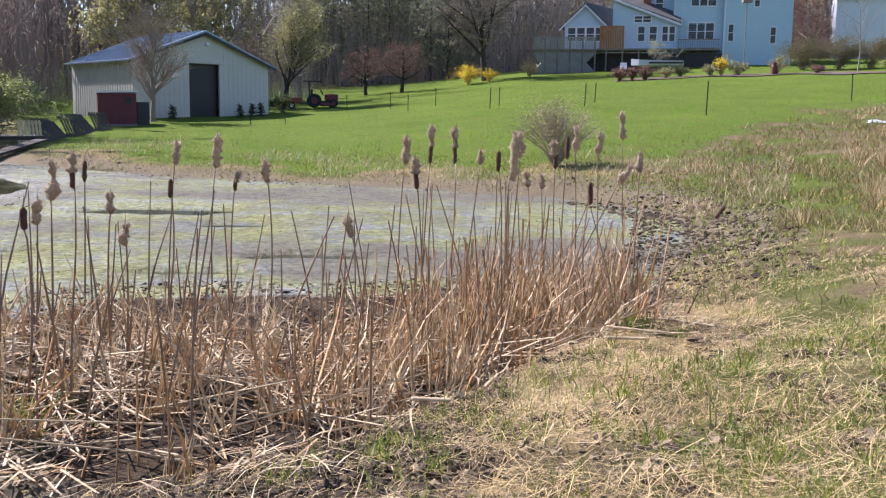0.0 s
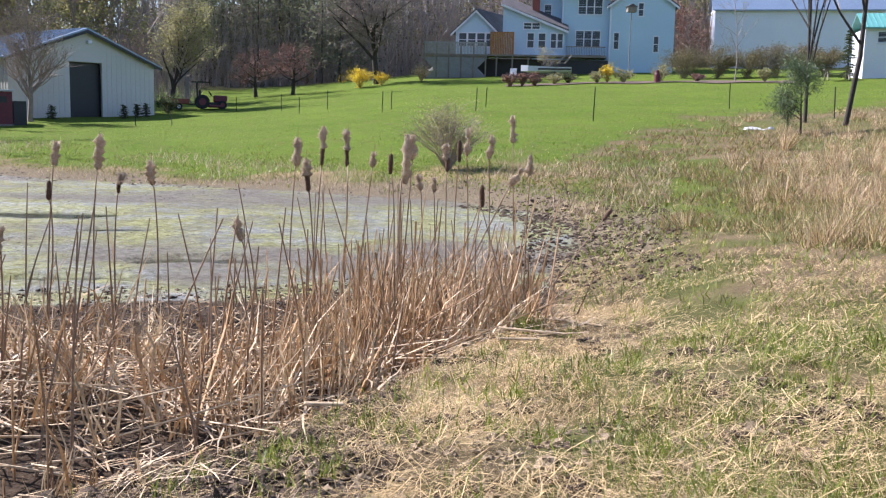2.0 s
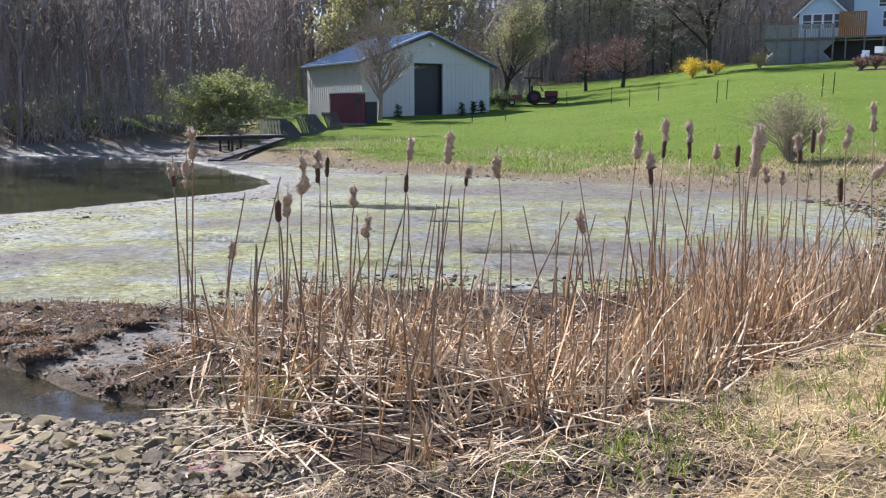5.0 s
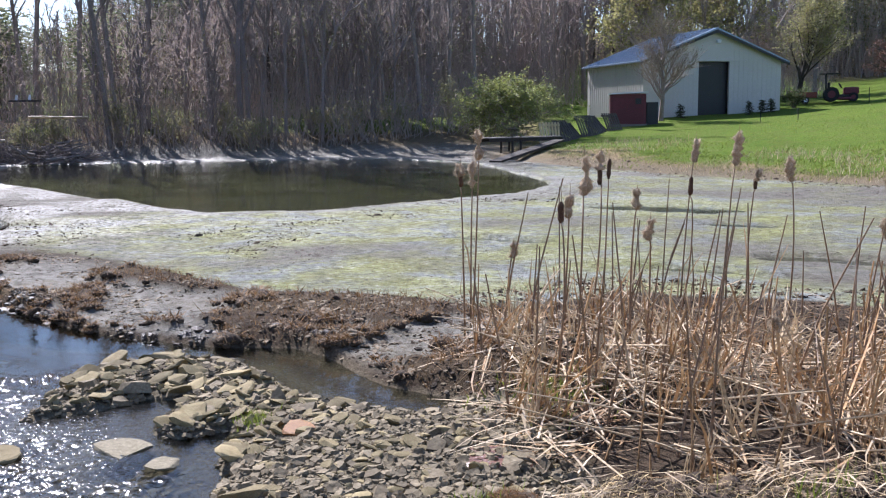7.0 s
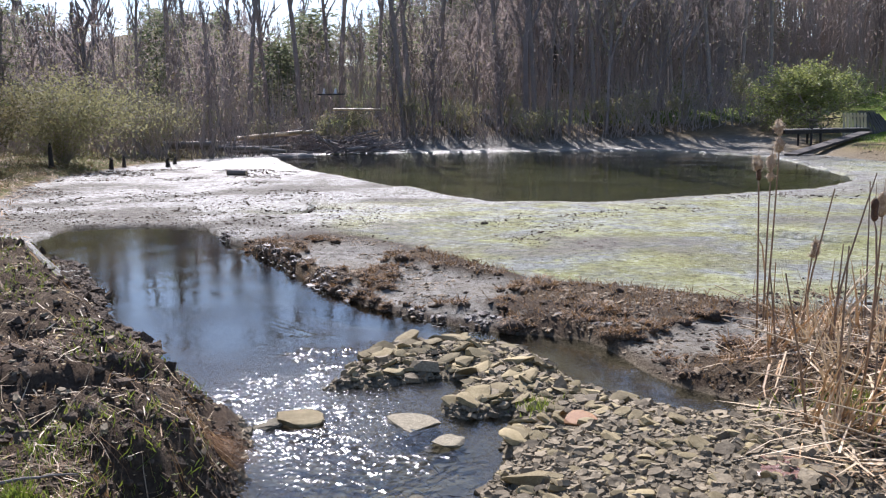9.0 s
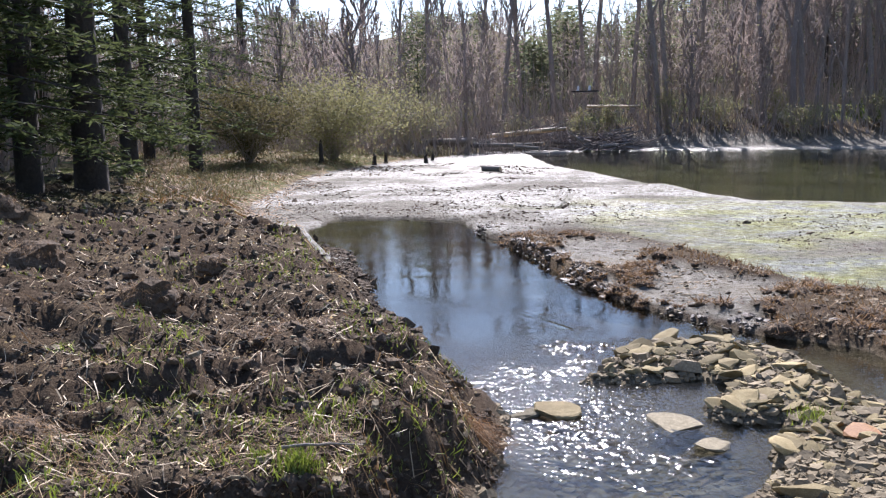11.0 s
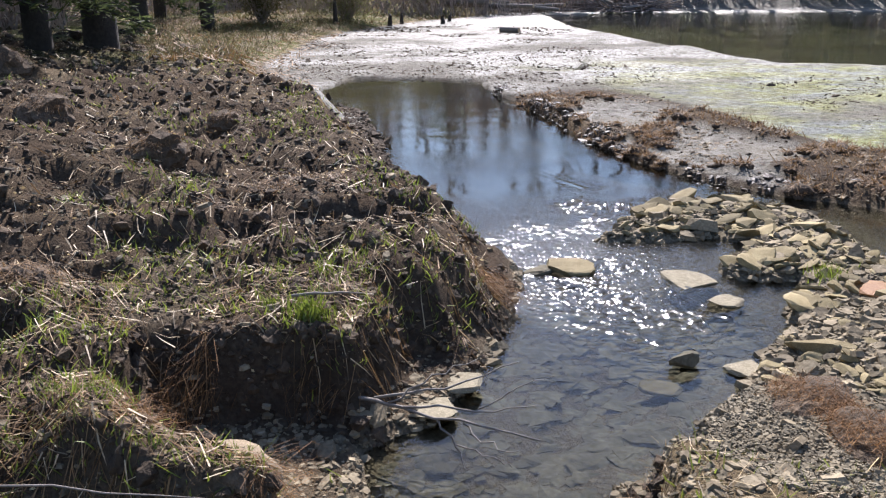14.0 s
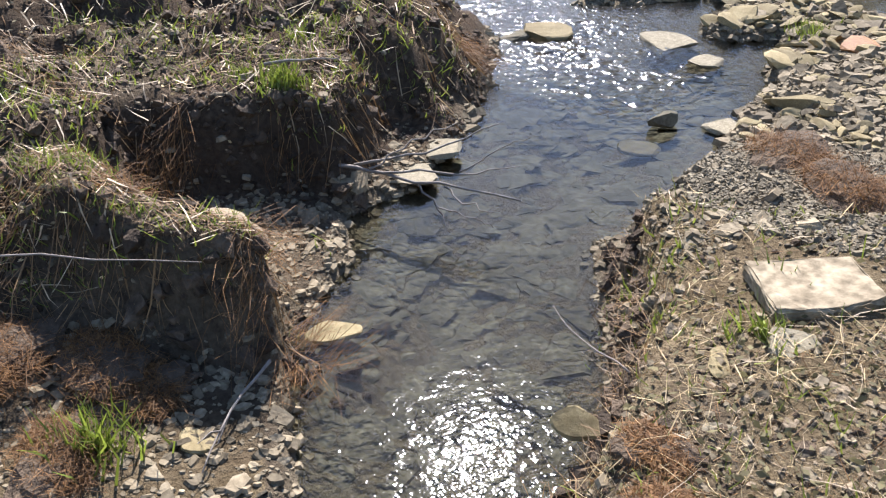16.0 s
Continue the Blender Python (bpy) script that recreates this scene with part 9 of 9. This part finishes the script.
def tractor():
    x, y = P(-7.5, 66.0)
    t = thing("garden_tractor", frame_from(x, y, height(x, y) + 0.02, 0.97, 0.2) @ Matrix.Scale(1.12, 4), "red garden tractor with a black roll bar, parked on the lawn", "tractor")
    part("hood", boxes((0.35, 1.15, -0.28, 0.28, 0.42, 0.82), bevel=0.06), REDPAINT, t)
    part("frame", boxes((-0.5, 1.1, -0.22, 0.22, 0.28, 0.42), bevel=0.02), DARK, t)
    part("fender", boxes((-0.6, 0.05, -0.52, -0.2, 0.55, 0.68), bevel=0.03), REDPAINT, t)
    part("fender", boxes((-0.6, 0.05, 0.2, 0.52, 0.55, 0.68), bevel=0.03), REDPAINT, t)
    part("seat", boxes((-0.45, 0.0, -0.2, 0.2, 0.68, 0.78), (-0.5, -0.38, -0.2, 0.2, 0.75, 1.1), bevel=0.03), TYRE, t)
    bm = bmesh.new()
    for s in (-0.36, 0.36):
        beam(bm, (-0.55, s, 0.4), (-0.6, s, 1.55), 0.03)
    beam(bm, (-0.6, -0.38, 1.55), (-0.6, 0.38, 1.55), 0.03)
    part("roll_bar", bm, DARK, t)
    part("steering_wheel", beam(bmesh.new(), (0.15, 0, 0.9), (0.2, 0, 0.93), 0.16, sides=16), TYRE, t)
    part("canopy", boxes((-0.95, 0.1, -0.45, 0.45, 1.55, 1.6), bevel=0.02), DARK, t)
    for s in (-0.42, 0.42):
        wheel(t, -0.3, s, 0.42, 0.42, 0.26)
        wheel(t, 0.85, s, 0.26, 0.26, 0.18)
    part("mower_deck", boxes((0.05, 0.75, -0.6, 0.6, 0.1, 0.26), bevel=0.05), REDPAINT, t)
    c = thing("garden_cart", frame_from(x - 1.65, y - 0.34, height(x - 1.6, y - 0.34), 0.97, 0.2) @ Matrix.Scale(1.12, 4), "small brown dump cart hitched behind the tractor", "cart")
    part("tub", boxes((-0.55, 0.45, -0.42, 0.42, 0.35, 0.4), (-0.55, -0.51, -0.42, 0.42, 0.35, 0.66), (0.41, 0.45, -0.42, 0.42, 0.35, 0.66), (-0.55, 0.45, -0.42, -0.38, 0.35, 0.66), (-0.55, 0.45, 0.38, 0.42, 0.35, 0.66)), BRICKRED, c)
    part("drawbar", beam(bmesh.new(), (0.4, 0, 0.33), (1.0, 0, 0.35), 0.025), DARK, c)
    for s in (-0.4, 0.4):
        wheel(c, -0.15, s, 0.2, 0.2, 0.12, WHITE)


tractor()


# ---- yard before the house
def yard():
    # mulched bed along the lawn's edge
    xs = np.linspace(10.0, 26.5, 60)
    v, f = [], []
    for i, az in enumerate(xs):
        for d in (69.0 + 0.8 * math.sin(i * 0.4), 72.5):
            x, y = P(az, d)
            v.append((x, y, height(x, y) + 0.06))
    for i in range(59):
        f.append((2 * i, 2 * i + 2, 2 * i + 3, 2 * i + 1))
    tagged(new("flower_bed", mesh_np("flower_bed", v, f, MULCH)), "brown mulched flower bed along the lawn", "flower bed", kind="structure")
    # lawn chair
    x, y = P(10.2, 80.0)
    t = thing("lawn_chair", frame_from(x, y, height(x, y), 0.9, -0.4), "white plastic lawn chair under the deck", "chair")
    part("seat", boxes((0, 0.55, 0, 0.5, 0.36, 0.41), bevel=0.01), WHITE, t)
    part("backrest", boxes((0, 0.55, 0.46, 0.52, 0.4, 0.95), bevel=0.01), WHITE, t)
    for px in (0.02, 0.48):
        for py in (0.02, 0.42):
            part("leg", boxes((px, px + 0.05, py, py + 0.05, 0, 0.37)), WHITE, t)
        part("armrest", boxes((px, px + 0.06, 0, 0.5, 0.6, 0.64)), WHITE, t)
    # boat on its trailer
    x, y = P(12.5, 79.0)
    t = thing("boat", frame_from(x, y, height(x, y), 0.97, -0.22), "white motor boat with a dark cover on a trailer", "boat")
    bm = bmesh.new()
    rings = [[bm.verts.new((x, y * w, z)) for y, z in ((-1, top), (-0.85, 0.62), (0, keel), (0.85, 0.62), (1, top))] for x, w, top, keel in ((-2.2, 0.05, 1.12, 0.85), (-1.6, 0.45, 1.06, 0.55), (-0.6, 0.68, 1.0, 0.4), (0.8, 0.72, 0.96, 0.38), (1.9, 0.68, 0.96, 0.4))]
    for r0, r1 in zip(rings[:-1], rings[1:]):
        for i in range(4):
            bm.faces.new((r0[i], r1[i], r1[i + 1], r0[i + 1]))
        bm.faces.new((r0[4], r1[4], r1[0], r0[0]))
    bm.faces.new(rings[0])
    bm.faces.new(rings[-1][::-1])
    bmesh.ops.recalc_face_normals(bm, faces=bm.faces)
    part("hull", bm, WHITE, t)
    part("stripe", boxes((-0.8, 1.88, -0.735, -0.7, 0.72, 0.86)), DARK, t, "dark stripe along the hull")
    part("windshield", prism(bmesh.new(), [(-0.5, 1.0), (-0.15, 1.38), (-0.08, 1.38), (-0.35, 1.0)], 1.1, Matrix.Translation((0, -0.55, 0))), GLASS, t)
    bm = bmesh.new()
    prism(bm, [(0.3, 0.97), (0.5, 1.22), (1.4, 1.25), (1.85, 1.0)], 1.2, Matrix.Translation((0, -0.6, 0)))
    part("cover", bm, DARK, t, "dark boat cover")
    part("trailer", boxes((-2.4, 1.6, -0.5, -0.42, 0.32, 0.42), (-2.4, 1.6, 0.42, 0.5, 0.32, 0.42)), DARK, t)
    wheel(t, 0.6, -0.66, 0.28, 0.28, 0.16, WHITE)
    wheel(t, 0.6, 0.66, 0.28, 0.28, 0.16, WHITE)
    # red milk can and bird house
    x, y = P(18.85, 70.5)
    t = thing("milk_can", pose(x, y, height(x, y)), "red painted milk can in the flower bed", "milk can")
    bm = bmesh.new()
    beam(bm, (0, 0, 0), (0, 0, 0.55), 0.2, 0.2, 16)
    beam(bm, (0, 0, 0.55), (0, 0, 0.72), 0.2, 0.12, 16)
    part("body", bm, REDPAINT, t)
    part("lid", beam(bmesh.new(), (0, 0, 0.72), (0, 0, 0.86), 0.15, 0.14, 16), REDPAINT, t)
    x, y = P(17.2, 78.0)
    t = thing("bird_house", pose(x, y, height(x, y)), "bird house on a tall pole", "bird house")
    part("pole", beam(bmesh.new(), (0, 0, 0), (0, 0, 5.2), 0.04), WOODGREY, t)
    part("box", boxes((-0.35, 0.35, -0.25, 0.25, 5.2, 5.6)), WOODGREY, t)
    part("roof", prism(bmesh.new(), [(-0.45, 5.6), (0, 5.85), (0.45, 5.6)], 0.6, Matrix.Translation((0, -0.3, 0))), SHINGLE, t)
    # picnic table
    x, y = P(28.6, 71.0)
    t = thing("picnic_table", frame_from(x, y, height(x, y), 0.95, -0.3), "weathered wooden picnic table beside the outbuilding", "table")
    for i in range(5):
        part("board", boxes((-0.9, 0.9, -0.38 + i * 0.155, -0.24 + i * 0.155, 0.72, 0.76)), WOODGREY, t)
    for s in (-0.75, 0.7):
        part("bench", boxes((-0.9, 0.9, s - 0.14, s + 0.14, 0.42, 0.46)), WOODGREY, t)
    for px in (-0.7, 0.65):
        bm = bmesh.new()
        beam(bm, (px, -0.7, 0), (px, -0.2, 0.72), 0.05)
        beam(bm, (px, 0.7, 0), (px, 0.2, 0.72), 0.05)
        part("leg", bm, WOODGREY, t)
    # picket fence before the white barn
    x0, y0 = P(24.0, 82.0)
    t = thing("picket_fence", frame_from(x0, y0, 1.75 + 82 * math.tan(radians(4.35)), 0.93, -0.36), "white picket fence behind the hedge", "fence")
    for i in range(40):
        part("picket", boxes((i * 0.17, i * 0.17 + 0.08, 0, 0.02, -0.8, 0.75)), WHITE, t)
    part("rail", boxes((0, 6.8, 0.02, 0.06, 0.4, 0.48)), WHITE, t)
    # white driftwood on the rise
    x, y = P(23.9, 36.0)
    t = thing("driftwood", pose(x, y, height(x, y) + 0.12, 0, 12, -30) @ Matrix.Scale(1.6, 4), "bleached white branch lying in the weeds", "branch")
    rr = np.random.default_rng(3)
    p = np.array([[i * 0.14, rr.normal(0, 0.03), rr.normal(0, 0.03)] for i in range(7)])
    part_np("wood", frusta(p[:-1], p[1:], np.linspace(0.06, 0.04, 6), np.linspace(0.055, 0.02, 6), 7), WHITE, t)


yard()


# ---- stones of the gravel bar, one object each
def bar_stones():
    rng = np.random.default_rng(91)
    x, y, z, d = field(rng, 2600, -5.6, -1.6, 2.0, 5.2)
    ok = np.where((d["bar"] > -0.05) & (d["s"] < -0.02) & (np.hypot(x + 2.3, y - 2.4) > 0.55))[0]
    for i in ok[:640]:
        ln = min(0.24, math.exp(rng.normal(-2.3, 0.38))) * (0.62 if x[i] > -3.3 else 1.0)
        ob = new("stone", STONES[rng.integers(0, 14)])
        ob.matrix_world = pose(x[i], y[i], max(z[i], 0.0) + ln * 0.08, rng.normal(0, 16), rng.normal(0, 16), rng.uniform(0, 360)) @ Matrix.Diagonal((ln * 1.1, ln, ln * rng.uniform(0.55, 1.0), 1))
        ob.parent = ground
        ob.matrix_parent_inverse = Matrix()


bar_stones()
